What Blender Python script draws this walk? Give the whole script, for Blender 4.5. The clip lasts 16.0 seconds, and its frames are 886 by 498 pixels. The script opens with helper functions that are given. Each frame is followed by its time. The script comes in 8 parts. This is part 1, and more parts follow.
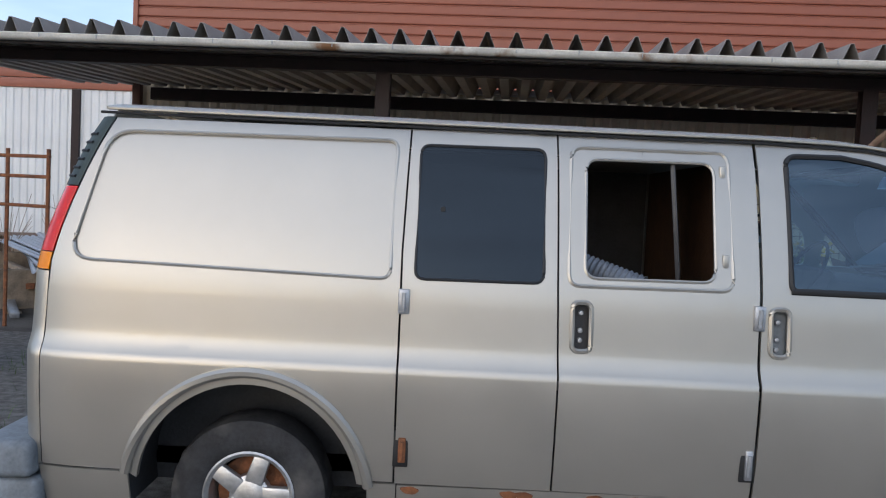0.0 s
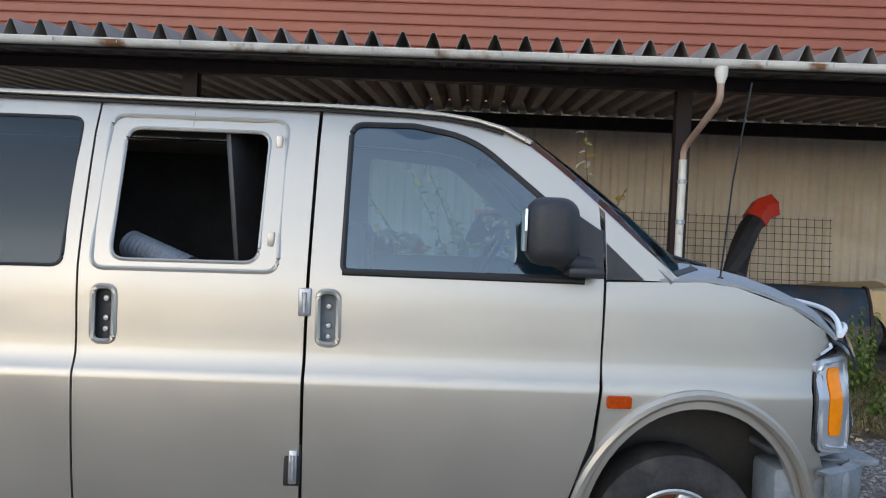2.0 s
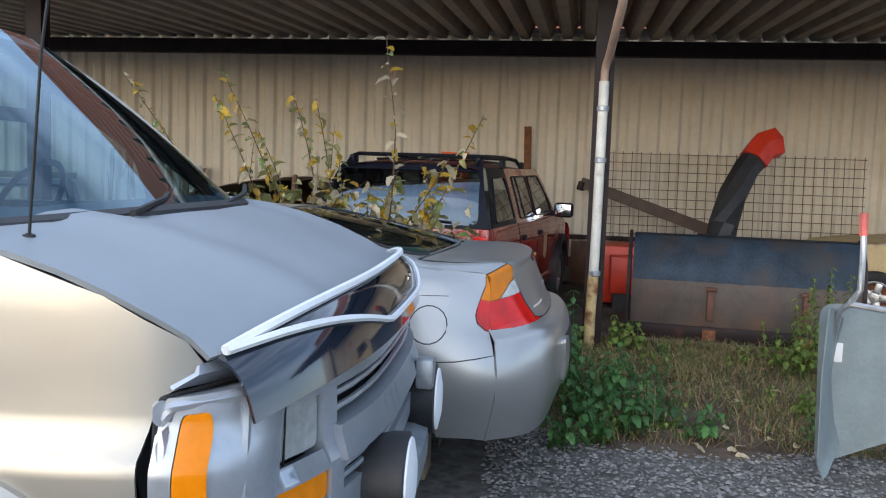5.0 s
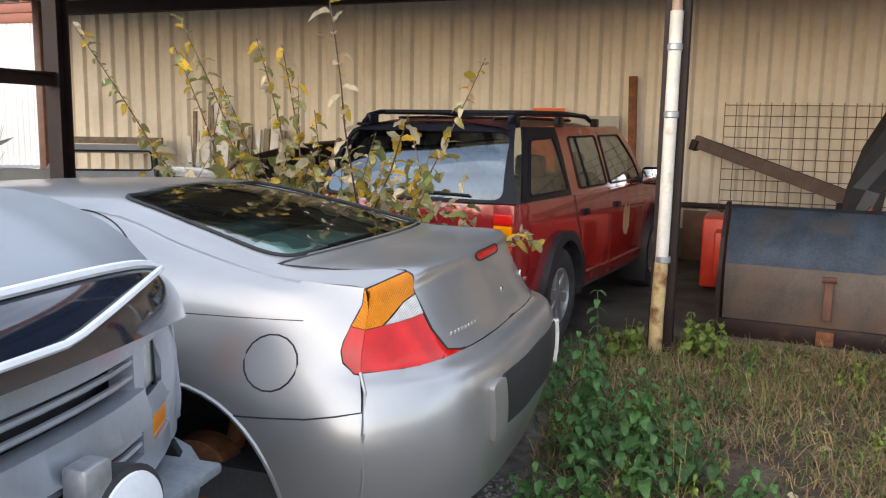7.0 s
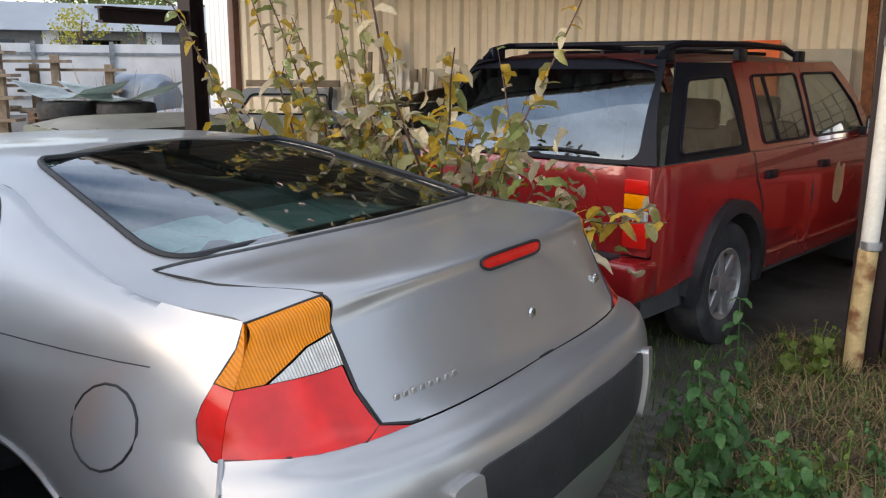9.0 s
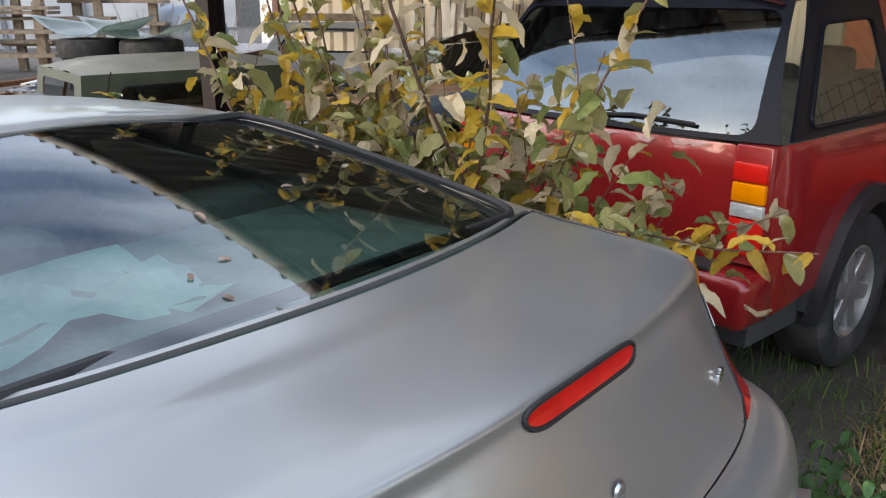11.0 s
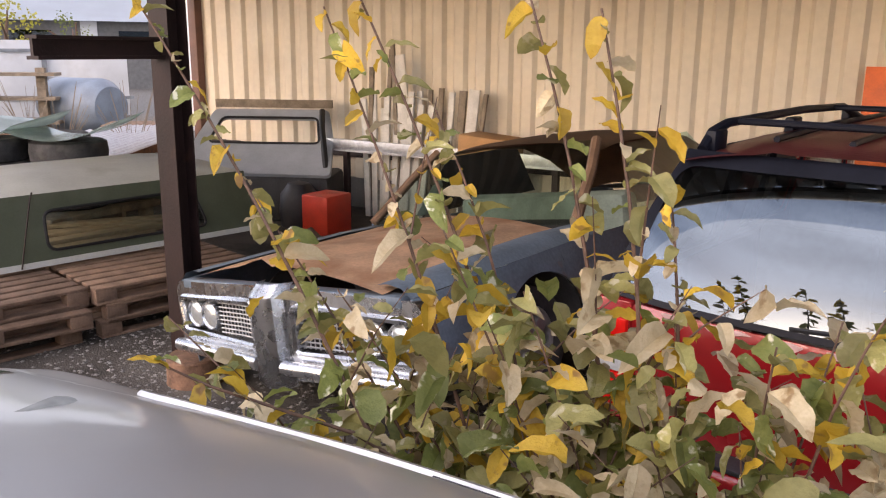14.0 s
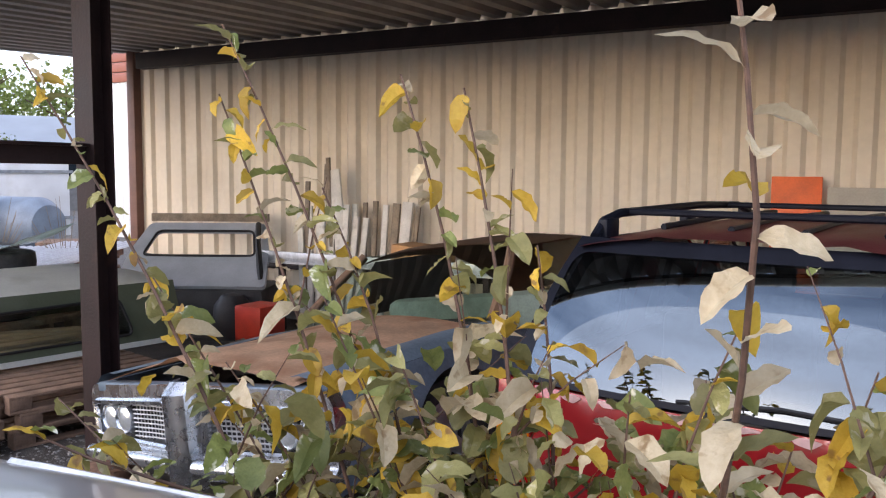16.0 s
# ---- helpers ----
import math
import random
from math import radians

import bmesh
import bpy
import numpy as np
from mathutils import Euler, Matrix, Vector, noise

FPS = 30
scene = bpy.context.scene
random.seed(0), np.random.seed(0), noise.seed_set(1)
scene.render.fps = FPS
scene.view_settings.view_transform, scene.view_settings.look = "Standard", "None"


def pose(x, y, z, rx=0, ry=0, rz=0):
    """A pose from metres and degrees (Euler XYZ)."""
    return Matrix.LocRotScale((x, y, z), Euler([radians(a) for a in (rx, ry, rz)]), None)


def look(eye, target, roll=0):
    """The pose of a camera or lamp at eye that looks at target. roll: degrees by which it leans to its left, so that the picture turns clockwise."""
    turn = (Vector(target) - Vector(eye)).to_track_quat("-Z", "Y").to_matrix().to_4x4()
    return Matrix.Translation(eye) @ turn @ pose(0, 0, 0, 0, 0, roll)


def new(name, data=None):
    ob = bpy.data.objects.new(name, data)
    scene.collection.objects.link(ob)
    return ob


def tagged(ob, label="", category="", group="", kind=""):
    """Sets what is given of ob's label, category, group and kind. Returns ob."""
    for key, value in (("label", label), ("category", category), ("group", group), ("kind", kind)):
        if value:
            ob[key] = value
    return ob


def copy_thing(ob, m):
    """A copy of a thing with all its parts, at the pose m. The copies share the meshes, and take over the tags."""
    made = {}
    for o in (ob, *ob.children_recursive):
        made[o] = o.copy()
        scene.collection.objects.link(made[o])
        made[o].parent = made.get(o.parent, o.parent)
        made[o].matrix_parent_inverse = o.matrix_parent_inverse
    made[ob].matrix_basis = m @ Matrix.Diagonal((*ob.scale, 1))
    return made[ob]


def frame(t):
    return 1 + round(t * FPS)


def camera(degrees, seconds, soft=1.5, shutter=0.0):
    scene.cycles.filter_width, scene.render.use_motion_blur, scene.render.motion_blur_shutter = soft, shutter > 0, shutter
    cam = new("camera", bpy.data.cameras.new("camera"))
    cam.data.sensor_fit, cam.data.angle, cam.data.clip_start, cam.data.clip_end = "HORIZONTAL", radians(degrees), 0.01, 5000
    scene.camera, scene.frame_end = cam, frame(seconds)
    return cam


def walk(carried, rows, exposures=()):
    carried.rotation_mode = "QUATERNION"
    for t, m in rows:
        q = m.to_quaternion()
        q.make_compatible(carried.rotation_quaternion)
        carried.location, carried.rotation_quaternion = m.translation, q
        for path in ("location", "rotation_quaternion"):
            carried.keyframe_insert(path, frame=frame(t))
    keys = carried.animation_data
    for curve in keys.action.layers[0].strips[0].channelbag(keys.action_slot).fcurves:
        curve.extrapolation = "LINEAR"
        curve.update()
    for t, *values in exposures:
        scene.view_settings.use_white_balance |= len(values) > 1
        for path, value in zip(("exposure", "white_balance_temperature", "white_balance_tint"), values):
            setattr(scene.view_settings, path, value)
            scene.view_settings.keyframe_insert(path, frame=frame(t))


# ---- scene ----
cam = camera(56.3, 16.0, soft=1.15)
# seconds, eye in metres, yaw, pitch, roll in degrees
ROWS = [
    (0.0, 0.0, 0.0, 1.6, 0.15, -3.12, -2.8),
    (0.5, 0.358, -0.021, 1.587, -2.23, -1.92, -2.83),
    (1.0, 0.76, -0.008, 1.576, -2.53, -1.93, -2.69),
    (1.5, 1.168, 0.124, 1.543, -2.57, -1.83, -2.57),
    (2.0, 1.622, 0.307, 1.497, -2.56, -1.59, -2.4),
    (2.5, 2.054, 0.546, 1.469, -2.59, -1.54, -2.21),
    (3.0, 2.428, 0.819, 1.481, -2.62, -2.13, -2.03),
    (3.5, 2.813, 1.068, 1.469, -2.39, -3.05, -1.87),
    (4.0, 3.155, 1.319, 1.455, -0.44, -3.55, -1.68),
]
# seconds, eye, point looked at, roll
LATER = [
    (6.5, (4.507, 2.834, 1.579), (4.064, 4.765, 1.3), 1.6),
    (7.0, (4.62, 3.255, 1.54), (4.069, 5.155, 1.247), 1.0),
    (7.5, (4.737, 3.591, 1.527), (4.014, 5.428, 1.206), 0.4),
    (8.0, (4.84, 3.894, 1.528), (3.987, 5.669, 1.179), 0.2),
    (10.5, (4.599, 5.25, 1.525), (3.463, 6.796, 0.96), 0.1),
    (11.0, (4.347, 5.383, 1.563), (3.22, 6.926, 0.972), 0.1),
    (11.5, (4.017, 5.464, 1.611), (2.914, 7.018, 1.004), 0.1),
    (12.0, (3.762, 5.571, 1.642), (2.711, 7.155, 1.021), 0.4),
    (12.5, (3.495, 5.74, 1.658), (2.483, 7.369, 1.089), 0.7),
    (13.0, (3.201, 5.827, 1.708), (2.237, 7.512, 1.224), 0.5),
    (13.5, (3.004, 5.856, 1.791), (2.086, 7.576, 1.345), 0.6),
    (14.0, (2.935, 5.887, 1.895), (2.024, 7.605, 1.427), 0.5),
    (14.5, (2.897, 5.892, 1.946), (1.981, 7.627, 1.56), 0.5),
    (15.0, (2.92, 5.891, 1.94), (2.001, 7.637, 1.608), 0.4),
    (15.5, (3.002, 5.886, 1.864), (2.105, 7.646, 1.548), 0.4),
    (16.0, (3.13, 5.867, 1.786), (2.305, 7.68, 1.607), 0.4),
]
STOPS = [(0.0, 0.2, 6050, 12), (1.0, 0.1, 6050, 10), (2.0, 0.4, 5950, 9), (4.0, 0.47, 5800, 8), (6.5, 1.38, 7000, 13), (8.0, 1.12, 7150, 14), (10.5, 1.22, 7150, 13), (12.0, 1.46, 7150, 16), (13.0, 1.64, 7850, 27), (14.5, 1.46, 7450, 23), (16.0, 1.4, 6550, 20)]
walk(cam, [(t, pose(x, y, z, 90 + pitch, roll, yaw)) for t, x, y, z, yaw, pitch, roll in ROWS] + [(t, look(eye, aim, roll)) for t, eye, aim, roll in LATER], STOPS)

# ---- world and light ----
world = bpy.data.worlds.new("world")
scene.world = world
world.use_nodes = True
wt = world.node_tree
wt.nodes.clear()
w_out = wt.nodes.new("ShaderNodeOutputWorld")
w_bg = wt.nodes.new("ShaderNodeBackground")
w_sky = wt.nodes.new("ShaderNodeTexSky")
w_sky.sky_type = "NISHITA"
w_sky.sun_disc = False
w_sky.sun_elevation, w_sky.sun_rotation = radians(21), radians(205)
w_sky.air_density, w_sky.dust_density, w_sky.ozone_density = 1.0, 1.1, 1.3
w_co = wt.nodes.new("ShaderNodeTexCoord")
w_map = wt.nodes.new("ShaderNodeMapping")
w_map.inputs["Scale"].default_value = (1.2, 1.2, 5.0)
w_noise = wt.nodes.new("ShaderNodeTexNoise")
w_noise.inputs["Scale"].default_value, w_noise.inputs["Detail"].default_value = 1.6, 6
w_ramp = wt.nodes.new("ShaderNodeValToRGB")
w_ramp.color_ramp.elements[0].position, w_ramp.color_ramp.elements[1].position = 0.3, 0.75
w_ramp.color_ramp.elements[0].color, w_ramp.color_ramp.elements[1].color = (0.02, 0.02, 0.02, 1), (0.75, 0.75, 0.75, 1)
w_mix = wt.nodes.new("ShaderNodeMixRGB")
w_mix.inputs[2].default_value = (7.6, 8.9, 10.9, 1)
for a, b in ((w_co.outputs["Generated"], w_map.inputs["Vector"]), (w_map.outputs[0], w_noise.inputs["Vector"]), (w_noise.outputs[0], w_ramp.inputs[0]),
             (w_ramp.outputs[0], w_mix.inputs[0]), (w_sky.outputs[0], w_mix.inputs[1]), (w_mix.outputs[0], w_bg.inputs[0]), (w_bg.outputs[0], w_out.inputs[0])):
    wt.links.new(a, b)
w_bg.inputs[1].default_value = 0.145
sun_data = bpy.data.lights.new("sun", "SUN")
sun_data.energy, sun_data.angle, sun_data.color = 0.58, radians(80), (1.0, 0.94, 0.85)
sun = new("sun", sun_data)
sun.matrix_world = look((-9, -20, 8.4), (0, 0, 0))


# ---- materials ----
def mat(name, col, rough=0.6, metal=0.0, var=0.25, scale=6.0, col2=None, fine=60.0, bump=0.15, coat=0.0, stain=None, stain_at=(0.55, 0.7), island=False, bscale=None, spec=0.5):
    m = bpy.data.materials.new(name)
    m.use_nodes = True
    t = m.node_tree
    b = t.nodes["Principled BSDF"]
    co = t.nodes.new("ShaderNodeTexCoord")
    big, small = t.nodes.new("ShaderNodeTexNoise"), t.nodes.new("ShaderNodeTexNoise")
    big.inputs["Scale"].default_value, big.inputs["Detail"].default_value = scale, 5
    small.inputs["Scale"].default_value, small.inputs["Detail"].default_value = fine, 4
    for n in (big, small):
        t.links.new(co.outputs["Object"], n.inputs["Vector"])
    add = t.nodes.new("ShaderNodeMath")
    add.operation = "MULTIPLY_ADD"
    t.links.new(small.outputs[0], add.inputs[0])
    add.inputs[1].default_value = 0.45
    t.links.new(big.outputs[0], add.inputs[2])
    ramp = t.nodes.new("ShaderNodeValToRGB")
    ramp.color_ramp.elements[0].position, ramp.color_ramp.elements[1].position = 0.5, 0.95
    c2 = col2 or tuple(min(1, c * (1 + var)) for c in col)
    c1 = col if col2 else tuple(c * (1 - var) for c in col)
    ramp.color_ramp.elements[0].color, ramp.color_ramp.elements[1].color = (*c1, 1), (*c2, 1)
    t.links.new(add.outputs[0], ramp.inputs[0])
    out = ramp.outputs[0]
    if stain:
        sn = t.nodes.new("ShaderNodeTexNoise")
        sn.inputs["Scale"].default_value, sn.inputs["Detail"].default_value = scale * 0.7, 8
        t.links.new(co.outputs["Object"], sn.inputs["Vector"])
        sr = t.nodes.new("ShaderNodeValToRGB")
        sr.color_ramp.elements[0].position, sr.color_ramp.elements[1].position = stain_at
        t.links.new(sn.outputs[0], sr.inputs[0])
        mx = t.nodes.new("ShaderNodeMixRGB")
        t.links.new(sr.outputs[0], mx.inputs[0])
        t.links.new(out, mx.inputs[1])
        mx.inputs[2].default_value = (*stain, 1)
        out = mx.outputs[0]
    if island:
        gi, hs = t.nodes.new("ShaderNodeNewGeometry"), t.nodes.new("ShaderNodeHueSaturation")
        mr = t.nodes.new("ShaderNodeMapRange")
        mr.inputs["To Min"].default_value, mr.inputs["To Max"].default_value = 0.6, 1.4
        t.links.new(gi.outputs["Random Per Island"], mr.inputs[0])
        t.links.new(mr.outputs[0], hs.inputs["Value"])
        t.links.new(out, hs.inputs["Color"])
        out = hs.outputs[0]
    t.links.new(out, b.inputs["Base Color"])
    b.inputs["Metallic"].default_value = metal
    b.inputs["Specular IOR Level"].default_value = spec
    rr = t.nodes.new("ShaderNodeMapRange")
    rr.inputs["To Min"].default_value, rr.inputs["To Max"].default_value = max(0.02, rough - 0.08), min(1, rough + 0.08)
    t.links.new(big.outputs[0], rr.inputs[0])
    t.links.new(rr.outputs[0], b.inputs["Roughness"])
    if coat:
        b.inputs["Coat Weight"].default_value, b.inputs["Coat Roughness"].default_value = coat, 0.06
    if bump:
        bp = t.nodes.new("ShaderNodeBump")
        bp.inputs["Strength"].default_value, bp.inputs["Distance"].default_value = bump, 0.01
        t.links.new((small if bscale is None else big).outputs[0], bp.inputs["Height"])
        t.links.new(bp.outputs[0], b.inputs["Normal"])
    return m


def glass_mat(name, tint, ior=1.5, rough=0.0, sky_tint=(0.95, 0.97, 1.0)):
    m = bpy.data.materials.new(name)
    m.use_nodes = True
    t = m.node_tree
    t.nodes.clear()
    o = t.nodes.new("ShaderNodeOutputMaterial")
    tr, gl, fr, mx = (t.nodes.new("ShaderNode" + n) for n in ("BsdfTransparent", "BsdfGlossy", "Fresnel", "MixShader"))
    tr.inputs[0].default_value = (*tint, 1)
    gl.inputs["Roughness"].default_value = rough
    # bluish gloss colour puts the sky's blue into the reflections
    gl.inputs[0].default_value = (*sky_tint, 1)
    fr.inputs[0].default_value = ior
    t.links.new(fr.outputs[0], mx.inputs[0])
    t.links.new(tr.outputs[0], mx.inputs[1])
    t.links.new(gl.outputs[0], mx.inputs[2])
    t.links.new(mx.outputs[0], o.inputs[0])
    return m


M = dict(
    gravel=mat("gravel_ground", (0.06, 0.054, 0.048), 0.95, col2=(0.2, 0.187, 0.17), scale=14, fine=110, bump=1.0, stain=(0.07, 0.06, 0.048), stain_at=(0.5, 0.75)),
    soil=mat("soil", (0.085, 0.06, 0.042), 0.95, var=0.5, scale=4, fine=50, bump=1.0),
    stone=mat("gravel_stone", (0.2, 0.19, 0.18), 0.9, var=0.3, island=True),
    cream=mat("cream_painted_steel", (0.68, 0.59, 0.455), 0.5, var=0.08, scale=1.2, fine=14, bump=0.05, stain=(0.5, 0.4, 0.27), stain_at=(0.58, 0.85)),
    red_clad=mat("rust_red_cladding", (0.27, 0.08, 0.043), 0.5, var=0.1, scale=0.7, fine=9, bump=0.05),
    white_clad=mat("white_cladding", (0.68, 0.68, 0.67), 0.5, var=0.08, scale=0.8, bump=0.05),
    brown=mat("dark_brown_painted_steel", (0.019, 0.009, 0.0085), 0.55, var=0.4, scale=5, bump=0.2, stain=(0.07, 0.03, 0.02), stain_at=(0.64, 0.8), spec=0.3),
    roof_top=mat("dark_roof_sheet", (0.055, 0.04, 0.042), 0.5, var=0.3, scale=4),
    gutter=mat("weathered_white_gutter", (0.62, 0.6, 0.55), 0.5, var=0.2, scale=3, stain=(0.22, 0.11, 0.05), stain_at=(0.6, 0.68)),
    pipe_tan=mat("tan_pipe", (0.42, 0.29, 0.22), 0.55, var=0.2, scale=5),
    pipe_white=mat("dirty_white_pipe", (0.66, 0.63, 0.56), 0.5, var=0.15, scale=6, stain=(0.35, 0.22, 0.09), stain_at=(0.62, 0.75)),
    van_paint=mat("champagne_metallic_paint", (0.43, 0.405, 0.36), 0.4, 0.7, var=0.05, scale=3, fine=900, bump=0.01, coat=0.35),
    van_trim=mat("silver_painted_plastic", (0.42, 0.45, 0.5), 0.32, 0.55, var=0.1, scale=8, bump=0.03),
    silver=mat("silver_metallic_paint", (0.405, 0.4, 0.395), 0.33, 0.68, var=0.05, scale=3, fine=900, bump=0.01, coat=0.4, stain=(0.365, 0.35, 0.34), stain_at=(0.5, 0.8)),
    black_plastic=mat("black_plastic", (0.022, 0.022, 0.025), 0.55, var=0.3, scale=12, bump=0.15),
    grey_plastic=mat("grey_blue_plastic", (0.16, 0.18, 0.2), 0.6, var=0.3, scale=10, bump=0.2),
    rubber=mat("tyre_rubber", (0.03, 0.03, 0.032), 0.8, var=0.5, scale=9, bump=0.3, stain=(0.09, 0.085, 0.08), stain_at=(0.5, 0.75)),
    seal=mat("black_rubber_seal", (0.012, 0.012, 0.013), 0.6, var=0.2),
    chrome=mat("chrome", (0.74, 0.75, 0.77), 0.27, 1.0, var=0.08, scale=14, bump=0.03, stain=(0.4, 0.36, 0.32), stain_at=(0.6, 0.8)),
    alloy=mat("dull_alloy", (0.5, 0.5, 0.5), 0.4, 0.8, var=0.2, scale=14),
    steel=mat("zinc_steel", (0.42, 0.43, 0.45), 0.45, 0.8, var=0.2, scale=20),
    amber=mat("amber_lens", (0.78, 0.23, 0.0), 0.18, var=0.1, scale=20, bump=0.05, spec=0.3),
    red_lens=mat("red_lens", (0.62, 0.014, 0.01), 0.16, var=0.12, scale=20, bump=0.05, spec=0.35),
    clear_lens=mat("clear_ribbed_lens", (0.62, 0.63, 0.62), 0.15, 0.3, var=0.15, scale=30, bump=0.2, coat=1.0),
    headlamp=mat("headlamp_lens", (0.5, 0.53, 0.53), 0.14, 0.5, var=0.2, scale=22, bump=0.15, coat=1.0),
    white_trim=mat("white_piping", (0.78, 0.79, 0.8), 0.5, var=0.06),
    navy=mat("navy_deflector", (0.012, 0.018, 0.032), 0.08, var=0.15, bump=0.0, coat=1.0),
    rust=mat("rust", (0.2, 0.075, 0.03), 0.85, var=0.4, scale=18, bump=0.5, stain=(0.09, 0.04, 0.025)),
    interior=mat("dark_cabin_trim", (0.05, 0.05, 0.052), 0.8, var=0.3),
    seat=mat("grey_fabric_seat", (0.2, 0.21, 0.2), 0.9, var=0.2, scale=20),
    glass_tint=glass_mat("dark_tinted_glass", (0.03, 0.045, 0.08), 1.5, 0.0, (0.7, 0.85, 1.0)),
    glass_front=glass_mat("blue_tinted_glass", (0.3, 0.5, 0.62), 2.05, 0.0, (0.72, 0.88, 1.0)),
    glass_green=glass_mat("green_tinted_glass", (0.46, 0.68, 0.64), 2.2),
    glass_clear=glass_mat("clear_glass", (0.75, 0.82, 0.8), 1.5),
)


# ---- building blocks ----
def finish(bm, name, material, smooth=True, angle=38):
    me = bpy.data.meshes.new(name)
    bm.to_mesh(me)
    bm.free()
    me.materials.append(material)
    if smooth:
        me.polygons.foreach_set("use_smooth", [True] * len(me.polygons))
        me.set_sharp_from_angle(angle=radians(angle))
    if "way" in me.attributes:
        # true surface normals keep the sheen of pressed panels even
        ways = [Vector(d.vector) for d in me.attributes["way"].data]
        loops = []
        for f in me.polygons:
            for i in f.vertices:
                d = ways[i].dot(f.normal)
                loops.append(ways[i] if d > 0.7 else -ways[i] if d < -0.7 else f.normal.copy())
        me.attributes.remove(me.attributes["way"])
        me.normals_split_custom_set(loops)
    return me


def part(name, bm, material, parent=None, label="", smooth=True, angle=38):
    ob = new(name, finish(bm, name, material, smooth, angle))
    if parent:
        ob.parent = parent
    if label:
        ob["label"] = label
    return ob


def empty(name, m, label, category, group="", kind=""):
    ob = new(name)
    ob.matrix_world = m
    return tagged(ob, label, category, group, kind)


def join(*bms):
    out = bmesh.new()
    for b in bms:
        me = bpy.data.meshes.new("tmp")
        b.to_mesh(me)
        b.free()
        out.from_mesh(me)
        bpy.data.meshes.remove(me)
    return out


def box(x0, x1, y0, y1, z0, z1, bevel=0.0, m=None, seg=2):
    bm = bmesh.new()
    bmesh.ops.create_cube(bm, size=1, matrix=Matrix.Translation(((x0 + x1) / 2, (y0 + y1) / 2, (z0 + z1) / 2)) @ Matrix.Diagonal((x1 - x0, y1 - y0, z1 - z0, 1)))
    if bevel:
        bmesh.ops.bevel(bm, geom=bm.edges[:], offset=bevel, segments=seg, affect="EDGES", profile=0.5)
    if m:
        bm.transform(m)
    return bm


def tube(pts, r, sides=10, closed=False, taper=None):
    """A round bar along a line of points."""
    pts = [Vector(p) for p in pts]
    bm, rings = bmesh.new(), []
    n = len(pts)
    up = Vector((0.13, 0.31, 0.94))
    for i, p in enumerate(pts):
        a, b = (pts[(i - 1) % n], pts[(i + 1) % n]) if closed else (pts[max(0, i - 1)], pts[min(n - 1, i + 1)])
        d = (b - a).normalized()
        s = d.cross(up)
        s = s.normalized() if s.length > 0.01 else d.cross(Vector((1, 0, 0))).normalized()
        t = s.cross(d)
        rr = r * (1 + (taper - 1) * i / max(1, n - 1)) if taper is not None else r
        rings.append([bm.verts.new(p + rr * (math.cos(k * math.tau / sides) * s + math.sin(k * math.tau / sides) * t)) for k in range(sides)])
    for i in range(n if closed else n - 1):
        a, b = rings[i], rings[(i + 1) % n]
        for k in range(sides):
            bm.faces.new((a[k], a[(k + 1) % sides], b[(k + 1) % sides], b[k]))
    if not closed:
        bm.faces.new(rings[0][::-1])
        bm.faces.new(rings[-1])
    return bm


def lathe(profile, axis="y", seg=40, closed=False):
    """Turns (radius, offset) points round an axis."""
    bm, rings = bmesh.new(), []
    for k in range(seg):
        c, s = math.cos(k * math.tau / seg), math.sin(k * math.tau / seg)
        rings.append([bm.verts.new({"y": (r * c, o, r * s), "x": (o, r * c, r * s), "z": (r * c, r * s, o)}[axis]) for r, o in profile])
    n = len(profile)
    for k in range(seg):
        a, b = rings[k], rings[(k + 1) % seg]
        for i in range(n if closed else n - 1):
            j = (i + 1) % n
            bm.faces.new((a[i], a[j], b[j], b[i]))
    bmesh.ops.remove_doubles(bm, verts=bm.verts[:], dist=1e-5)
    bmesh.ops.recalc_face_normals(bm, faces=bm.faces[:])
    return bm


def rounded(pts, r, seg=5):
    """A polygon with its corners rounded; r is one radius or one a corner."""
    out, n = [], len(pts)
    for i, p in enumerate(pts):
        p, a, b = Vector(p), Vector(pts[i - 1]), Vector(pts[(i + 1) % n])
        q = r[i] if isinstance(r, (list, tuple)) else r
        if q <= 0:
            out.append(p)
            continue
        da, db = (a - p), (b - p)
        la, lb = da.length, db.length
        k = min(q, la * 0.49, lb * 0.49)
        s, e = p + da / la * k, p + db / lb * k
        for j in range(seg + 1):
            t = j / seg
            out.append((1 - t) ** 2 * s + 2 * t * (1 - t) * p + t * t * e)
    return [(v[0], v[1]) for v in out]


def arc(cx, cz, r, a0, a1, n=16, rz=None):
    return [(cx + r * math.cos(radians(a0 + (a1 - a0) * i / n)), cz + (rz or r) * math.sin(radians(a0 + (a1 - a0) * i / n))) for i in range(n + 1)]


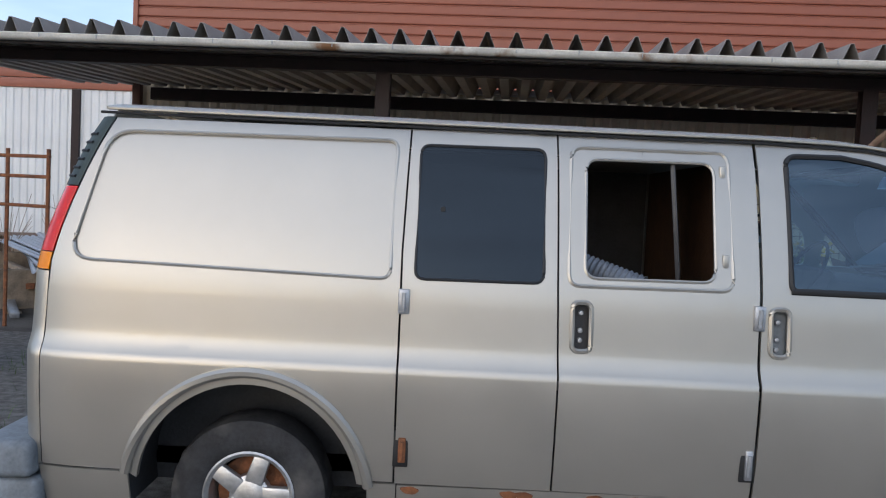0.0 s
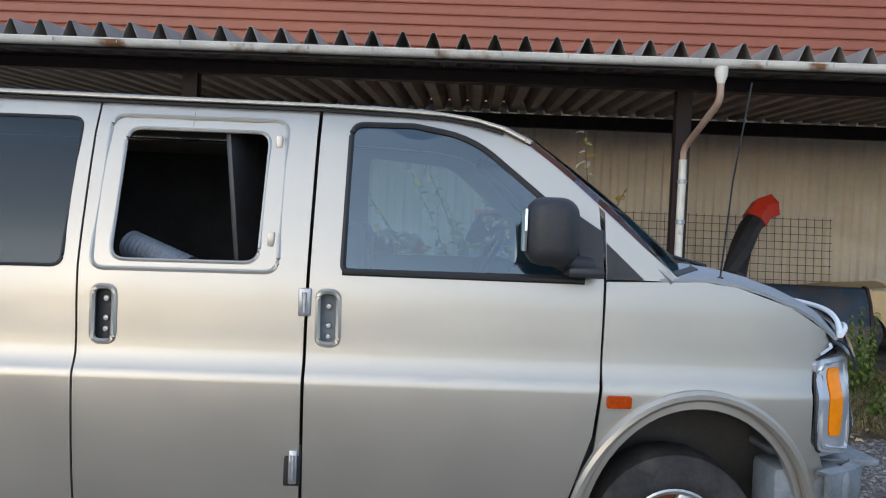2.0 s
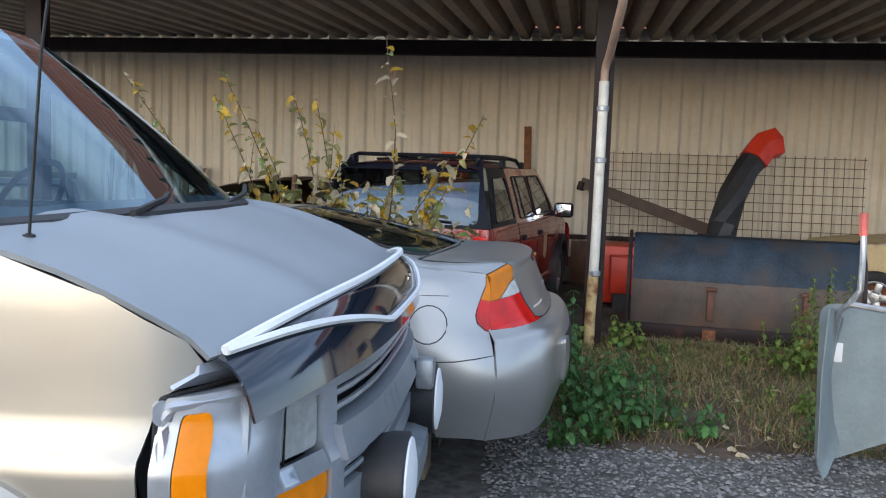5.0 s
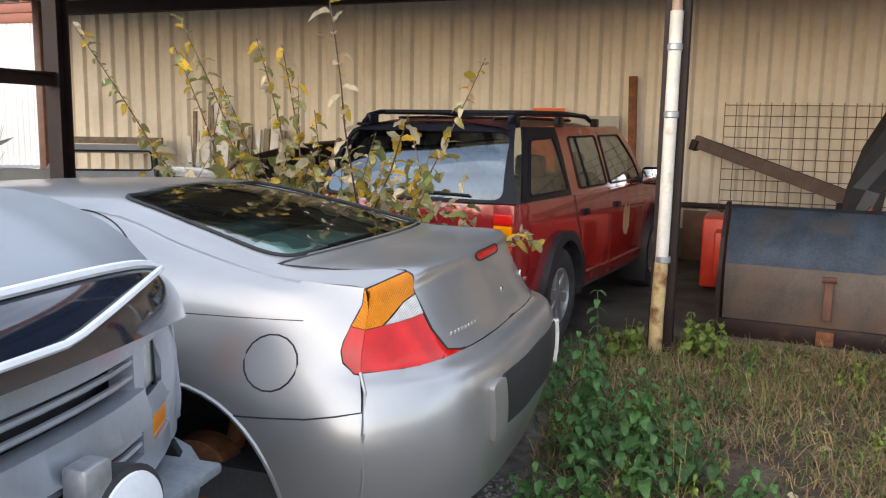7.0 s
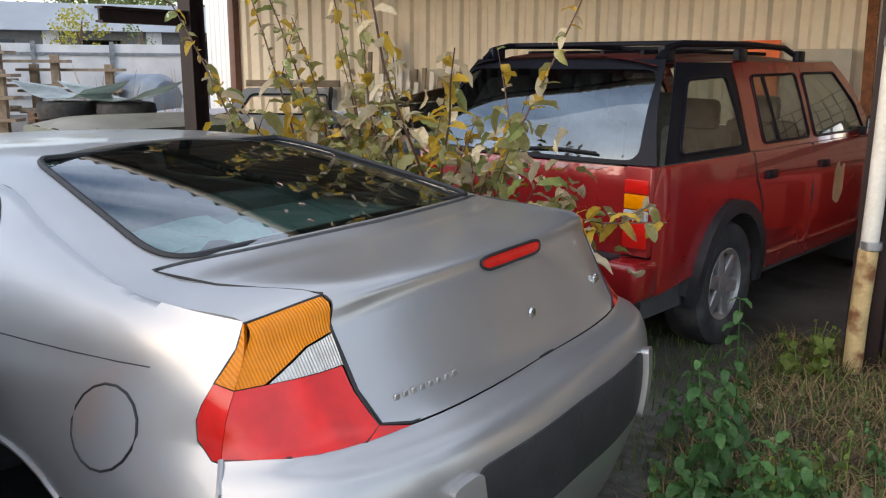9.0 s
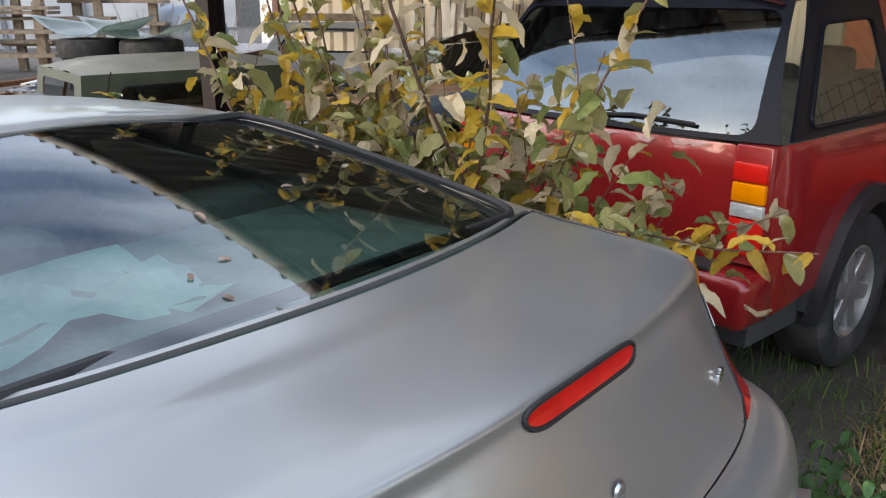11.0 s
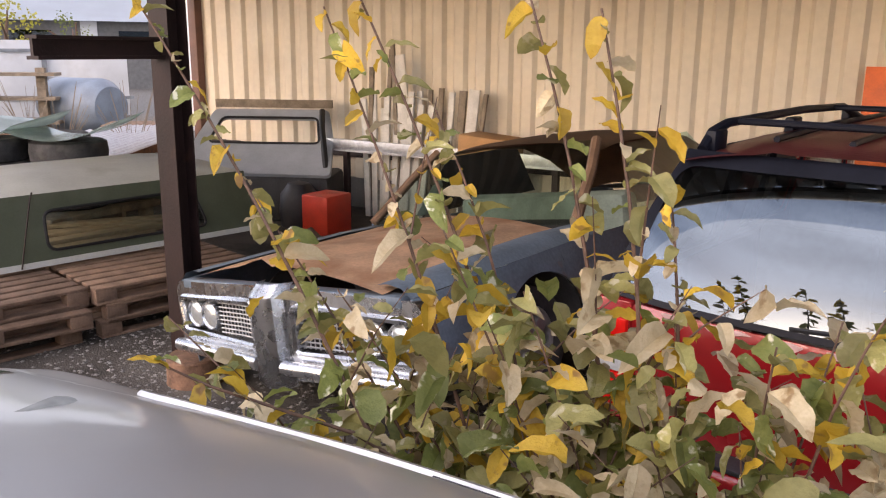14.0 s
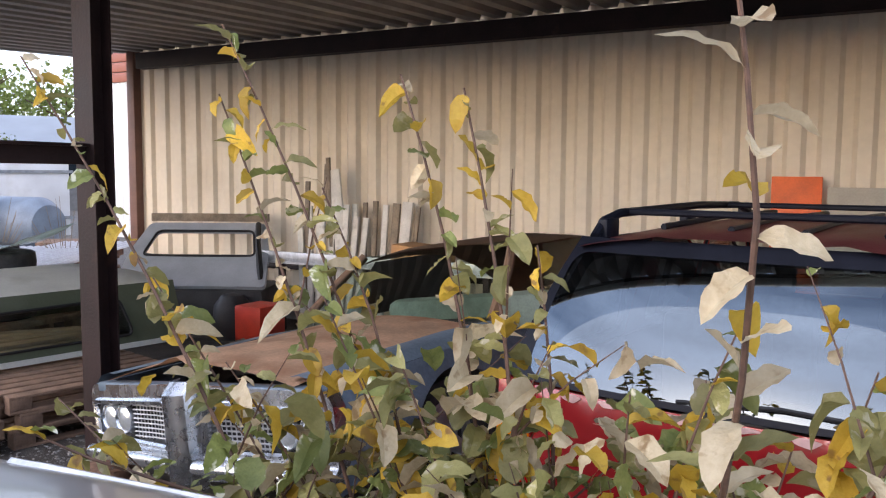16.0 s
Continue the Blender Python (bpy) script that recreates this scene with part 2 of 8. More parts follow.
def panel(outline, fn, out, holes=(), thick=0.012, step=0.12, cuts=(0.915, 0.935, 0.965, 1.0, 1.03, 1.3, 1.36)):
    """A sheet with holes, drawn flat and laid on the surface fn(u, v); out: roughly its outward way."""
    bm = bmesh.new()
    for loop in (outline, *holes):
        vs = [bm.verts.new((u, v, 0)) for u, v in loop]
        for i in range(len(vs)):
            bm.edges.new((vs[i - 1], vs[i]))
    bmesh.ops.triangle_fill(bm, use_beauty=True, use_dissolve=False, edges=bm.edges[:])
    us, vs = [p[0] for p in outline], [p[1] for p in outline]
    lines = [set(), set()]
    for lo, hi, ax in ((min(us), max(us), 0), (min(vs), max(vs), 1)):
        k = max(1, round((hi - lo) / step))
        lines[ax] = {round(lo + (hi - lo) * i / k, 6) for i in range(1, k)} | {c for c in (cuts if ax else ()) if lo < c < hi}
        for c in lines[ax]:
            bmesh.ops.bisect_plane(bm, geom=bm.verts[:] + bm.edges[:] + bm.faces[:], plane_co=(c, 0, 0) if ax == 0 else (0, c, 0), plane_no=(1, 0, 0) if ax == 0 else (0, 1, 0), dist=1e-6)
    flat = [np.array(sorted(q)) if q else np.array([1e9]) for q in lines]
    loose = [e for e in bm.edges if not e.is_boundary and not any(abs(e.verts[0].co[a] - e.verts[1].co[a]) < 1e-5 and np.min(np.abs(flat[a] - e.verts[0].co[a])) < 1e-4 for a in (0, 1))]
    bmesh.ops.dissolve_edges(bm, edges=loose, use_verts=False, use_face_split=False)
    way = bm.verts.layers.float_vector.new("way")
    at = lambda a, b: Vector([complex(c).real for c in fn(a, b)])
    for v in bm.verts:
        a, b = v.co.x, v.co.y
        du, dv = at(a + 0.004, b) - at(a - 0.004, b), at(a, b + 0.004) - at(a, b - 0.004)
        v[way] = du.cross(dv).normalized()
        v.co = Vector(fn(a, b))
    bmesh.ops.recalc_face_normals(bm, faces=bm.faces[:])
    bm.normal_update()
    tot = Vector((0, 0, 0))
    for f in bm.faces:
        tot += f.normal * f.calc_area()
    if tot.dot(Vector(out)) < 0:
        bmesh.ops.reverse_faces(bm, faces=bm.faces[:])
    if thick:
        bm.normal_update()
        bmesh.ops.solidify(bm, geom=bm.faces[:], thickness=thick)
    return bm


def strip(outline, fn, out, r=0.006, lift=0.0, closed=True):
    """A thin bead that follows an outline on a surface."""
    o = Vector(out).normalized() * lift
    return tube([Vector(fn(u, v)) + o for u, v in outline], r, 6, closed)


def extrude_profile(profile, length, thick=0.0):
    """A folded sheet: (x, z) profile swept along y."""
    bm = bmesh.new()
    a = [bm.verts.new((x, 0, z)) for x, z in profile]
    b = [bm.verts.new((x, length, z)) for x, z in profile]
    for i in range(len(profile) - 1):
        bm.faces.new((a[i], a[i + 1], b[i + 1], b[i]))
    if thick:
        bm.normal_update()
        bmesh.ops.solidify(bm, geom=bm.faces[:], thickness=thick)
    return bm


def grid_mesh(rows):
    """A smooth sheet through rows of points."""
    bm = bmesh.new()
    vs = [[bm.verts.new(p) for p in r] for r in rows]
    for i in range(len(vs) - 1):
        for j in range(len(vs[0]) - 1):
            bm.faces.new((vs[i][j], vs[i][j + 1], vs[i + 1][j + 1], vs[i + 1][j]))
    return bm


def ease(xs, ys):
    """A smooth curve through points (monotone cubic)."""
    xs, ys = np.array(xs, float), np.array(ys, float)
    d = np.diff(ys) / np.diff(xs)
    m = np.concatenate(([d[0]], [0 if a * b <= 0 else 2 * a * b / (a + b) for a, b in zip(d[:-1], d[1:])], [d[-1]]))

    def f(x):
        x = min(max(x, xs[0]), xs[-1])
        i = min(int(np.searchsorted(xs, x, side="right")) - 1, len(xs) - 2)
        h = xs[i + 1] - xs[i]
        t = (x - xs[i]) / h
        return float((2 * t**3 - 3 * t**2 + 1) * ys[i] + (t**3 - 2 * t**2 + t) * h * m[i] + (-2 * t**3 + 3 * t**2) * ys[i + 1] + (t**3 - t**2) * h * m[i + 1])
    return f


def wheel(parent, x, y, z, r=0.375, w=0.24, rim_r=0.215, side=-1, spokes=5, rim_mat="alloy", flat=0.0):
    """A wheel whose outer face looks to side * y."""
    holder = new("wheel")
    holder.parent = parent
    holder.location = (x, y, z)
    h = w / 2
    tyre = lathe([(rim_r, -h * 0.8), (rim_r + 0.03, -h), (r - 0.05, -h * 1.02), (r - 0.012, -h * 0.86), (r, -h * 0.6), (r + 0.002, 0), (r, h * 0.6), (r - 0.012, h * 0.86), (r - 0.05, h * 1.02), (rim_r + 0.03, h), (rim_r, h * 0.8)], seg=48, closed=False)
    for v in tyre.verts:
        if abs(v.co.y) < h * 0.7 and int(math.atan2(v.co.z, v.co.x) * 48 / math.tau + 48.5) % 2:
            k = (r - 0.007) / math.hypot(v.co.x, v.co.z)
            v.co.x, v.co.z = v.co.x * k, v.co.z * k
    part("tyre", tyre, M["rubber"], holder)
    s = side * h
    rim = lathe([(rim_r + 0.004, s * 0.86), (rim_r - 0.004, s * 0.9), (rim_r - 0.02, s * 0.78), (rim_r - 0.03, s * 0.2), (rim_r - 0.03, -s * 0.6)], seg=40)
    disc = []
    for k in range(spokes):
        a = k * math.tau / spokes + 0.3
        bm = box(-0.032, 0.032, -0.02, 0.02, 0.05, rim_r - 0.01, bevel=0.01)
        for v in bm.verts:
            f = (v.co.z - 0.05) / (rim_r - 0.06)
            v.co.x *= 1.25 - 0.15 * f
        bm.transform(Matrix.Translation((0, s * 0.62, 0)) @ Matrix.Rotation(a, 4, "Y"))
        disc.append(bm)
    part("rim", join(rim, *disc, lathe([(0.0, s * 0.8), (0.06, s * 0.78), (0.085, s * 0.68), (0.085, s * 0.3)], seg=24)), M[rim_mat], holder)
    part("brake_drum", lathe([(0.0, s * 0.1), (0.15, s * 0.1), (0.15, -s * 0.5)], seg=24), M["rust"], holder)
    return holder


# ---- the yard, the carport and the hall behind it ----
B = pose(4.52, 9.06, 0, 0, 0, -4.5)
ground = part("ground", grid_mesh([[(x, y, 0) for x in (-400, -60, -20, -8, 0, 4, 8, 20, 60, 400)] for y in (-400, -60, -20, -5, 3, 8, 14, 30, 80, 400)]), M["gravel"])
tagged(ground, "grey gravel yard with trodden earth", "ground", kind="structure")


floor_sheet = part("ground_carport", grid_mesh([[(x, y, 0.004) for x in (-11, -8, -5, -2.5, 0, 2.5, 5, 7.5, 10)] for y in (-0.9, 0.5, 2, 3.4, 4.62)]), mat("dark_trodden_earth", (0.05, 0.043, 0.037), 0.95, col2=(0.13, 0.115, 0.1), scale=2.2, fine=90, bump=1.0, stain=(0.04, 0.034, 0.028), stain_at=(0.5, 0.64)))
floor_sheet.matrix_world = B
tagged(floor_sheet, "dark trodden earth under the carport", "ground", kind="structure")


def rib_profile(x0, x1, pitch, low, top, height):
    pts, x = [], x0
    slope = (pitch - low - top) / 2
    while x < x1:
        pts += [(x, 0), (x + low, 0), (x + low + slope, height), (x + low + slope + top, height)]
        x += pitch
    return pts + [(x, 0)]


# hall: cream ribbed wall below, rust-red boards above
LEFT, RIGHT = -10.3, 12.0
hall = empty("wall_north", B, "long hall wall with cream ribbed steel and rust-red boards above", "wall", kind="structure")
part("wall_core", box(LEFT + 0.02, RIGHT, 4.72, 4.95, 0, 7.0), M["white_clad"], hall)
prof = rib_profile(LEFT, RIGHT, 0.28, 0.085, 0.11, 0.04)
bm = extrude_profile([(x, z) for x, z in prof], 3.1, 0.004)
bm.transform(Matrix.Translation((0, 4.70, 0.35)) @ Matrix.Rotation(radians(90), 4, "X"))
part("cladding", bm, M["cream"], hall, "cream ribbed steel cladding", angle=20)
part("plinth", box(LEFT, RIGHT, 4.63, 4.72, 0, 0.36), mat("grey_concrete", (0.2, 0.185, 0.165), 0.9, var=0.25, scale=3, bump=0.6, stain=(0.1, 0.085, 0.07)), hall)
part("sill_trim", box(LEFT, RIGHT, 4.6, 4.7, 0.62, 0.68, 0.005), M["brown"], hall)
part("corner_trim", box(LEFT - 0.12, LEFT + 0.02, 4.58, 4.95, 0, 3.6, 0.01), mat("brown_corner_trim", (0.16, 0.075, 0.055), 0.55, var=0.2), hall)
boards = []
z = 3.55
while z < 7.0:
    boards.append((4.66, z))
    boards += [(4.655, z + 0.015), (4.655, z + 0.13), (4.69, z + 0.148), (4.69, z + 0.168)]
    z += 0.175
bm = bmesh.new()
a = [bm.verts.new((LEFT - 0.1, y, z)) for y, z in boards]
b = [bm.verts.new((RIGHT, y, z)) for y, z in boards]
for i in range(len(boards) - 1):
    bm.faces.new((a[i], a[i + 1], b[i + 1], b[i]))
part("siding", bm, M["red_clad"], hall, "rust-red horizontal siding", angle=15)
part("siding_corner", box(LEFT - 0.16, LEFT - 0.08, 4.62, 4.95, 3.55, 7.0), M["red_clad"], hall)
part("drip_edge", box(LEFT - 0.05, RIGHT, 4.55, 4.7, 3.46, 3.54), M["white_clad"], hall)
tagged(part("wall_hall_end", box(LEFT - 0.02, LEFT + 0.2, 4.96, 14.0, 0, 7.0), M["white_clad"]), "white hall end wall", "wall", kind="structure").matrix_world = B

# set-back wing of the hall
wing = empty("wall_wing", pose(-15.4, 23.0, 0, 0, 0, -4.5), "white ribbed wing of the hall with a rust-red top", "wall", kind="structure")
part("wing_core", box(0, 8, 0.08, 0.3, 0, 5.9), M["white_clad"], wing)
bm = extrude_profile(rib_profile(0, 8, 0.22, 0.05, 0.1, 0.03), 4.2, 0.004)
bm.transform(Matrix.Translation((0, 0.06, 0)) @ Matrix.Rotation(radians(90), 4, "X"))
part("cladding", bm, M["white_clad"], wing, angle=20)
for i in range(6):
    part("siding_board", box(-0.05, 8, 0.0, 0.07, 4.22 + i * 0.27, 4.47 + i * 0.27, 0.01), M["red_clad"], wing)
part("post", box(5.2, 5.42, -0.05, 0.06, 0, 4.2), M["brown"], wing)


def beam(name, x0, x1, y, z0, z1, w=0.14):
    """A rolled beam with flanges, lying along x."""
    return join(box(x0, x1, y - w / 2, y + w / 2, z0, z0 + 0.018), box(x0, x1, y - w / 2, y + w / 2, z1 - 0.018, z1), box(x0, x1, y - 0.012, y + 0.012, z0 + 0.018, z1 - 0.018))


carport = empty("carport", B, "open steel carport with a ribbed sheet roof", "carport", kind="structure")
part("front_beam", beam("b", -11.5, 9.5, 0.0, 3.04, 3.195), M["brown"], carport, "dark brown steel beam")
part("back_beam", box(-10.0, 9.5, 4.38, 4.52, 3.14, 3.34), M["brown"], carport)
for x in (-10.4, -5.3, 0.0, 5.25):
    post = join(box(x - 0.08, x + 0.08, -0.07, -0.058, 0, 3.04), box(x - 0.08, x + 0.08, 0.058, 0.07, 0, 3.04), box(x - 0.008, x + 0.008, -0.058, 0.058, 0, 3.04))
    part("post", post, M["brown"], carport, "dark brown steel post")
part("stub_beam", join(box(-5.35, -5.25, -0.84, -0.072, 1.83, 1.848), box(-5.35, -5.25, -0.84, -0.072, 1.932, 1.95), box(-5.312, -5.288, -0.84, -0.072, 1.848, 1.932)), M["brown"], carport)
roof_prof = rib_profile(-11.4, 9.4, 0.295, 0.115, 0.035, 0.175)
bm = extrude_profile(roof_prof, 5.57, 0.004)
bm.transform(Matrix.Translation((0, -0.97, 3.17)) @ Matrix.Rotation(radians(2.35), 4, "X"))
carport_roof = part("carport_roof", bm, mat("ribbed_roof_sheet", (0.27, 0.245, 0.22), 0.55, var=0.2, scale=3, bump=0.1, stain=(0.34, 0.31, 0.26), stain_at=(0.55, 0.8)), angle=15)
carport_roof.matrix_world = B
tagged(carport_roof, "dark ribbed sheet roof of the carport", "roof", kind="structure")
gut = [(0.062 * math.cos(radians(a)), 0.062 * math.sin(radians(a))) for a in range(180, 361, 20)]
bm = extrude_profile(gut, 20.8, 0.003)
bm.transform(Matrix.Translation((9.4, -1.03, 3.155)) @ Matrix.Rotation(radians(90), 4, "Z"))
part("gutter", bm, M["gutter"], carport, "white rust-flecked half-round gutter")
part("gutter_board", box(-11.4, 9.4, -0.965, -0.94, 3.07, 3.165), mat("dark_fascia_board", (0.05, 0.045, 0.042), 0.8, var=0.3, scale=3), carport)
part("gutter_lip", tube([(-11.4, -1.092, 3.158), (9.4, -1.092, 3.158)], 0.008, 6), M["pipe_white"], carport)
for i in range(34):
    x = -11.2 + i * 0.615
    part("gutter_bracket", tube([(x, -0.97, 3.17), (x, -1.03, 3.175), (x, -1.095, 3.165), (x, -1.102, 3.12)], 0.006, 5), M["steel"], carport)
# rainwater pipe on the middle post
pipe = empty("downpipe", B, "tan and white rainwater pipe strapped to the post", "pipe")
part("funnel", lathe([(0.03, 2.93), (0.034, 2.95), (0.06, 3.02), (0.062, 3.105), (0.055, 3.105), (0.05, 3.03)], "z", 20), M["pipe_white"], pipe).location = (0.09, -1.03, 0)
part("elbow_pipe", tube([(0.09, -1.03, 2.95), (0.09, -1.03, 2.83), (0.085, -0.98, 2.76), (0.03, -0.28, 2.5), (0.01, -0.16, 2.44), (0.0, -0.12, 2.38), (0.0, -0.12, 2.28)], 0.034, 12), M["pipe_tan"], pipe)
part("lower_pipe", tube([(0, -0.12, 2.3), (-0.005, -0.12, 1.0), (-0.01, -0.12, 0.62)], 0.042, 14), M["pipe_white"], pipe)
part("foot_pipe", tube([(-0.01, -0.12, 0.66), (-0.02, -0.125, 0.3), (-0.02, -0.13, 0.03)], 0.046, 14), mat("rusted_yellow_pipe", (0.5, 0.36, 0.17), 0.7, var=0.3, scale=9, stain=(0.2, 0.08, 0.03), stain_at=(0.5, 0.6)), pipe)
for z in (2.05, 1.62, 0.66):
    part("pipe_clamp", lathe([(0.046, z), (0.05, z + 0.005), (0.05, z + 0.04), (0.046, z + 0.045)], "z", 18), M["steel"], pipe).location = (0, -0.12, 0)


# ---- the van ----
VZ = [0.2, 0.45, 0.62, 0.82, 0.915, 0.935, 0.965, 1.0, 1.02, 1.25, 1.33, 1.6, 1.85, 1.95]
VY = [3.33, 3.275, 3.25, 3.234, 3.231, 3.234, 3.25, 3.266, 3.27, 3.285, 3.30, 3.378, 3.468, 3.53]
van_y = ease(VZ, VY)


def van_side(x, z):
    y = van_y(z)
    if x > 2.95:
        y += 0.55 * (x - 2.95) ** 2 + 2.2 * max(0, x - 3.12) ** 2.2
    if x < -1.3:
        y += 0.35 * (x + 1.3) ** 2
    if x < -1.55:
        y += 2.4 * (x + 1.55) ** 2
    return (x, y, z)


def van_far(x, z):
    x, y, z = van_side(x, z)
    return (x, 8.5 - y, z)


def rear_x(z):
    """The van's sloping rear edge."""
    return -1.655 + 0.02 * max(0, z - 0.9) + 0.32 * max(0, z - 1.25) ** 1.45


ROOF_Z = 1.935
front_roof = ease([1.3, 1.7, 1.9, 2.05, 2.36, 2.62], [1.925, 1.915, 1.89, 1.83, 1.575, 1.34])
van = empty("van", Matrix(), "champagne metallic cargo van with empty door handle holes", "van")
NEAR, FAR = (0, -1, 0), (0, 1, 0)
A_R, A_F = (-0.745, 0.375), (2.715, 0.375)


def arch(c, r, z0, rz):
    """From the right foot over the top to the left foot of a wheel arch."""
    return [(c[0] + r * math.cos(radians(a)), max(z0, c[1] + rz * math.sin(radians(a)))) for a in range(5, 176, 9)]


rocker_z = 0.475
def rear_edge(z0, z1, n=10, off=0.0):
    return [(rear_x(z0 + (z1 - z0) * i / n) + off, z0 + (z1 - z0) * i / n) for i in range(n + 1)]


quarter = [(x, z) for x, z in rear_edge(1.895, rocker_z, 12, 0.075)] + [(-1.215, rocker_z)] + arch(A_R, 0.495, rocker_z, 0.525)[::-1][1:-1] + [(-0.275, rocker_z), (-0.158, rocker_z), (-0.164, 1.25), (-0.166, 1.4), (-0.158, 1.905)]
pressed = rounded([(-1.40, 1.84), (-0.205, 1.855), (-0.205, 1.29), (-1.5, 1.312)], [0.1, 0.045, 0.045, 0.1])
d1 = [(-0.15, 0.47), (-0.155, 1.25), (-0.158, 1.4), (-0.15, 1.905), (0.455, 1.915), (0.462, 1.3), (0.474, 1.0), (0.476, 0.47)]
d2 = [(0.484, 0.47), (0.482, 1.0), (0.47, 1.3), (0.463, 1.915), (1.276, 1.922), (1.272, 1.1), (1.276, 0.47)]
w1 = rounded([(-0.108, 1.84), (0.408, 1.845), (0.408, 1.302), (-0.106, 1.296)], 0.04)
w2 = rounded([(0.575, 1.815), (1.105, 1.82), (1.098, 1.335), (0.572, 1.33)], 0.055)
w2o = rounded([(0.515, 1.862), (1.165, 1.868), (1.168, 1.305), (0.508, 1.298)], 0.05)
h2 = rounded([(0.527, 1.235), (0.602, 1.235), (0.606, 1.04), (0.53, 1.04)], 0.03)
hd = rounded([(1.318, 1.245), (1.392, 1.245), (1.396, 1.055), (1.322, 1.055)], 0.03)
wf = rounded([(1.405, 1.868), (1.64, 1.872), (1.86, 1.835), (2.23, 1.53), (2.275, 1.325), (1.4, 1.318)], [0.05, 0.0, 0.22, 0.12, 0.01, 0.03])
fdoor = [(1.288, 0.48), (1.284, 1.1), (1.29, 1.922), (1.55, 1.922)] + [(x, front_roof(x)) for x in (1.7, 1.85, 1.95, 2.05, 2.15, 2.25, 2.34)] + [(2.352, 1.32), (2.345, 1.0), (2.335, 0.9), (2.32, 0.76), (2.27, 0.6), (2.235, 0.48)]
fender = [(2.26, 0.48), (2.33, 0.7), (2.352, 0.95), (2.362, 1.318), (2.6, 1.325), (2.72, 1.33), (2.85, 1.315), (3.05, 1.25), (3.2, 1.165), (3.24, 1.1), (3.155, 1.06), (3.13, 0.95), (3.135, 0.76), (3.18, 0.71), (3.2, 0.66), (3.17, 0.6), (3.13, 0.5)] + arch(A_F, 0.455, 0.46, 0.55)[1:-1]
rear_panel = part("rear_quarter", panel(quarter, van_side, NEAR, [pressed]), M["van_paint"], van)


def van_pressed(x, z):
    x, y, z = van_side(x, z)
    return (x, y + 0.008, z)


part("pressed_panel", panel(pressed, van_pressed, NEAR), M["van_paint"], rear_panel)
part("panel_bead", strip(pressed, van_side, NEAR, 0.008, -0.001), M["van_paint"], rear_panel)
door_a = part("side_door", panel(d1, van_side, NEAR, [w1]), M["van_paint"], van, "blank side door with a dark tinted window")
win = part("door_window", panel(w1, van_side, NEAR, thick=0), M["glass_tint"], door_a, "dark tinted glass with a bullet-like hole")
win.visible_shadow = False
part("window_gasket", strip(w1, van_side, NEAR, 0.007), M["seal"], door_a)
part("glass_hole", lathe([(0.0, -0.002), (0.009, -0.003), (0.012, 0.0)], "y", 14), M["seal"], win).location = (-0.007, van_y(1.578) - 0.002, 1.578)
door_b = part("side_door", panel(d2, van_side, NEAR, [w2, h2]), M["van_paint"], van, "side door with its window glass missing")
part("window_bead", strip(w2o, van_side, NEAR, 0.009, -0.002), M["van_paint"], door_b)
part("opening_edge", strip(w2, van_side, NEAR, 0.008, -0.004), M["van_paint"], door_b)
for z in (1.78, 1.42):
    part("hinge_tab", box(1.125, 1.15, van_y(z) - 0.006, van_y(z) + 0.006, z - 0.03, z + 0.03, 0.004), M["van_paint"], door_b)
door_f = part("front_door", panel(fdoor, van_side, NEAR, [wf, hd]), M["van_paint"], van, "front passenger door")
win = part("door_window", panel(wf, van_side, NEAR, thick=0), M["glass_front"], door_f)
win.visible_shadow = False
part("window_gasket", strip(wf, van_side, NEAR, 0.012), M["seal"], door_f)
part("belt_strip", tube([van_side(x, 1.318 + 0.0 * x) for x in (1.4, 1.8, 2.28)], 0.014, 8), M["seal"], door_f)
part("fender", panel(fender, van_side, NEAR), M["van_paint"], van)


def van_proud(x, z):
    x, y, z = van_side(x, z)
    return (x, y - 0.006, z)


part("mirror_sail", panel([(2.2, 1.33), (2.228, 1.58), (2.35, 1.50), (2.352, 1.33)], van_proud, NEAR), M["black_plastic"], door_f)
part("pillar_foot", panel([(2.362, 1.328), (2.362, 1.572), (2.63, 1.34), (2.6, 1.328)], van_side, NEAR), M["van_paint"], van)
part("fender_sail", panel([(2.364, 1.33), (2.364, 1.46), (2.50, 1.33)], van_proud, NEAR), M["black_plastic"], van)
for c, outl in (((-0.225, 0.0), [(-0.26, 0.465), (-0.145, 0.465), (-0.145, 0.25), (-0.262, 0.25)]), ((0, 0), [(-0.14, 0.462), (1.28, 0.47), (1.285, 0.25), (-0.14, 0.25)]), ((0, 0), [(1.29, 0.47), (2.235, 0.47), (2.2, 0.25), (1.29, 0.25)]), ((0, 0), [(-1.6, 0.465), (-1.225, 0.465), (-1.215, 0.25), (-1.56, 0.25)])):
    part("rocker_panel", panel(outl, van_side, NEAR), M["van_paint"], van, "sill with rust blisters")
for x in (-0.13, 0.27, 0.33, 0.62, 0.78):
    part("rust_patch", panel(rounded([(x, 0.452), (x + 0.05, 0.46), (x + 0.085, 0.445), (x + 0.06, 0.425), (x + 0.02, 0.43)], 0.012), lambda u, v: (u, van_y(v) - 0.004, v), NEAR, thick=0.006, step=0.02), M["rust"], van)
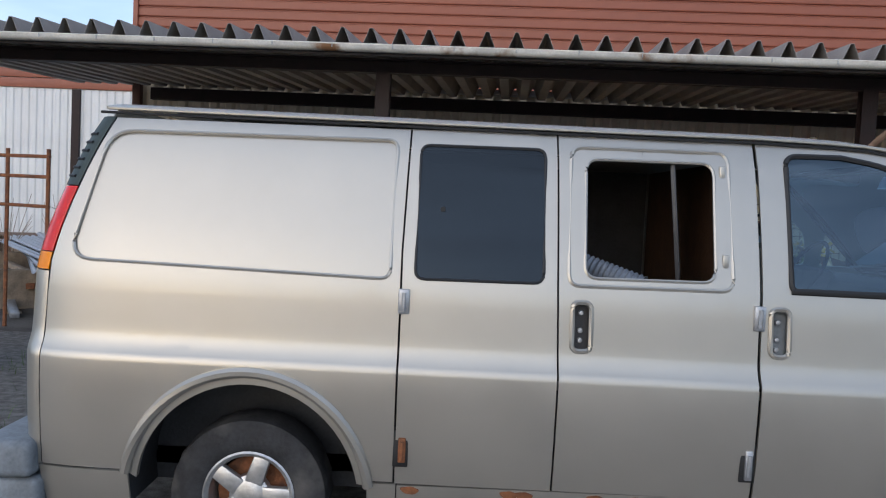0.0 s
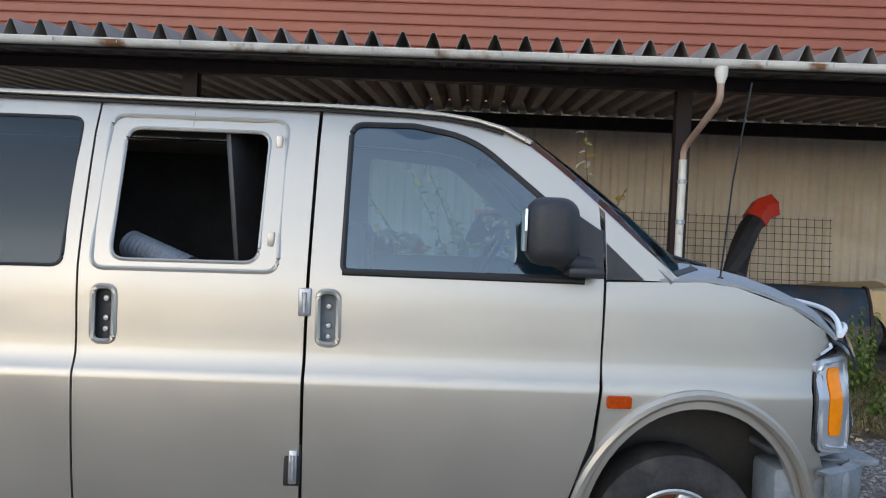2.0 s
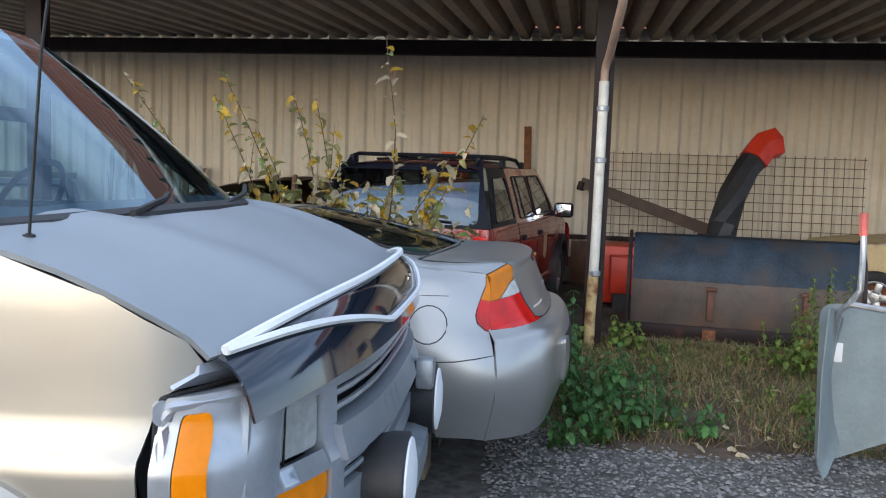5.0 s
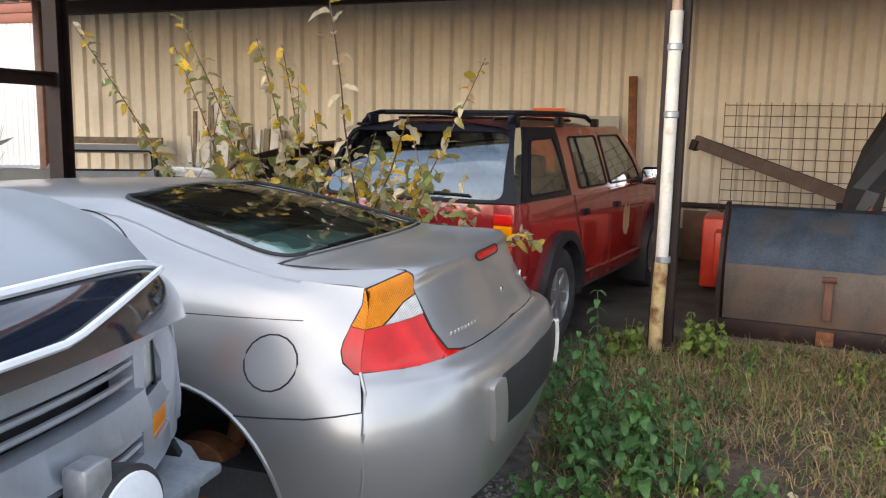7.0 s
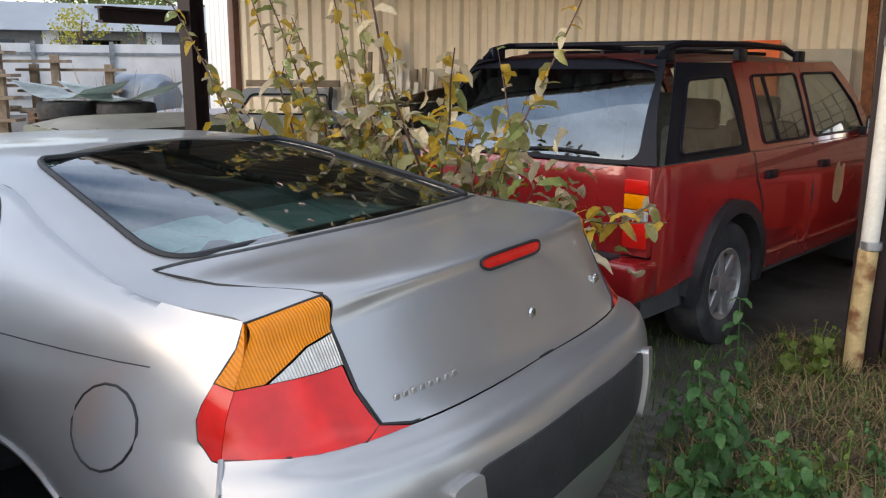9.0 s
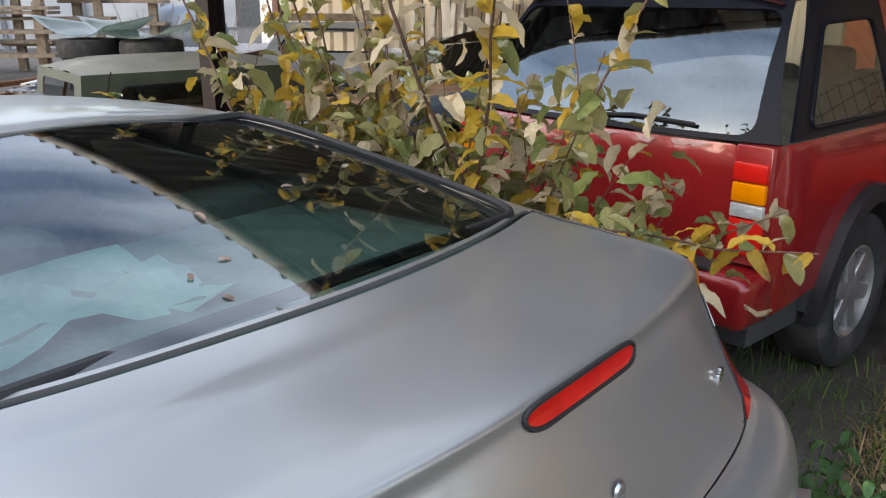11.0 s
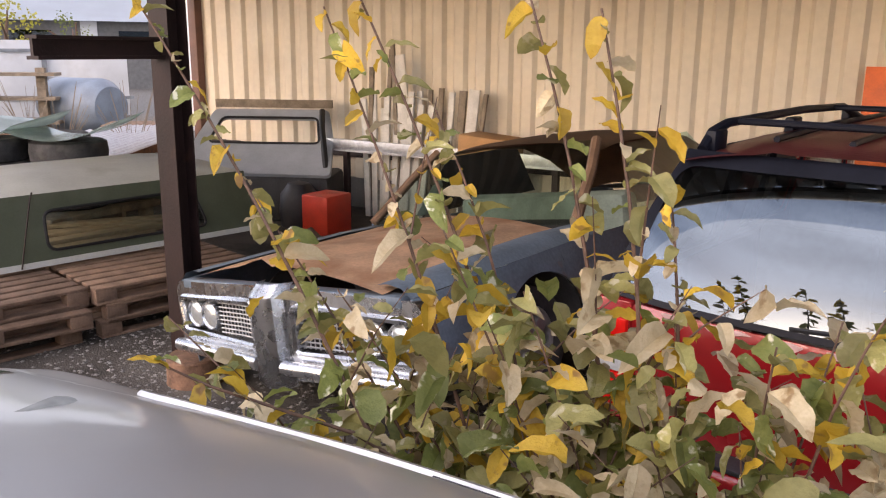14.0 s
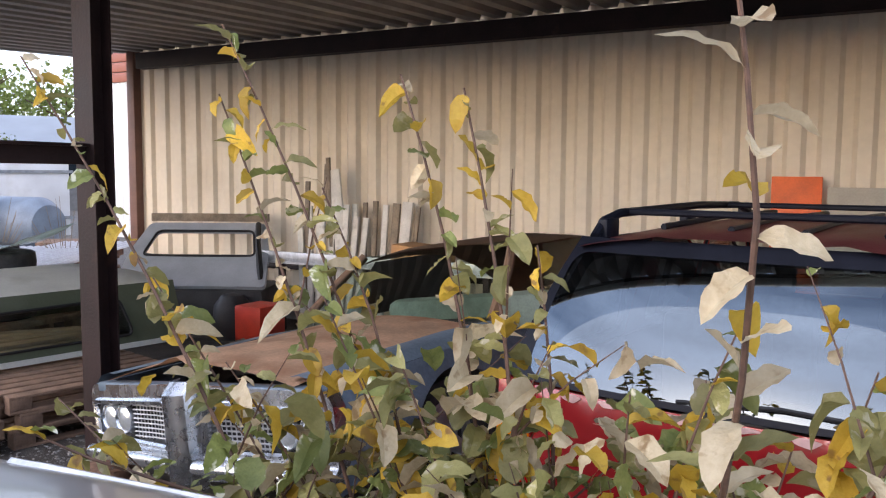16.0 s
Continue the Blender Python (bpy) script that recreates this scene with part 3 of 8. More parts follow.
# far side, plain
far_out = [(-1.6, 0.3), (-1.6, 1.3), (-1.42, 1.895), (1.5, 1.92)] + [(x, front_roof(x)) for x in (1.7, 1.85, 1.95, 2.05, 2.15, 2.25, 2.36)] + [(2.36, 1.33), (2.72, 1.33), (3.05, 1.25), (3.2, 1.165), (3.2, 0.5)] + arch(A_F, 0.44, 0.3, 0.535)[1:-1] + arch(A_R, 0.47, 0.3, 0.5)[1:-1]
far_w = rounded([(1.4, 1.87), (1.86, 1.835), (2.23, 1.53), (2.275, 1.33), (1.4, 1.32)], 0.05)
part("far_side", panel(far_out, van_far, FAR, [far_w]), M["van_paint"], van)
part("far_window", panel(far_w, van_far, FAR, thick=0), M["glass_clear"], van).visible_shadow = False
# roof with a rolled gutter
def roof_pt(x, s):
    """s from -1 (near gutter) to 1."""
    e = 1.93 if x < 1.3 else front_roof(x) + 0.008
    crown = 0.05 if x < 1.6 else 0.05 - 0.01 * min(1, (x - 1.6) / 0.5)
    half = 4.25 - van_y(min(1.925, e)) + 0.01
    z = e + crown * (1 - abs(s) ** 3.0)
    return (x + 0.09 * (1 - s * s) * max(0, (x - 1.7) / 0.38), 4.25 + half * s, z)


xs = [-1.44, -1.3, -0.6, 0, 0.6, 1.2, 1.5, 1.7, 1.85, 1.98, 2.08]
bm = grid_mesh([[roof_pt(x, s) for s in [k / 12 - 1 for k in range(25)]] for x in xs])
bmesh.ops.recalc_face_normals(bm, faces=bm.faces[:])
bmesh.ops.solidify(bm, geom=bm.faces[:], thickness=-0.012)
part("roof", bm, M["van_paint"], van)
for s in (-1, 1):
    part("roof_gutter", tube([(x, roof_pt(x, s)[1] + s * 0.004, roof_pt(x, s)[2] + 0.004) for x in (-1.43, -0.8, 0, 0.7, 1.3, 1.6, 1.75, 1.88, 1.98, 2.06)], 0.008, 8), M["van_paint"], van)
    part("gutter_seam", tube([(x, roof_pt(x, s)[1] + s * 0.006, roof_pt(x, s)[2] - 0.014) for x in (-1.46, -0.8, 0, 0.7, 1.3, 1.6, 1.75, 1.88, 1.98)], 0.006, 6), M["seal"], van)
# windscreen: between the roof's front edge and the cowl
def screen_pt(u, v):
    """u from -1 to 1 across, v from 0 (cowl) to 1 (roof)."""
    x = 2.9 + (2.18 - 2.9) * v - 0.29 * abs(u) ** 2.6 * (1 - 0.34 * v) + 0.03 * math.sin(math.pi * v)
    half = 0.93 + (0.735 - 0.93) * v
    z = 1.335 + (1.90 - 1.335) * v + 0.0 * u - 0.03 * abs(u) ** 2 * (1 - v) - 0.04 * abs(u) ** 3 * v
    return (x, 4.25 + half * u, z)


win = part("windscreen", panel(rounded([(-1, 0), (1, 0), (1, 1), (-1, 1)], 0.06), lambda u, v: screen_pt(u, v), (1, 0, 0.6), thick=0, step=0.1), M["glass_front"], van, "raked blue-tinted windscreen")
win.visible_shadow = False
part("windscreen_seal", strip(rounded([(-1, 0), (1, 0), (1, 1), (-1, 1)], 0.08, 6), screen_pt, (1, 0, 0.5), 0.016), M["seal"], van)
for s, f in ((-1, van_side), (1, van_far)):
    rows = []
    for i in range(11):
        v = i / 10
        a = Vector(screen_pt(s * 1.0, v))
        b = Vector(f(max(1.98, 2.6 - 0.62 * v), min(1.9, front_roof(2.6 - 0.62 * v) + 0.0)))
        rows.append([b, b.lerp(a, 0.5) + Vector((0.012, -s * -0.012, 0.008)), a])
    bm = grid_mesh(rows)
    bmesh.ops.recalc_face_normals(bm, faces=bm.faces[:])
    bmesh.ops.solidify(bm, geom=bm.faces[:], thickness=0.02)
    part("windscreen_pillar", bm, M["van_paint"], van)
# bonnet
def hood_pt(x, s):
    e = ease([2.55, 2.72, 2.85, 3.05, 3.2, 3.26], [1.325, 1.33, 1.315, 1.25, 1.165, 1.11])(x)
    half = 4.25 - van_side(min(x, 3.2), e)[1]
    front = 0.19 * (1 - abs(s) ** 2.4) * max(0, min(1, (x - 2.7) / 0.5))
    z = e + 0.04 * (1 - abs(s) ** 2.2) * (1 - 0.3 * max(0, (x - 2.9) / 0.35)) + 0.02 * max(0, 1 - abs(abs(s) - 0.6) * 8)
    return (x + front, 4.25 + half * s, z)


bm = grid_mesh([[hood_pt(x, k / 14 - 1) for k in range(29)] for x in (2.56, 2.66, 2.76, 2.86, 2.96, 3.06, 3.14, 3.2, 3.24)])
bmesh.ops.recalc_face_normals(bm, faces=bm.faces[:])
bmesh.ops.solidify(bm, geom=bm.faces[:], thickness=-0.012)
part("bonnet", bm, mat("faded_silver_lacquer", (0.33, 0.355, 0.38), 0.5, 0.45, var=0.06, scale=4, fine=400, bump=0.02), van, "silver bonnet with faded lacquer")
rows = []
for k in range(29):
    a, b = Vector(hood_pt(3.235, k / 14 - 1)), Vector((3.40 - 0.22 * abs(k / 14 - 1) ** 3, 4.25 + 0.95 * (k / 14 - 1), 1.075))
    rows.append([a + Vector((-0.01, 0, -0.012)), a.lerp(b, 0.5) + Vector((0.02, 0, 0.0)), b])
bm = grid_mesh(rows)
bmesh.ops.recalc_face_normals(bm, faces=bm.faces[:])
bmesh.ops.solidify(bm, geom=bm.faces[:], thickness=0.01)
part("bonnet_lip", bm, M["van_trim"], van)
part("cowl", tube([(2.62, 3.36, 1.325), (2.78, 3.6, 1.342), (2.86, 3.9, 1.352), (2.89, 4.25, 1.355), (2.86, 4.6, 1.352), (2.78, 4.9, 1.342), (2.62, 5.14, 1.325)], 0.035, 8), M["black_plastic"], van)
for y, d in ((3.75, 0.55), (4.4, 0.6)):
    part("wiper", tube([(2.89, y, 1.375), (2.85, y + d * 0.5, 1.4), (2.75, y + d, 1.42)], 0.009, 6), M["seal"], van)
# dark deflector across the bonnet's front edge, with white piping
def defl_pt(s, v):
    k = abs(s)
    return (3.255 + 0.17 * (1 - k ** 3) + 0.11 * v - 0.03 * v * v, 4.25 + 0.92 * s + 0.01 * s * v, 1.215 - 0.08 * k ** 4 + 0.025 * math.sin(math.pi * v) - 0.15 * v + 0.03 * v * k ** 4)


bm = grid_mesh([[defl_pt(1.0 * (k / 16 - 1), v) for k in range(33)] for v in (0, 0.15, 0.3, 0.5, 0.7, 0.85, 1.0)])
bmesh.ops.recalc_face_normals(bm, faces=bm.faces[:])
bmesh.ops.solidify(bm, geom=bm.faces[:], thickness=0.008)
bra = part("bonnet_deflector", bm, M["navy"], van, "navy bug deflector with white piping")
part("upper_piping", tube([Vector(defl_pt(0.99 * (k / 16 - 1), 0.06)) + Vector((0, 0, 0.012)) for k in range(33)], 0.011, 6), M["white_trim"], bra)
part("lower_piping", tube([Vector(defl_pt(0.99 * (k / 16 - 1), 0.06 + 0.78 * min(1, 1.5 * max(0, 1 - abs(k / 16 - 1))) ** 0.8)) + Vector((0.006, 0, 0.012)) for k in range(33)], 0.009, 6), M["white_trim"], bra)
# front face
def face_pt(s, z):
    """Front fascia, s from -1 to 1 across."""
    x = 3.47 - 0.24 * abs(s) ** 3 - 0.10 * max(0, abs(s) - 0.88) / 0.12 + 0.02 * (z < 0.85) - 0.02 * max(0, z - 0.95)
    return (x, 4.25 + 0.985 * s, z)


part("fascia_top", panel(rounded([(-0.985, 1.005), (-0.985, 1.06), (-0.5, 1.085), (0.5, 1.085), (0.985, 1.06), (0.985, 1.005)], 0.02), face_pt, (1, 0, 0), thick=0.05, step=0.08), M["van_trim"], van)
part("fascia_mid", panel([(-0.62, 0.84), (-0.62, 0.92), (0.62, 0.92), (0.62, 0.84)], lambda s, z: (face_pt(s, z)[0] + 0.02, *face_pt(s, z)[1:]), (1, 0, 0), thick=0.06, step=0.08), M["van_trim"], van)
part("fascia_low", panel(rounded([(-0.985, 0.70), (-0.985, 0.765), (0.985, 0.765), (0.985, 0.70)], 0.02), face_pt, (1, 0, 0), thick=0.06, step=0.08), M["van_trim"], van)
part("grille_back", panel([(-0.95, 0.7), (-0.95, 1.08), (0.95, 1.08), (0.95, 0.7)], lambda s, z: (face_pt(s, z)[0] - 0.1, *face_pt(s, z)[1:]), (1, 0, 0), step=0.1), M["black_plastic"], van)
for z in (0.95, 0.985, 0.79, 0.815):
    part("grille_bar", tube([Vector(face_pt(s / 8, z)) + Vector((-0.01, 0, 0)) for s in range(-5, 6)], 0.008, 6), M["van_trim"], van)
for s in (-1, 1):
    o = lambda a, b: tuple(sorted((s * a, s * b)))
    u0, u1 = o(0.66, 0.93)
    part("headlamp", panel(rounded([(u0, 0.885), (u1, 0.885), (u1, 1.02), (u0, 1.02)], 0.02), lambda a, z: (face_pt(a, z)[0] - 0.015, *face_pt(a, z)[1:]), (1, 0, 0), thick=0.03, step=0.05), M["headlamp"], van)
    part("lamp_divider", panel([(o(0.6, 0.66)[0], 0.75), (o(0.6, 0.66)[1], 0.75), (o(0.6, 0.66)[1], 1.04), (o(0.6, 0.66)[0], 1.04)], face_pt, (1, 0, 0), thick=0.06, step=0.05), M["van_trim"], van)
    part("lamp_sill", panel([(u0, 0.835), (u1, 0.835), (u1, 0.878), (u0, 0.878)], face_pt, (1, 0, 0), thick=0.05, step=0.05), M["van_trim"], van)
    part("front_indicator", panel(rounded([(u0, 0.77), (u1, 0.77), (u1, 0.83), (u0, 0.83)], 0.012), lambda a, z: (face_pt(a, z)[0] - 0.01, *face_pt(a, z)[1:]), (1, 0, 0), thick=0.03, step=0.05), M["amber"], van)
# corner lamp frames on both sides
def corner_pt(u, z, s=-1):
    """u from 0 (fender) to 1 (front), round the corner."""
    a = u * radians(78)
    x = 3.155 + 0.19 * math.sin(a)
    y = van_side(3.15, z)[1] - 0.004 + 0.19 * (1 - math.cos(a))
    return (x, y if s < 0 else 8.5 - y, z)


for s in (-1, 1):
    f = lambda u, z: corner_pt(u, z, s)
    out = (0.6, s, 0)
    frame_o = rounded([(0.0, 1.06), (1.2, 1.09), (1.2, 0.69), (0.0, 0.73)], [0.06, 0, 0, 0.06])
    lens = rounded([(0.16, 1.03), (0.40, 1.035), (0.40, 0.785), (0.16, 0.785)], 0.05)
    part("corner_frame", panel(frame_o, f, out, [lens], thick=0.03, step=0.08), M["van_trim"], van, "silver corner lamp surround")
    part("corner_lamp", panel(lens, lambda u, z: tuple(Vector(f(u, z)) + Vector((0.004, 0.004 * s, 0))), out, thick=0.02, step=0.06), M["amber"], van)
    part("corner_gap", strip(frame_o, f, out, 0.006, -0.003), M["seal"], van)
    part("corner_bead", strip(rounded([(0.06, 1.045), (0.66, 1.06), (0.66, 0.725), (0.06, 0.75)], 0.07), f, out, 0.011, 0.0), M["van_trim"], van)
# bumpers
def bumper_front(s, k):
    x = 3.5 - 0.22 * abs(s) ** 3 - 0.12 * max(0, abs(s) - 0.9) / 0.1
    return (x + [0, 0.05, 0.05, 0.03, -0.02][k], 4.25 + 1.0 * s, [0.66, 0.645, 0.56, 0.48, 0.44][k])


bm = grid_mesh([[bumper_front(j / 14 - 1, k) for j in range(29)] for k in range(5)])
bmesh.ops.recalc_face_normals(bm, faces=bm.faces[:])
bmesh.ops.solidify(bm, geom=bm.faces[:], thickness=0.02)
front_bumper = part("front_bumper", bm, M["grey_plastic"], van, "grey-blue plastic front bumper")
part("bumper_step", box(3.12, 3.5, 3.42, 5.08, 0.63, 0.66, 0.01), M["grey_plastic"], front_bumper)
part("bumper_end", box(3.02, 3.32, 3.29, 3.5, 0.44, 0.655, 0.03), M["grey_plastic"], front_bumper)
for y in (3.86, 4.62):
    lamp = part("fog_lamp", lathe([(0.0, -0.12), (0.05, -0.115), (0.1, -0.08), (0.118, 0.0), (0.12, 0.04), (0.105, 0.045)], "x", 32), M["black_plastic"], van, "round black spot lamp with a pale cover")
    lamp.location = (3.52, y, 0.72)
    part("lamp_cover", lathe([(0.0, 0.062), (0.06, 0.06), (0.104, 0.05), (0.112, 0.03)], "x", 32), M["white_trim"], lamp)
    part("lamp_bracket", tube([(0.0, 0.0, -0.1), (0.0, 0.0, -0.14)], 0.02, 8), M["steel"], lamp)
part("tow_bracket", box(3.5, 3.56, 4.5, 4.58, 0.78, 0.88, 0.01), M["steel"], van)
# rear end: corner post with vent, lamp and painted lower part
def rear_pt(u, z):
    """u 0 at the seam, 1 round the corner at the tail."""
    x0, x1 = rear_x(z) + 0.068, rear_x(z) - 0.03
    x = x0 + (x1 - x0) * u
    y = van_side(x0, z)[1] + 0.004 + 0.10 * u ** 2.2
    return (x, y, z)


part("rear_pillar", panel([(0, 0.47), (1.4, 0.47), (1.4, 1.255), (0, 1.255)], rear_pt, NEAR, thick=0.015, step=0.1), M["van_paint"], van)
part("tail_lamp", panel([(0.03, 1.335), (1.3, 1.335), (1.3, 1.60), (0.03, 1.60)], rear_pt, NEAR, thick=0.03, step=0.1), M["red_lens"], van)
part("tail_indicator", panel([(0.03, 1.262), (1.3, 1.262), (1.3, 1.33), (0.03, 1.33)], rear_pt, NEAR, thick=0.03, step=0.1), M["amber"], van)
vent = part("rear_vent", panel([(0.03, 1.605), (1.3, 1.605), (1.3, 1.9), (0.03, 1.9)], rear_pt, NEAR, thick=0.03, step=0.06), mat("dark_green_plastic", (0.03, 0.045, 0.042), 0.6), van)
for i in range(6):
    z = 1.64 + i * 0.036
    part("vent_slot", tube([Vector(rear_pt(u, z + 0.004 * u)) + Vector((0, -0.002, 0)) for u in (0.35, 0.7, 1.05)], 0.007, 6), M["seal"], vent)
part("rear_seam", tube([Vector(rear_pt(0.0, z)) + Vector((0.004, 0.003, 0)) for z in (0.48, 0.8, 1.1, 1.3, 1.5, 1.7, 1.88)], 0.005, 6), M["seal"], van)
bm = grid_mesh([[(rear_x(z) + 0.0 + 0.02 * abs(s) ** 6 + 0.01, 4.25 + (4.25 - van_y(z) - 0.06) * s, z) for s in [k / 10 - 1 for k in range(21)]] for z in (0.45, 0.8, 1.1, 1.25, 1.5, 1.7, 1.9, 1.96)])
bmesh.ops.solidify(bm, geom=bm.faces[:], thickness=0.01)
part("rear_doors", bm, M["van_paint"], van)
bm = box(-1.83, -1.6, 3.24, 5.26, 0.42, 0.575, 0.035, seg=3)
part("rear_bumper", bm, M["grey_plastic"], van, "grey rear bumper")
part("bumper_lower", box(-1.80, -1.58, 3.27, 5.23, 0.28, 0.415, 0.03, seg=3), M["grey_plastic"], van)
# wheel arches, liners and wheels
for c, r, rz in ((A_R, 0.495, 0.525), (A_F, 0.455, 0.55)):
    pts = [(c[0] + r * math.cos(radians(a)), max(0.45, c[1] + rz * math.sin(radians(a)))) for a in range(8, 173, 6)]
    part("arch_lip", tube([Vector(van_side(x, z)) + Vector((0, -0.004, 0)) for x, z in pts], 0.022, 8), M["van_paint"], van)
    part("arch_flare", panel(pts + [(c[0] + (r - 0.045) * math.cos(radians(a)), max(0.44, c[1] + (rz - 0.05) * math.sin(radians(a)))) for a in range(172, 7, -6)], lambda x, z: (van_side(x, z)[0], van_side(x, z)[1] + 0.004, z), NEAR, thick=0.03, step=0.3), M["van_paint"], van)
    for y0, y1 in ((3.3, 3.75), (4.75, 5.2)):
        rows = [[(c[0] + (r + 0.03) * math.cos(radians(a)), y, c[1] + (rz + 0.02) * math.sin(radians(a))) for a in range(-10, 191, 10)] for y in (y0, y1)]
        bm = grid_mesh(rows)
        back = [bm.verts.new((c[0] + (r + 0.03) * math.cos(radians(a)), y1 if y0 < 4 else y0, c[1] + (rz + 0.02) * math.sin(radians(a)))) for a in range(-10, 191, 10)]
        bm.faces.new(back)
        part("wheel_liner", bm, M["interior"], van)
for x in (A_R[0], A_F[0]):
    for y, s in ((3.51, -1), (4.99, 1)):
        wheel(van, x - 0.02, y, 0.335, r=0.335, rim_r=0.19, side=s)
part("rear_axle", tube([(A_R[0], 3.55, 0.375), (A_R[0], 4.95, 0.375)], 0.05, 10), M["rust"], van)
part("chassis", box(-1.5, 3.0, 3.75, 4.75, 0.33, 0.45, 0.02), M["interior"], van)
part("floor", box(-1.55, 2.5, 3.78, 4.72, 0.5, 0.56), M["interior"], van)
# hinges, handles, markers
def hinge(x, z, h=0.11, w=0.045, rusty=False):
    y = van_y(z)
    ob = part("door_hinge", join(box(x - w / 2, x + w / 2, y - 0.014, y + 0.01, z - h / 2, z + h / 2, 0.005), tube([(x, y - 0.016, z - h * 0.36), (x, y - 0.016, z + h * 0.36)], 0.009, 8)), M["rust"] if rusty else M["steel"], van)
    return ob


hinge(-0.145, 1.205, 0.1)
hinge(-0.125, 0.615, 0.1, 0.03, True)
hinge(1.272, 1.205, 0.1)
hinge(1.255, 0.62, 0.12, 0.03)
for x, z in ((-0.13, 0.62), (1.252, 0.625)):
    part("hinge_pocket", box(x - 0.03, x + 0.03, van_y(z) - 0.003, van_y(z) + 0.01, z - 0.075, z + 0.075, 0.004), M["seal"], van)
for loop, door, metal in ((h2, door_b, "seal"), (hd, door_f, "steel")):
    part("handle_rim", strip(loop, van_side, NEAR, 0.011), M["van_paint"], door)
    part("handle_well", panel(loop, lambda x, z: (x, van_side(x, z)[1] + 0.035, z), NEAR, thick=0.01), M["black_plastic"] if metal == "seal" else M["grey_plastic"], door, "empty door handle recess")
    cx = sum(p[0] for p in loop) / len(loop)
    for dz in (0.05, -0.02, -0.06):
        part("handle_bolt", lathe([(0.0, -0.006), (0.009, -0.005), (0.012, 0.0)], "y", 10), M["steel"], door).location = (cx, van_y(1.14) + 0.03, 1.14 + dz)
bm = panel(rounded([(2.365, 0.915), (2.455, 0.915), (2.455, 0.87), (2.365, 0.87)], 0.01), lambda x, z: (x, van_side(x, z)[1] - 0.012, z), NEAR, thick=0.02)
part("side_marker", bm, mat("deep_amber_lens", (0.36, 0.045, 0.0), 0.15, var=0.2, scale=60, bump=0.1), van, "amber side marker")
# door mirror
mirror = part("door_mirror", box(2.045, 2.235, 3.15, 3.31, 1.37, 1.615, 0.065, seg=5), M["black_plastic"], van, "large black door mirror")
part("mirror_arm", join(tube([(2.16, 3.23, 1.4), (2.22, 3.27, 1.375), (2.3, 3.31, 1.37)], 0.035, 10), box(2.2, 2.33, 3.19, 3.3, 1.335, 1.37, 0.012)), M["black_plastic"], mirror)
part("mirror_glass", box(2.038, 2.047, 3.185, 3.275, 1.42, 1.57, 0.002), mat("mirror", (0.85, 0.88, 0.88), 0.03, 1.0, var=0.02, bump=0), mirror)
# aerial
part("aerial", join(lathe([(0.0, 0.04), (0.012, 0.035), (0.022, 0.0), (0.022, -0.02)], "z", 16), tube([(0, 0, 0.03), (0.03, 0.0, 0.4), (0.085, 0.0, 0.78)], 0.0035, 6)), M["seal"], van).location = (2.83, 3.42, 1.31)
# cabin
part("bulkhead", box(1.22, 1.25, 3.5, 5.0, 0.56, 1.84), mat("brown_hardboard", (0.09, 0.045, 0.022), 0.8, var=0.3, scale=9), van)
part("cargo_lining", join(box(-1.3, 1.2, 4.98, 5.0, 0.56, 1.84), box(-1.36, -1.33, 3.52, 4.98, 0.56, 1.84)), M["interior"], van)
part("dashboard", join(box(2.15, 2.55, 3.38, 5.12, 1.05, 1.3, 0.05), box(2.0, 2.2, 4.6, 4.98, 1.2, 1.34, 0.04)), M["interior"], van)
st = lathe([(0.19, -0.012), (0.202, 0.0), (0.19, 0.012), (0.178, 0.0)], "x", 30, closed=True)
st.transform(pose(2.05, 4.68, 1.32, 0, 28, 0))
part("steering_wheel", st, M["black_plastic"], van)
for y in (3.75, 4.7):
    part("cab_seat", join(box(1.35, 1.85, y - 0.26, y + 0.26, 0.85, 1.02, 0.06), box(1.3, 1.45, y - 0.25, y + 0.25, 0.98, 1.5, 0.06)), M["seat"], van)
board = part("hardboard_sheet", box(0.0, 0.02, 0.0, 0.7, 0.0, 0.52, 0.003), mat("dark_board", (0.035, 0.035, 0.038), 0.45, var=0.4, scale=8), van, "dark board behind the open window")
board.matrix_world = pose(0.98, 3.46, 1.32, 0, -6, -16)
hb = lathe([(0.048 if i % 2 else 0.057, i * 0.011) for i in range(30)], "y", 20)
hb.transform(Matrix.Translation((0.66, 3.5, 1.345)) @ Matrix.Rotation(radians(62), 4, "Z") @ Matrix.Rotation(radians(16), 4, "X") @ Matrix.Translation((0, -0.2, 0)))
part("air_hose", hb, mat("grey_hose", (0.16, 0.18, 0.21), 0.5, var=0.3), van, "ribbed grey hose")


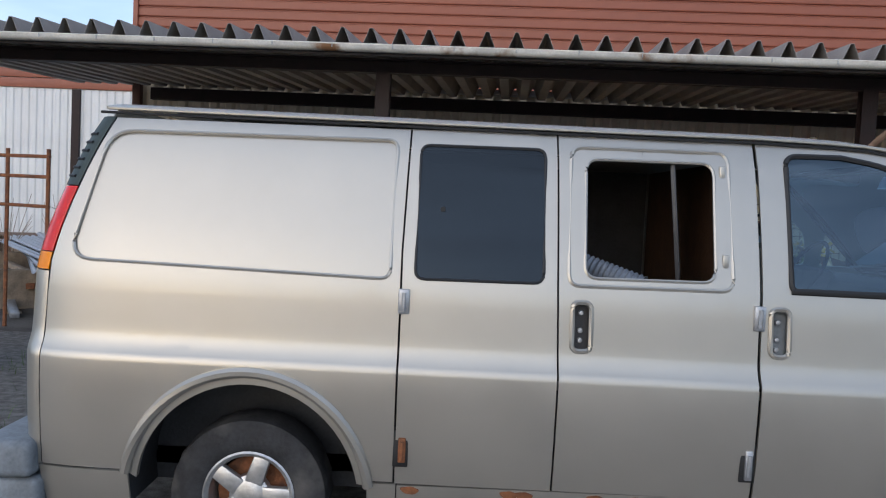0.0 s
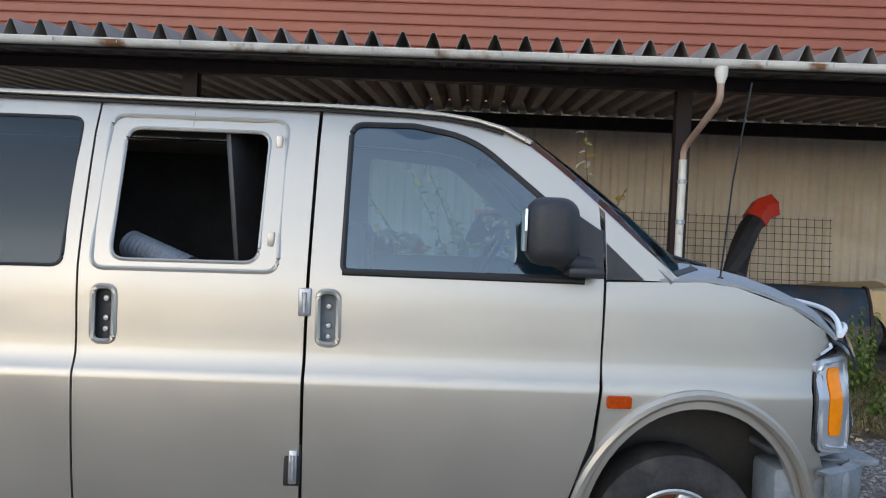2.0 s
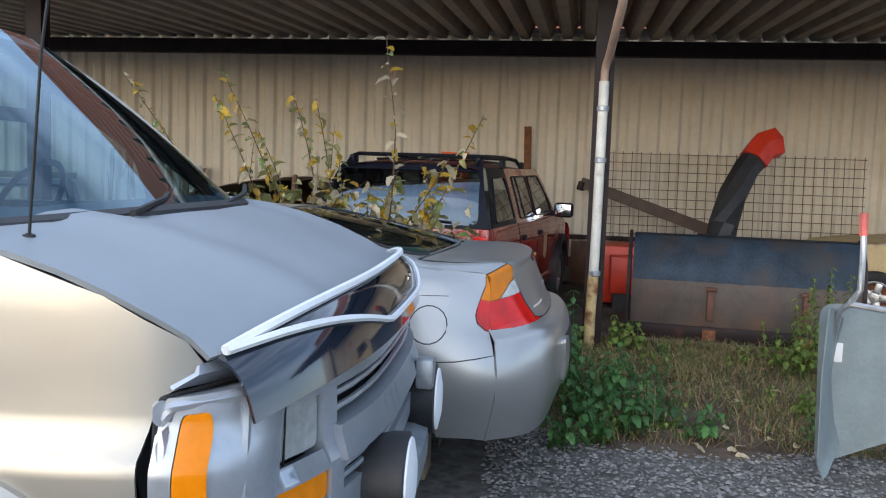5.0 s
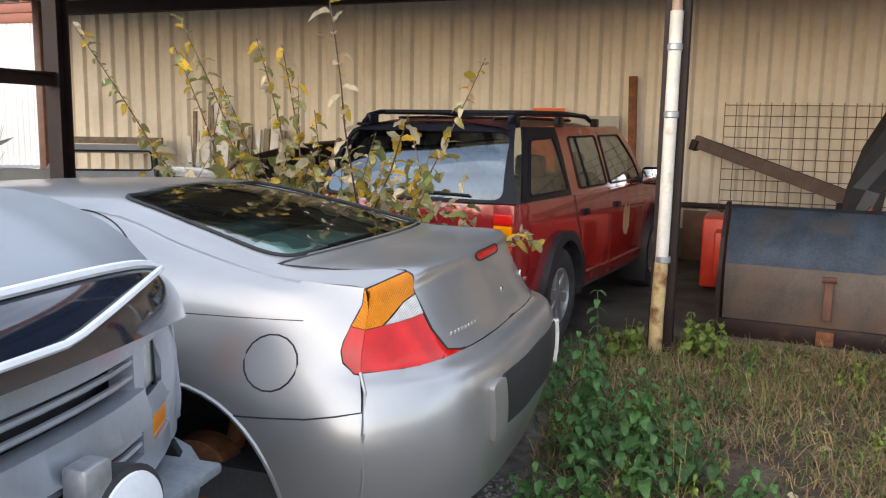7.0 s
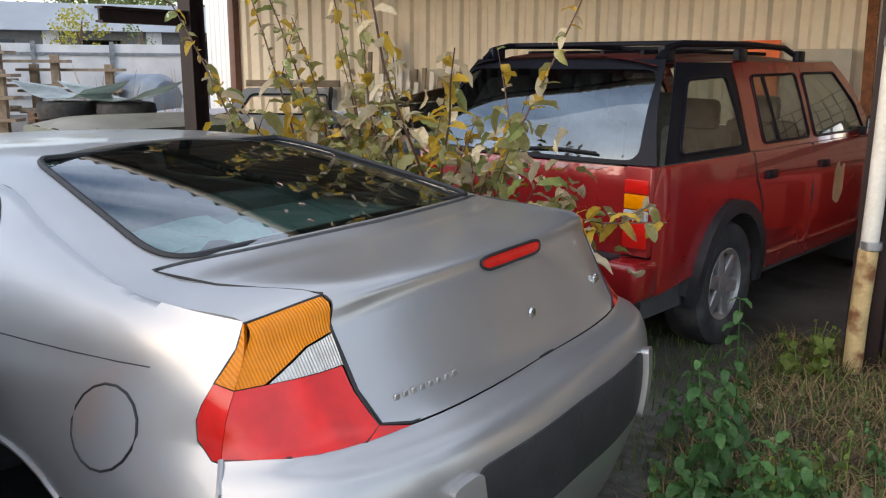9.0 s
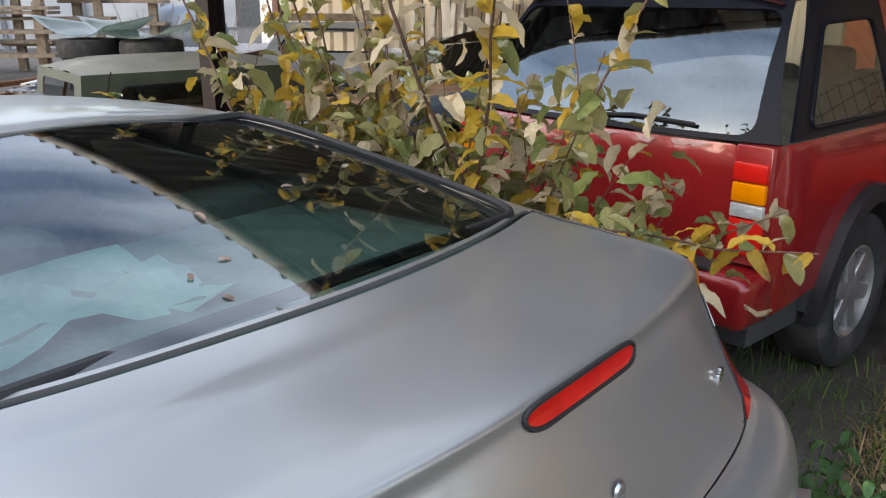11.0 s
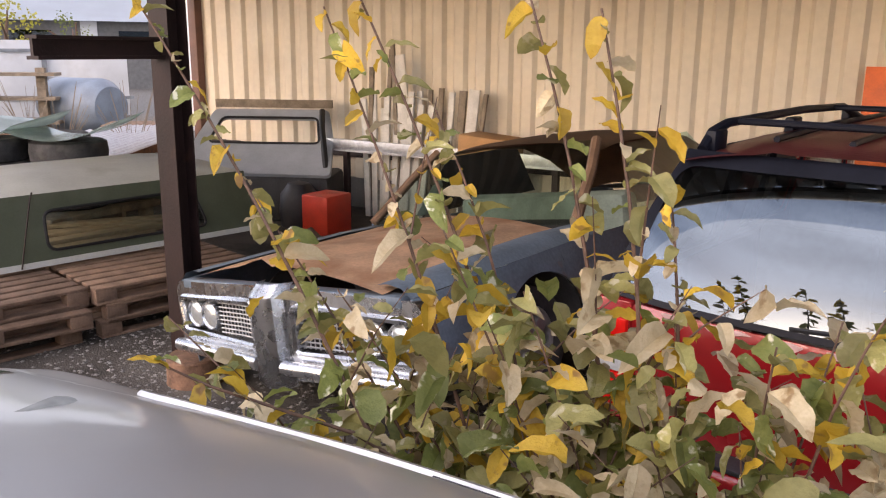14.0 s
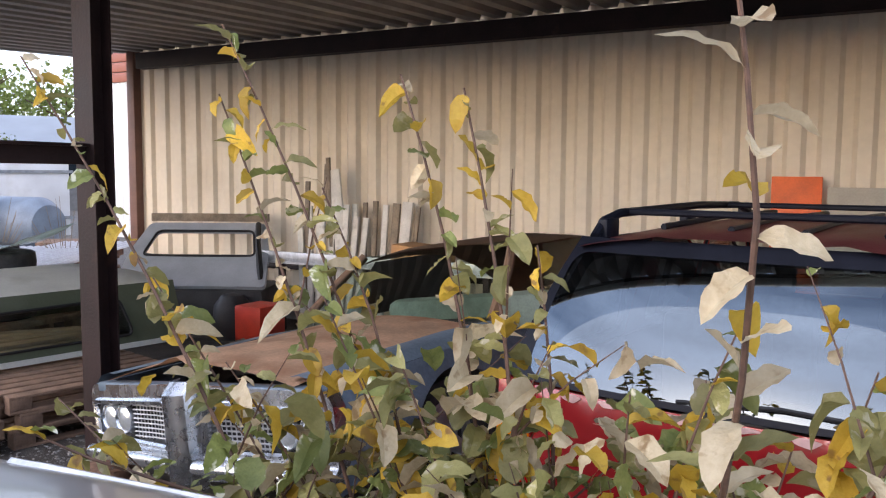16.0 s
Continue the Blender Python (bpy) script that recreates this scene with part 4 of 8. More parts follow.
# ---- smooth body surfaces ----
def surf(rows):
    """A smooth surface through a net of points: f(u, v), u along the rows, v along the columns; negative v mirrors y."""
    net = np.array(rows, float)

    def cubic(p, t):
        return 0.5 * (2 * p[1] + (p[2] - p[0]) * t + (2 * p[0] - 5 * p[1] + 4 * p[2] - p[3]) * t * t + (3 * p[1] - p[0] - 3 * p[2] + p[3]) * t**3)

    def f(u, v):
        side = -1 if v < 0 else 1
        v = abs(v)
        nu, nv = net.shape[:2]
        u, v = min(max(u, 0), nu - 1), min(max(v, 0), nv - 1)
        i, j = min(int(u), nu - 2), min(int(v), nv - 2)
        pts = []
        for a in range(i - 1, i + 3):
            q = []
            for b in range(j - 1, j + 3):
                aa, bb = min(max(a, 0), nu - 1), min(max(b, 0), nv - 1)
                if b < 0:
                    p = net[aa][1] * (1, -1, 1) if abs(net[aa][0][1]) < 1e-6 else 2 * net[aa][0] - net[aa][1]
                else:
                    p = net[aa][bb]
                q.append(p)
            pts.append(cubic(q, v - j))
        p = cubic(pts, u - i)
        return Vector((p[0], side * p[1], p[2]))
    return f


def lifted(f, out, d):
    o = Vector(out).normalized() * d
    return lambda u, v: f(u, v) + o


# ---- the silver saloon ----
def ribbed(base, name, pitch):
    """A lens with fine moulded ribs behind its face."""
    m = base.copy()
    m.name = name
    t = m.node_tree
    bs, co, wave, bp = t.nodes["Principled BSDF"], t.nodes.new("ShaderNodeTexCoord"), t.nodes.new("ShaderNodeTexWave"), t.nodes.new("ShaderNodeBump")
    wave.bands_direction, wave.wave_profile = "Y", "SIN"
    wave.inputs["Scale"].default_value, wave.inputs["Distortion"].default_value = 0.314 / pitch, 0.3
    bp.inputs["Strength"].default_value, bp.inputs["Distance"].default_value = 0.7, 0.004
    mul, src = t.nodes.new("ShaderNodeMixRGB"), bs.inputs["Base Color"].links[0].from_socket
    mul.blend_type = "MULTIPLY"
    mul.inputs[0].default_value = 0.2
    t.links.new(co.outputs["Object"], wave.inputs["Vector"])
    t.links.new(wave.outputs["Color"], mul.inputs[2])
    t.links.new(src, mul.inputs[1])
    t.links.new(mul.outputs[0], bs.inputs["Base Color"])
    t.links.new(wave.outputs["Fac"], bp.inputs["Height"])
    t.links.new(bp.outputs[0], bs.inputs["Normal"])
    bs.inputs["Coat Weight"].default_value = 0.25
    return m


M["amber_ribbed"], M["red_ribbed"], M["clear_ribbed"] = ribbed(M["amber"], "ribbed_amber_lens", 0.005), ribbed(M["red_lens"], "ribbed_red_lens", 0.09), ribbed(M["clear_lens"], "ribbed_clear_lens", 0.005)
SALOON_TOP = [
    [(-5.0, 0, 0.35), (-4.98, 0.25, 0.35), (-4.93, 0.45, 0.35), (-4.85, 0.62, 0.35), (-4.7, 0.78, 0.35)],
    [(-5.06, 0, 0.6), (-5.04, 0.25, 0.6), (-4.98, 0.45, 0.6), (-4.88, 0.65, 0.6), (-4.68, 0.83, 0.6)],
    [(-4.9, 0, 0.78), (-4.88, 0.25, 0.78), (-4.82, 0.45, 0.77), (-4.74, 0.65, 0.76), (-4.6, 0.8, 0.74)],
    [(-4.3, 0, 0.93), (-4.3, 0.25, 0.925), (-4.28, 0.48, 0.91), (-4.26, 0.68, 0.89), (-4.24, 0.82, 0.85)],
    [(-3.75, 0, 1.02), (-3.74, 0.25, 1.02), (-3.7, 0.48, 1.01), (-3.62, 0.7, 0.99), (-3.55, 0.83, 0.96)],
    [(-3.3, 0, 1.16), (-3.28, 0.22, 1.156), (-3.24, 0.42, 1.146), (-3.18, 0.6, 1.115), (-3.12, 0.7, 1.085)],
    [(-2.9, 0, 1.22), (-2.9, 0.2, 1.218), (-2.88, 0.38, 1.208), (-2.85, 0.52, 1.188), (-2.85, 0.6, 1.165)],
    [(-2.15, 0, 1.275), (-2.15, 0.2, 1.272), (-2.14, 0.38, 1.262), (-2.12, 0.52, 1.24), (-2.1, 0.605, 1.21)],
    [(-1.50, 0, 1.286), (-1.49, 0.2, 1.284), (-1.47, 0.38, 1.272), (-1.46, 0.50, 1.25), (-1.45, 0.59, 1.215)],
    [(-1.02, 0, 1.22), (-1.02, 0.2, 1.217), (-1.03, 0.4, 1.2), (-1.05, 0.57, 1.176), (-1.05, 0.67, 1.132)],
    [(-0.555, 0, 1.118), (-0.565, 0.2, 1.117), (-0.61, 0.43, 1.107), (-0.675, 0.635, 1.092), (-0.70, 0.735, 1.068)],
    [(-0.41, 0, 1.108), (-0.42, 0.2, 1.107), (-0.45, 0.43, 1.1), (-0.5, 0.62, 1.084), (-0.52, 0.735, 1.053)],
    [(-0.20, 0, 1.10), (-0.205, 0.2, 1.098), (-0.235, 0.42, 1.093), (-0.275, 0.571, 1.082), (-0.36, 0.70, 1.04)],
    [(-0.165, 0, 1.06), (-0.17, 0.2, 1.055), (-0.2, 0.42, 1.04), (-0.25, 0.6, 1.01), (-0.34, 0.725, 0.975)],
    [(-0.11, 0, 0.93), (-0.115, 0.2, 0.925), (-0.145, 0.44, 0.915), (-0.21, 0.64, 0.895), (-0.335, 0.775, 0.88)],
    [(-0.06, 0, 0.83), (-0.065, 0.25, 0.825), (-0.095, 0.48, 0.82), (-0.175, 0.68, 0.815), (-0.33, 0.80, 0.80)],
    [(0.02, 0, 0.80), (0.012, 0.25, 0.795), (-0.02, 0.5, 0.785), (-0.11, 0.7, 0.775), (-0.30, 0.835, 0.755)],
    [(0.05, 0, 0.68), (0.045, 0.25, 0.675), (0.0, 0.52, 0.665), (-0.09, 0.73, 0.655), (-0.29, 0.872, 0.64)],
    [(0.03, 0, 0.5), (0.025, 0.25, 0.5), (-0.015, 0.52, 0.5), (-0.1, 0.73, 0.5), (-0.29, 0.872, 0.5)],
    [(-0.04, 0, 0.30), (-0.045, 0.25, 0.30), (-0.08, 0.5, 0.30), (-0.16, 0.7, 0.30), (-0.33, 0.83, 0.30)],
]
edge = [r[4] for r in SALOON_TOP]


def side_row(top, x, pts):
    return [top] + [(x, y, z) for y, z in pts]


SALOON_SIDE = [
    side_row(edge[2], -4.6, [(0.81, 0.72), (0.82, 0.69), (0.83, 0.66), (0.83, 0.6), (0.82, 0.5), (0.78, 0.30)]),
    side_row(edge[3], -4.2, [(0.86, 0.83), (0.885, 0.8), (0.90, 0.75), (0.91, 0.68), (0.905, 0.5), (0.86, 0.30)]),
    side_row(edge[4], -3.55, [(0.865, 0.945), (0.89, 0.92), (0.92, 0.85), (0.94, 0.7), (0.93, 0.5), (0.88, 0.30)]),
    side_row(edge[5], -3.1, [(0.78, 1.04), (0.87, 0.96), (0.925, 0.85), (0.942, 0.7), (0.932, 0.5), (0.88, 0.30)]),
    side_row(edge[6], -2.85, [(0.74, 1.11), (0.86, 0.975), (0.925, 0.85), (0.944, 0.7), (0.934, 0.5), (0.88, 0.30)]),
    side_row(edge[7], -2.2, [(0.74, 1.12), (0.86, 0.98), (0.925, 0.85), (0.944, 0.7), (0.934, 0.5), (0.88, 0.30)]),
    side_row(edge[8], -1.42, [(0.72, 1.12), (0.852, 0.985), (0.92, 0.85), (0.94, 0.7), (0.93, 0.5), (0.88, 0.30)]),
    side_row(edge[9], -1.04, [(0.76, 1.075), (0.847, 0.975), (0.908, 0.85), (0.93, 0.7), (0.925, 0.5), (0.875, 0.30)]),
    side_row(edge[10], -0.73, [(0.782, 1.03), (0.832, 0.96), (0.878, 0.845), (0.91, 0.69), (0.908, 0.5), (0.865, 0.30)]),
    side_row(edge[11], -0.54, [(0.782, 1.0), (0.815, 0.93), (0.85, 0.83), (0.895, 0.67), (0.895, 0.5), (0.85, 0.30)]),
    [edge[12], edge[13], edge[14], edge[15], edge[17], edge[18], edge[19]],
]
top, flank = surf(SALOON_TOP), surf(SALOON_SIDE)
near_flank = lambda u, v: Vector((flank(u, v).x, -flank(u, v).y, flank(u, v).z))
S = pose(4.08, 6.29, 0, 0, 0, -2.5)
saloon = empty("saloon_car", S, "silver four-door saloon with dusty paint and a missing rear wheel", "car")
glass_hole = rounded([(8.04, -2.95), (8.04, 2.95), (9.94, 2.95), (9.94, -2.95)], 0.45)
shell = [(6.0, -4), (6.0, 4), (9.97, 4), (9.97, -4)]


def slope(f, u, v):
    return (f(u + 0.01, v) - f(u - 0.01, v)).cross(f(u, v + 0.01) - f(u, v - 0.01)).normalized()


CORNER = []
for k in range(41):
    u = 15.0 + 0.1 * k
    n1, n2 = slope(top, u, 3.98), slope(flank, 9.98, 3 + (u - 15) / 2 if u < 17 else u - 13)
    n1, n2 = (n if n.x + n.y > 0 else -n for n in (n1, n2))
    CORNER.append((top(u, 4), (n1 + n2).normalized()))


def sheet(name, outline, f, out, material, parent, holes=(), label="", thick=0.01, step=0.22, lift=0.0):
    bm = panel(outline, lifted(f, out, lift) if lift else f, out, holes, thick, step, ())
    if name in ("rear_bumper", "bumper_side", "body_side"):
        # the corner of the bumper is rolled, so both sheets share its normals there
        way = bm.verts.layers.float_vector["way"]
        for v in bm.verts:
            if v.co.x > -0.5 and v.co.z < 0.82:
                p, n = min(CORNER, key=lambda q: abs(q[0].z - v.co.z))
                d = math.hypot(v.co.x - p.x, abs(v.co.y) - p.y)
                if d < 0.16:
                    n = Vector((n.x, math.copysign(n.y, v.co.y), n.z))
                    w = Vector(v[way])
                    v[way] = w.lerp(n if w.dot(n) > 0 else -n, (1 - d / 0.16) ** 1.3).normalized()
    return part(name, bm, material, parent, label)


sheet("roof", shell, top, (0, 0, 1), M["silver"], saloon, [glass_hole])
# the pane is one even curve, tucked under the edge of the roof sheet
uv = [(8.0 + 0.1 * i, -3.0 + 0.3 * j) for i in range(20) for j in range(21)]
terms = lambda u, v: (1, u - 9, (u - 9) ** 2, v * v, v * v * (u - 9), v ** 4)
fit_x, fit_z = (np.linalg.lstsq(np.array([terms(*q) for q in uv]), np.array([top(*q)[k] for q in uv]), rcond=None)[0] for k in (0, 2))
pane = lambda u, v: Vector((float(np.dot(fit_x, terms(u, v))), top(9.0, v).y * (1 + 0.11 * (u - 9)), float(np.dot(fit_z, terms(u, v))) - 0.010))
bm = grid_mesh([[pane(8.02 + 0.097 * i, -3.05 + 6.1 * j / 30) for j in range(31)] for i in range(21)])
bmesh.ops.recalc_face_normals(bm, faces=bm.faces[:])
g = part("rear_window", bm, M["glass_green"], saloon, "green-tinted rear window")
g.visible_shadow = False
part("window_seal", strip(rounded([(8.04, -2.95), (8.04, 2.95), (9.94, 2.95), (9.94, -2.95)], 0.45, 10), top, (0.3, 0, 1), 0.010, 0.0), M["seal"], saloon)
wind = [(4.1, -3.6), (4.1, 3.6), (5.95, 3.6), (5.95, -3.6)]
sheet("windscreen", wind, top, (-0.5, 0, 1), M["glass_green"], saloon, thick=0).visible_shadow = False
sheet("bonnet", [(2.1, -4), (2.1, 4), (4.05, 4), (4.05, -4)], top, (0, 0, 1), M["silver"], saloon)
sheet("front_bumper", [(0, -4), (0, 4), (2.05, 4), (2.05, -4)], top, (-1, 0, 0), M["silver"], saloon)
for s in (-1, 1):
    sheet("windscreen_pillar", [(4.05, s * 3.6), (4.05, s * 4), (6.0, s * 4), (6.0, s * 3.6)], top, (0, s, 1), M["silver"], saloon)
# boot lid, its lock, lamp and badge
lid = [(10.03, -3.2), (10.03, 3.2), (11.0, 3.15), (12.0, 3.0), (13.0, 2.88), (14.0, 2.66), (14.75, 2.42), (14.93, 2.1), (14.95, 0), (14.93, -2.1), (14.75, -2.42), (14.0, -2.66), (13.0, -2.88), (12.0, -3.0), (11.0, -3.15)]
boot = sheet("boot_lid", lid, top, (0.6, 0, 0.8), M["silver"], saloon, label="smooth silver boot lid", step=0.16)
part("lid_gap", strip(lid, top, (0.6, 0, 0.8), 0.004, -0.001), M["seal"], boot)
brake = rounded([(12.55, -0.72), (12.55, 0.72), (13.05, 0.72), (13.05, -0.72)], 0.24)
sheet("high_brake_lamp", brake, top, (0.9, 0, 0.3), M["red_lens"], boot, lift=0.004, thick=0.006, step=0.12)
part("lamp_gasket", strip(brake, top, (0.9, 0, 0.3), 0.004, 0.003), M["seal"], boot)
part("boot_lock", lathe([(0.0, 0.004), (0.012, 0.004), (0.016, 0.0)], "x", 18), M["chrome"], boot).location = top(14.0, 0.0) + Vector((0.002, 0, 0))
for dy, dz, h in ((0.30, 0.0, 0.022), (0.316, 0.004, 0.026), (0.332, 0.0, 0.022)):
    part("badge_bar", box(-0.003, 0.004, -0.005, 0.005, -h / 2, h / 2, 0.001), M["chrome"], boot).location = top(14.0, 2.0 + (dy - 0.3) * 5) + Vector((0.003, 0, dz))
for k in range(8):
    p = top(14.35, -2.25 + k * 0.1)
    part("script_mark", box(-0.002, 0.003, -0.007, 0.007, -0.006, 0.006, 0.001), M["alloy"], boot).location = p + Vector((0.003, 0, 0))
for s in (-1, 1):
    side = flank if s > 0 else near_flank
    out = (0.5, s, 0)
    sheet("shoulder", [(9.97, s * 3.2), (9.97, s * 4), (12.02, s * 4), (12.0, s * 3.02), (11.0, s * 3.17)], top, (0, s * 0.3, 1), M["silver"], saloon)
    cluster = new("tail_lamp")
    cluster.parent = saloon
    cluster["label"] = "amber, white and red tail lamp"
    # the lamp on the rear face and round the corner
    sheet("amber_lens", [(12.05, s * 3.05), (13.0, s * 2.9), (13.1, s * 3.2), (13.55, s * 3.6), (13.55, s * 4), (12.06, s * 4)], top, (0.8, s * 0.6, 0), M["amber_ribbed"], cluster, lift=0.003, thick=0.012)
    sheet("clear_lens", [(13.03, s * 2.9), (13.55, s * 2.8), (13.55, s * 3.56), (13.13, s * 3.19)], top, (0.9, s * 0.3, 0), M["clear_ribbed"], cluster, lift=0.005, thick=0.012)
    sheet("red_lens", [(13.57, s * 2.8), (14.0, s * 2.7), (14.75, s * 2.45), (14.96, s * 2.13), (15.0, s * 2.55), (15.05, s * 3.3), (15.0, s * 4), (13.57, s * 4)], top, (0.8, s * 0.6, 0), M["red_ribbed"], cluster, lift=0.003, thick=0.012)
    sheet("amber_side", [(9.97, 0.04), (9.87, 0.8), (9.726, 1.55), (10, 1.55), (10, 0.04)], side, out, M["amber_ribbed"], cluster, lift=0.003, thick=0.012)
    sheet("red_side", [(9.722, 1.57), (9.66, 2.02), (9.64, 2.4), (9.683, 2.8), (9.856, 3.03), (10, 3.03), (10, 1.57)], side, out, M["red_ribbed"], cluster, lift=0.003, thick=0.012)
    rim_line = [top(12.05, s * 3.05), top(13.0, s * 2.9), top(14.0, s * 2.68), top(14.75, s * 2.45), top(15.02, s * 2.6), top(15.05, s * 3.3), top(15.0, s * 4), side(9.856, 3.03), side(9.683, 2.8), side(9.64, 2.4), side(9.726, 1.55), side(9.87, 0.8), side(9.975, 0.05)]
    part("lamp_gap", tube(rim_line, 0.003, 6, True), M["seal"], cluster)
    # wing with side windows, arch and filler
    def wing_uv(x, z):
        """Surface place of a point on the flank."""
        u, v = 6.0, 3.0
        for _ in range(14):
            p = flank(u, v)
            du = (flank(min(10, u + 0.05), v) - p) / 0.05
            dv = (flank(u, min(6, v + 0.05)) - p) / 0.05
            det = du.x * dv.z - dv.x * du.z
            if abs(det) < 1e-6:
                break
            ex, ez = x - p.x, z - p.z
            u = min(9.95, max(0.05, u + 0.8 * (ex * dv.z - dv.x * ez) / det))
            v = min(5.95, max(0.02, v + 0.8 * (du.x * ez - ex * du.z) / det))
        return (u, v)
    arch_pts = [wing_uv(-0.96 + 0.40 * math.cos(radians(a)), 0.33 + 0.41 * math.sin(radians(a))) for a in range(4, 177, 8)]
    front_arch = [wing_uv(-4.0 + 0.38 * math.cos(radians(a)), 0.33 + 0.38 * math.sin(radians(a))) for a in range(4, 177, 8)]
    filler = [wing_uv(-0.60 + 0.083 * math.cos(radians(a)), 0.82 + 0.083 * math.sin(radians(a))) for a in range(0, 360, 20)]
    qwin = rounded([wing_uv(-2.62, 1.0), wing_uv(-2.5, 1.18), wing_uv(-1.85, 1.2), wing_uv(-1.52, 1.19), wing_uv(-1.35, 1.12), wing_uv(-1.25, 1.03), wing_uv(-1.5, 0.985)], 0.12)
    seam_z = [wing_uv(x, z) for x, z in ((-0.60, 0.657), (-0.47, 0.665), (-0.38, 0.68))]
    wing = [(4.0, 0.0), (6.0, 0.0), (8.0, 0.0), (9.96, 0.0), (9.865, 0.75), (9.715, 1.55), (9.645, 2.05), (9.625, 2.45), (9.667, 2.85), (9.85, 3.06), (10, 3.06), (10, 3.66)] + seam_z[::-1] + arch_pts[6:] + [(5.0, 5.95), (3.0, 5.95), (2.6, 5.95)] + front_arch + [(0.6, 5.95), (0.05, 4.0), (0.05, 0.05), (2.0, 0.02)]
    holes = [qwin] + ([filler] if s < 0 else [])
    sheet("body_side", wing, side, (0, s, 0), M["silver"], saloon, holes, step=0.25)
    sheet("side_window", qwin, side, (0, s, 0), M["glass_green"], saloon, thick=0).visible_shadow = False
    part("window_trim", strip(qwin, side, (0, s, 0), 0.012, 0.003), M["alloy"], saloon)
    part("arch_lip", tube([side(*q) for q in arch_pts], 0.008, 6), M["silver"], saloon)
    lower = seam_z + [(10, 3.65), (10, 6)] + [wing_uv(-0.4, 0.305), wing_uv(-0.55, 0.305)] + arch_pts[:7]
    sheet("bumper_side", lower, side, (0.3, s, 0), M["silver"], saloon)
    part("bumper_seam", tube([side(*q) for q in arch_pts[6:7] + seam_z + [(10, 3.66), (10, 3.06)]], 0.003, 6), M["seal"], saloon)
    if s < 0:
        flap = sheet("filler_flap", filler, side, (0, s, 0), M["silver"], saloon, lift=0.002, label="round fuel filler flap", thick=0.006, step=0.1)
        part("flap_gap", strip(filler, side, (0, s, 0), 0.003, 0.001), M["seal"], flap)
    door_line = [side(*wing_uv(x, z)) for x, z in rounded([(-1.75, 1.235), (-1.38, 1.21), (-1.08, 1.04), (-1.2, 0.88), (-1.42, 0.6), (-1.45, 0.34)], [0, 0.3, 0.16, 0.2, 0.2, 0], 8)]
    # thin dark bead drawn where light breaks along the belt edge
    part("belt_crease", tube([side(*wing_uv(x, 0.945)) for x in (-1.14, -1.0, -0.86, -0.72, -0.6, -0.52)], 0.0016, 5), M["seal"], saloon)
    part("door_gap", tube(door_line, 0.003, 6), M["seal"], saloon)
    part("bumper_corner", tube([top(15.0, s * 4), top(15.5, s * 4), top(16, s * 4), top(17, s * 4), top(18, s * 4), top(19, s * 4)], 0.006, 6), M["silver"], saloon)
    rows = [[(-0.96 + 0.43 * math.cos(radians(a)), y, 0.33 + 0.43 * math.sin(radians(a))) for a in range(-10, 191, 12)] for y in (s * 0.52, s * 0.86)]
    part("wheel_liner", grid_mesh(rows), M["interior"], saloon)
bumper = sheet("rear_bumper", [(14.98, -4), (14.98, 4), (19, 4), (19, -4)], top, (1, 0, 0), M["silver"], saloon, label="deep silver rear bumper", step=0.25)
plate = [(16.55, -1.7), (16.55, 1.7), (17.75, 1.58), (17.75, -1.58)]
sheet("plate_recess", rounded(plate, 0.15), top, (1, 0, 0), M["black_plastic"], bumper, lift=0.006, thick=0.01, label="black plate recess without a plate")
for s in (-1, 1):
    sheet("plate_lamp_housing", rounded([(16.5, s * 1.74), (17.85, s * 1.62), (17.95, s * 1.92), (16.6, s * 2.06)], 0.12), top, (1, 0, 0), M["silver"], bumper, lift=0.022, thick=0.03)
# cabin and underside
part("parcel_shelf", box(-1.35, -0.54, -0.6, 0.6, 1.0, 1.03, 0.01), mat("grey_shelf_cloth", (0.26, 0.32, 0.31), 0.9), saloon)
for y in (-0.36, 0.36):
    part("rear_seat", box(-1.55, -1.35, y - 0.3, y + 0.3, 0.6, 1.08, 0.06), M["seat"], saloon)
    part("front_seat", join(box(-2.6, -2.42, y - 0.24, y + 0.24, 0.6, 1.1, 0.06), box(-2.56, -2.46, y - 0.13, y + 0.13, 1.08, 1.24, 0.04)), M["seat"], saloon)
part("cabin_floor", box(-4.4, -0.3, -0.78, 0.78, 0.3, 0.42), M["interior"], saloon)
part("dashboard", box(-3.6, -3.2, -0.7, 0.7, 0.8, 0.98, 0.05), M["interior"], saloon)
part("boot_floor", box(-0.75, -0.12, -0.6, 0.6, 0.4, 0.5), M["interior"], saloon)
# sheet enlarged and paled so the window above looks brightened by reflected sky
sheet_paper = part("paper_sheet", grid_mesh([[(-1.3 + 0.05 * i + 0.03 * math.sin(j), -0.55 + 0.06 * j, 1.045 + 0.014 * math.sin(i * 1.3 + j) + 0.01 * math.sin(i * j)) for j in range(10)] for i in range(9)]), mat("sky_paled_sheet", (0.55, 0.8, 0.86), 0.6), saloon, "crumpled sheet on the parcel shelf, paled to mimic sky reflection")
part("rear_hub", join(lathe([(0.0, -0.05), (0.06, -0.06), (0.14, -0.03), (0.145, 0.06), (0.05, 0.08)], "y", 26), tube([(0, 0.05, 0), (0.02, 0.35, 0.02)], 0.03, 8), tube([(0.06, 0.1, 0.05), (0.12, 0.12, 0.36)], 0.035, 10)), M["rust"], saloon, "bare rusty hub and strut").location = (-0.96, -0.72, 0.34)
wheel(saloon, -0.96, 0.80, 0.32, r=0.32, w=0.21, rim_r=0.2, side=1)
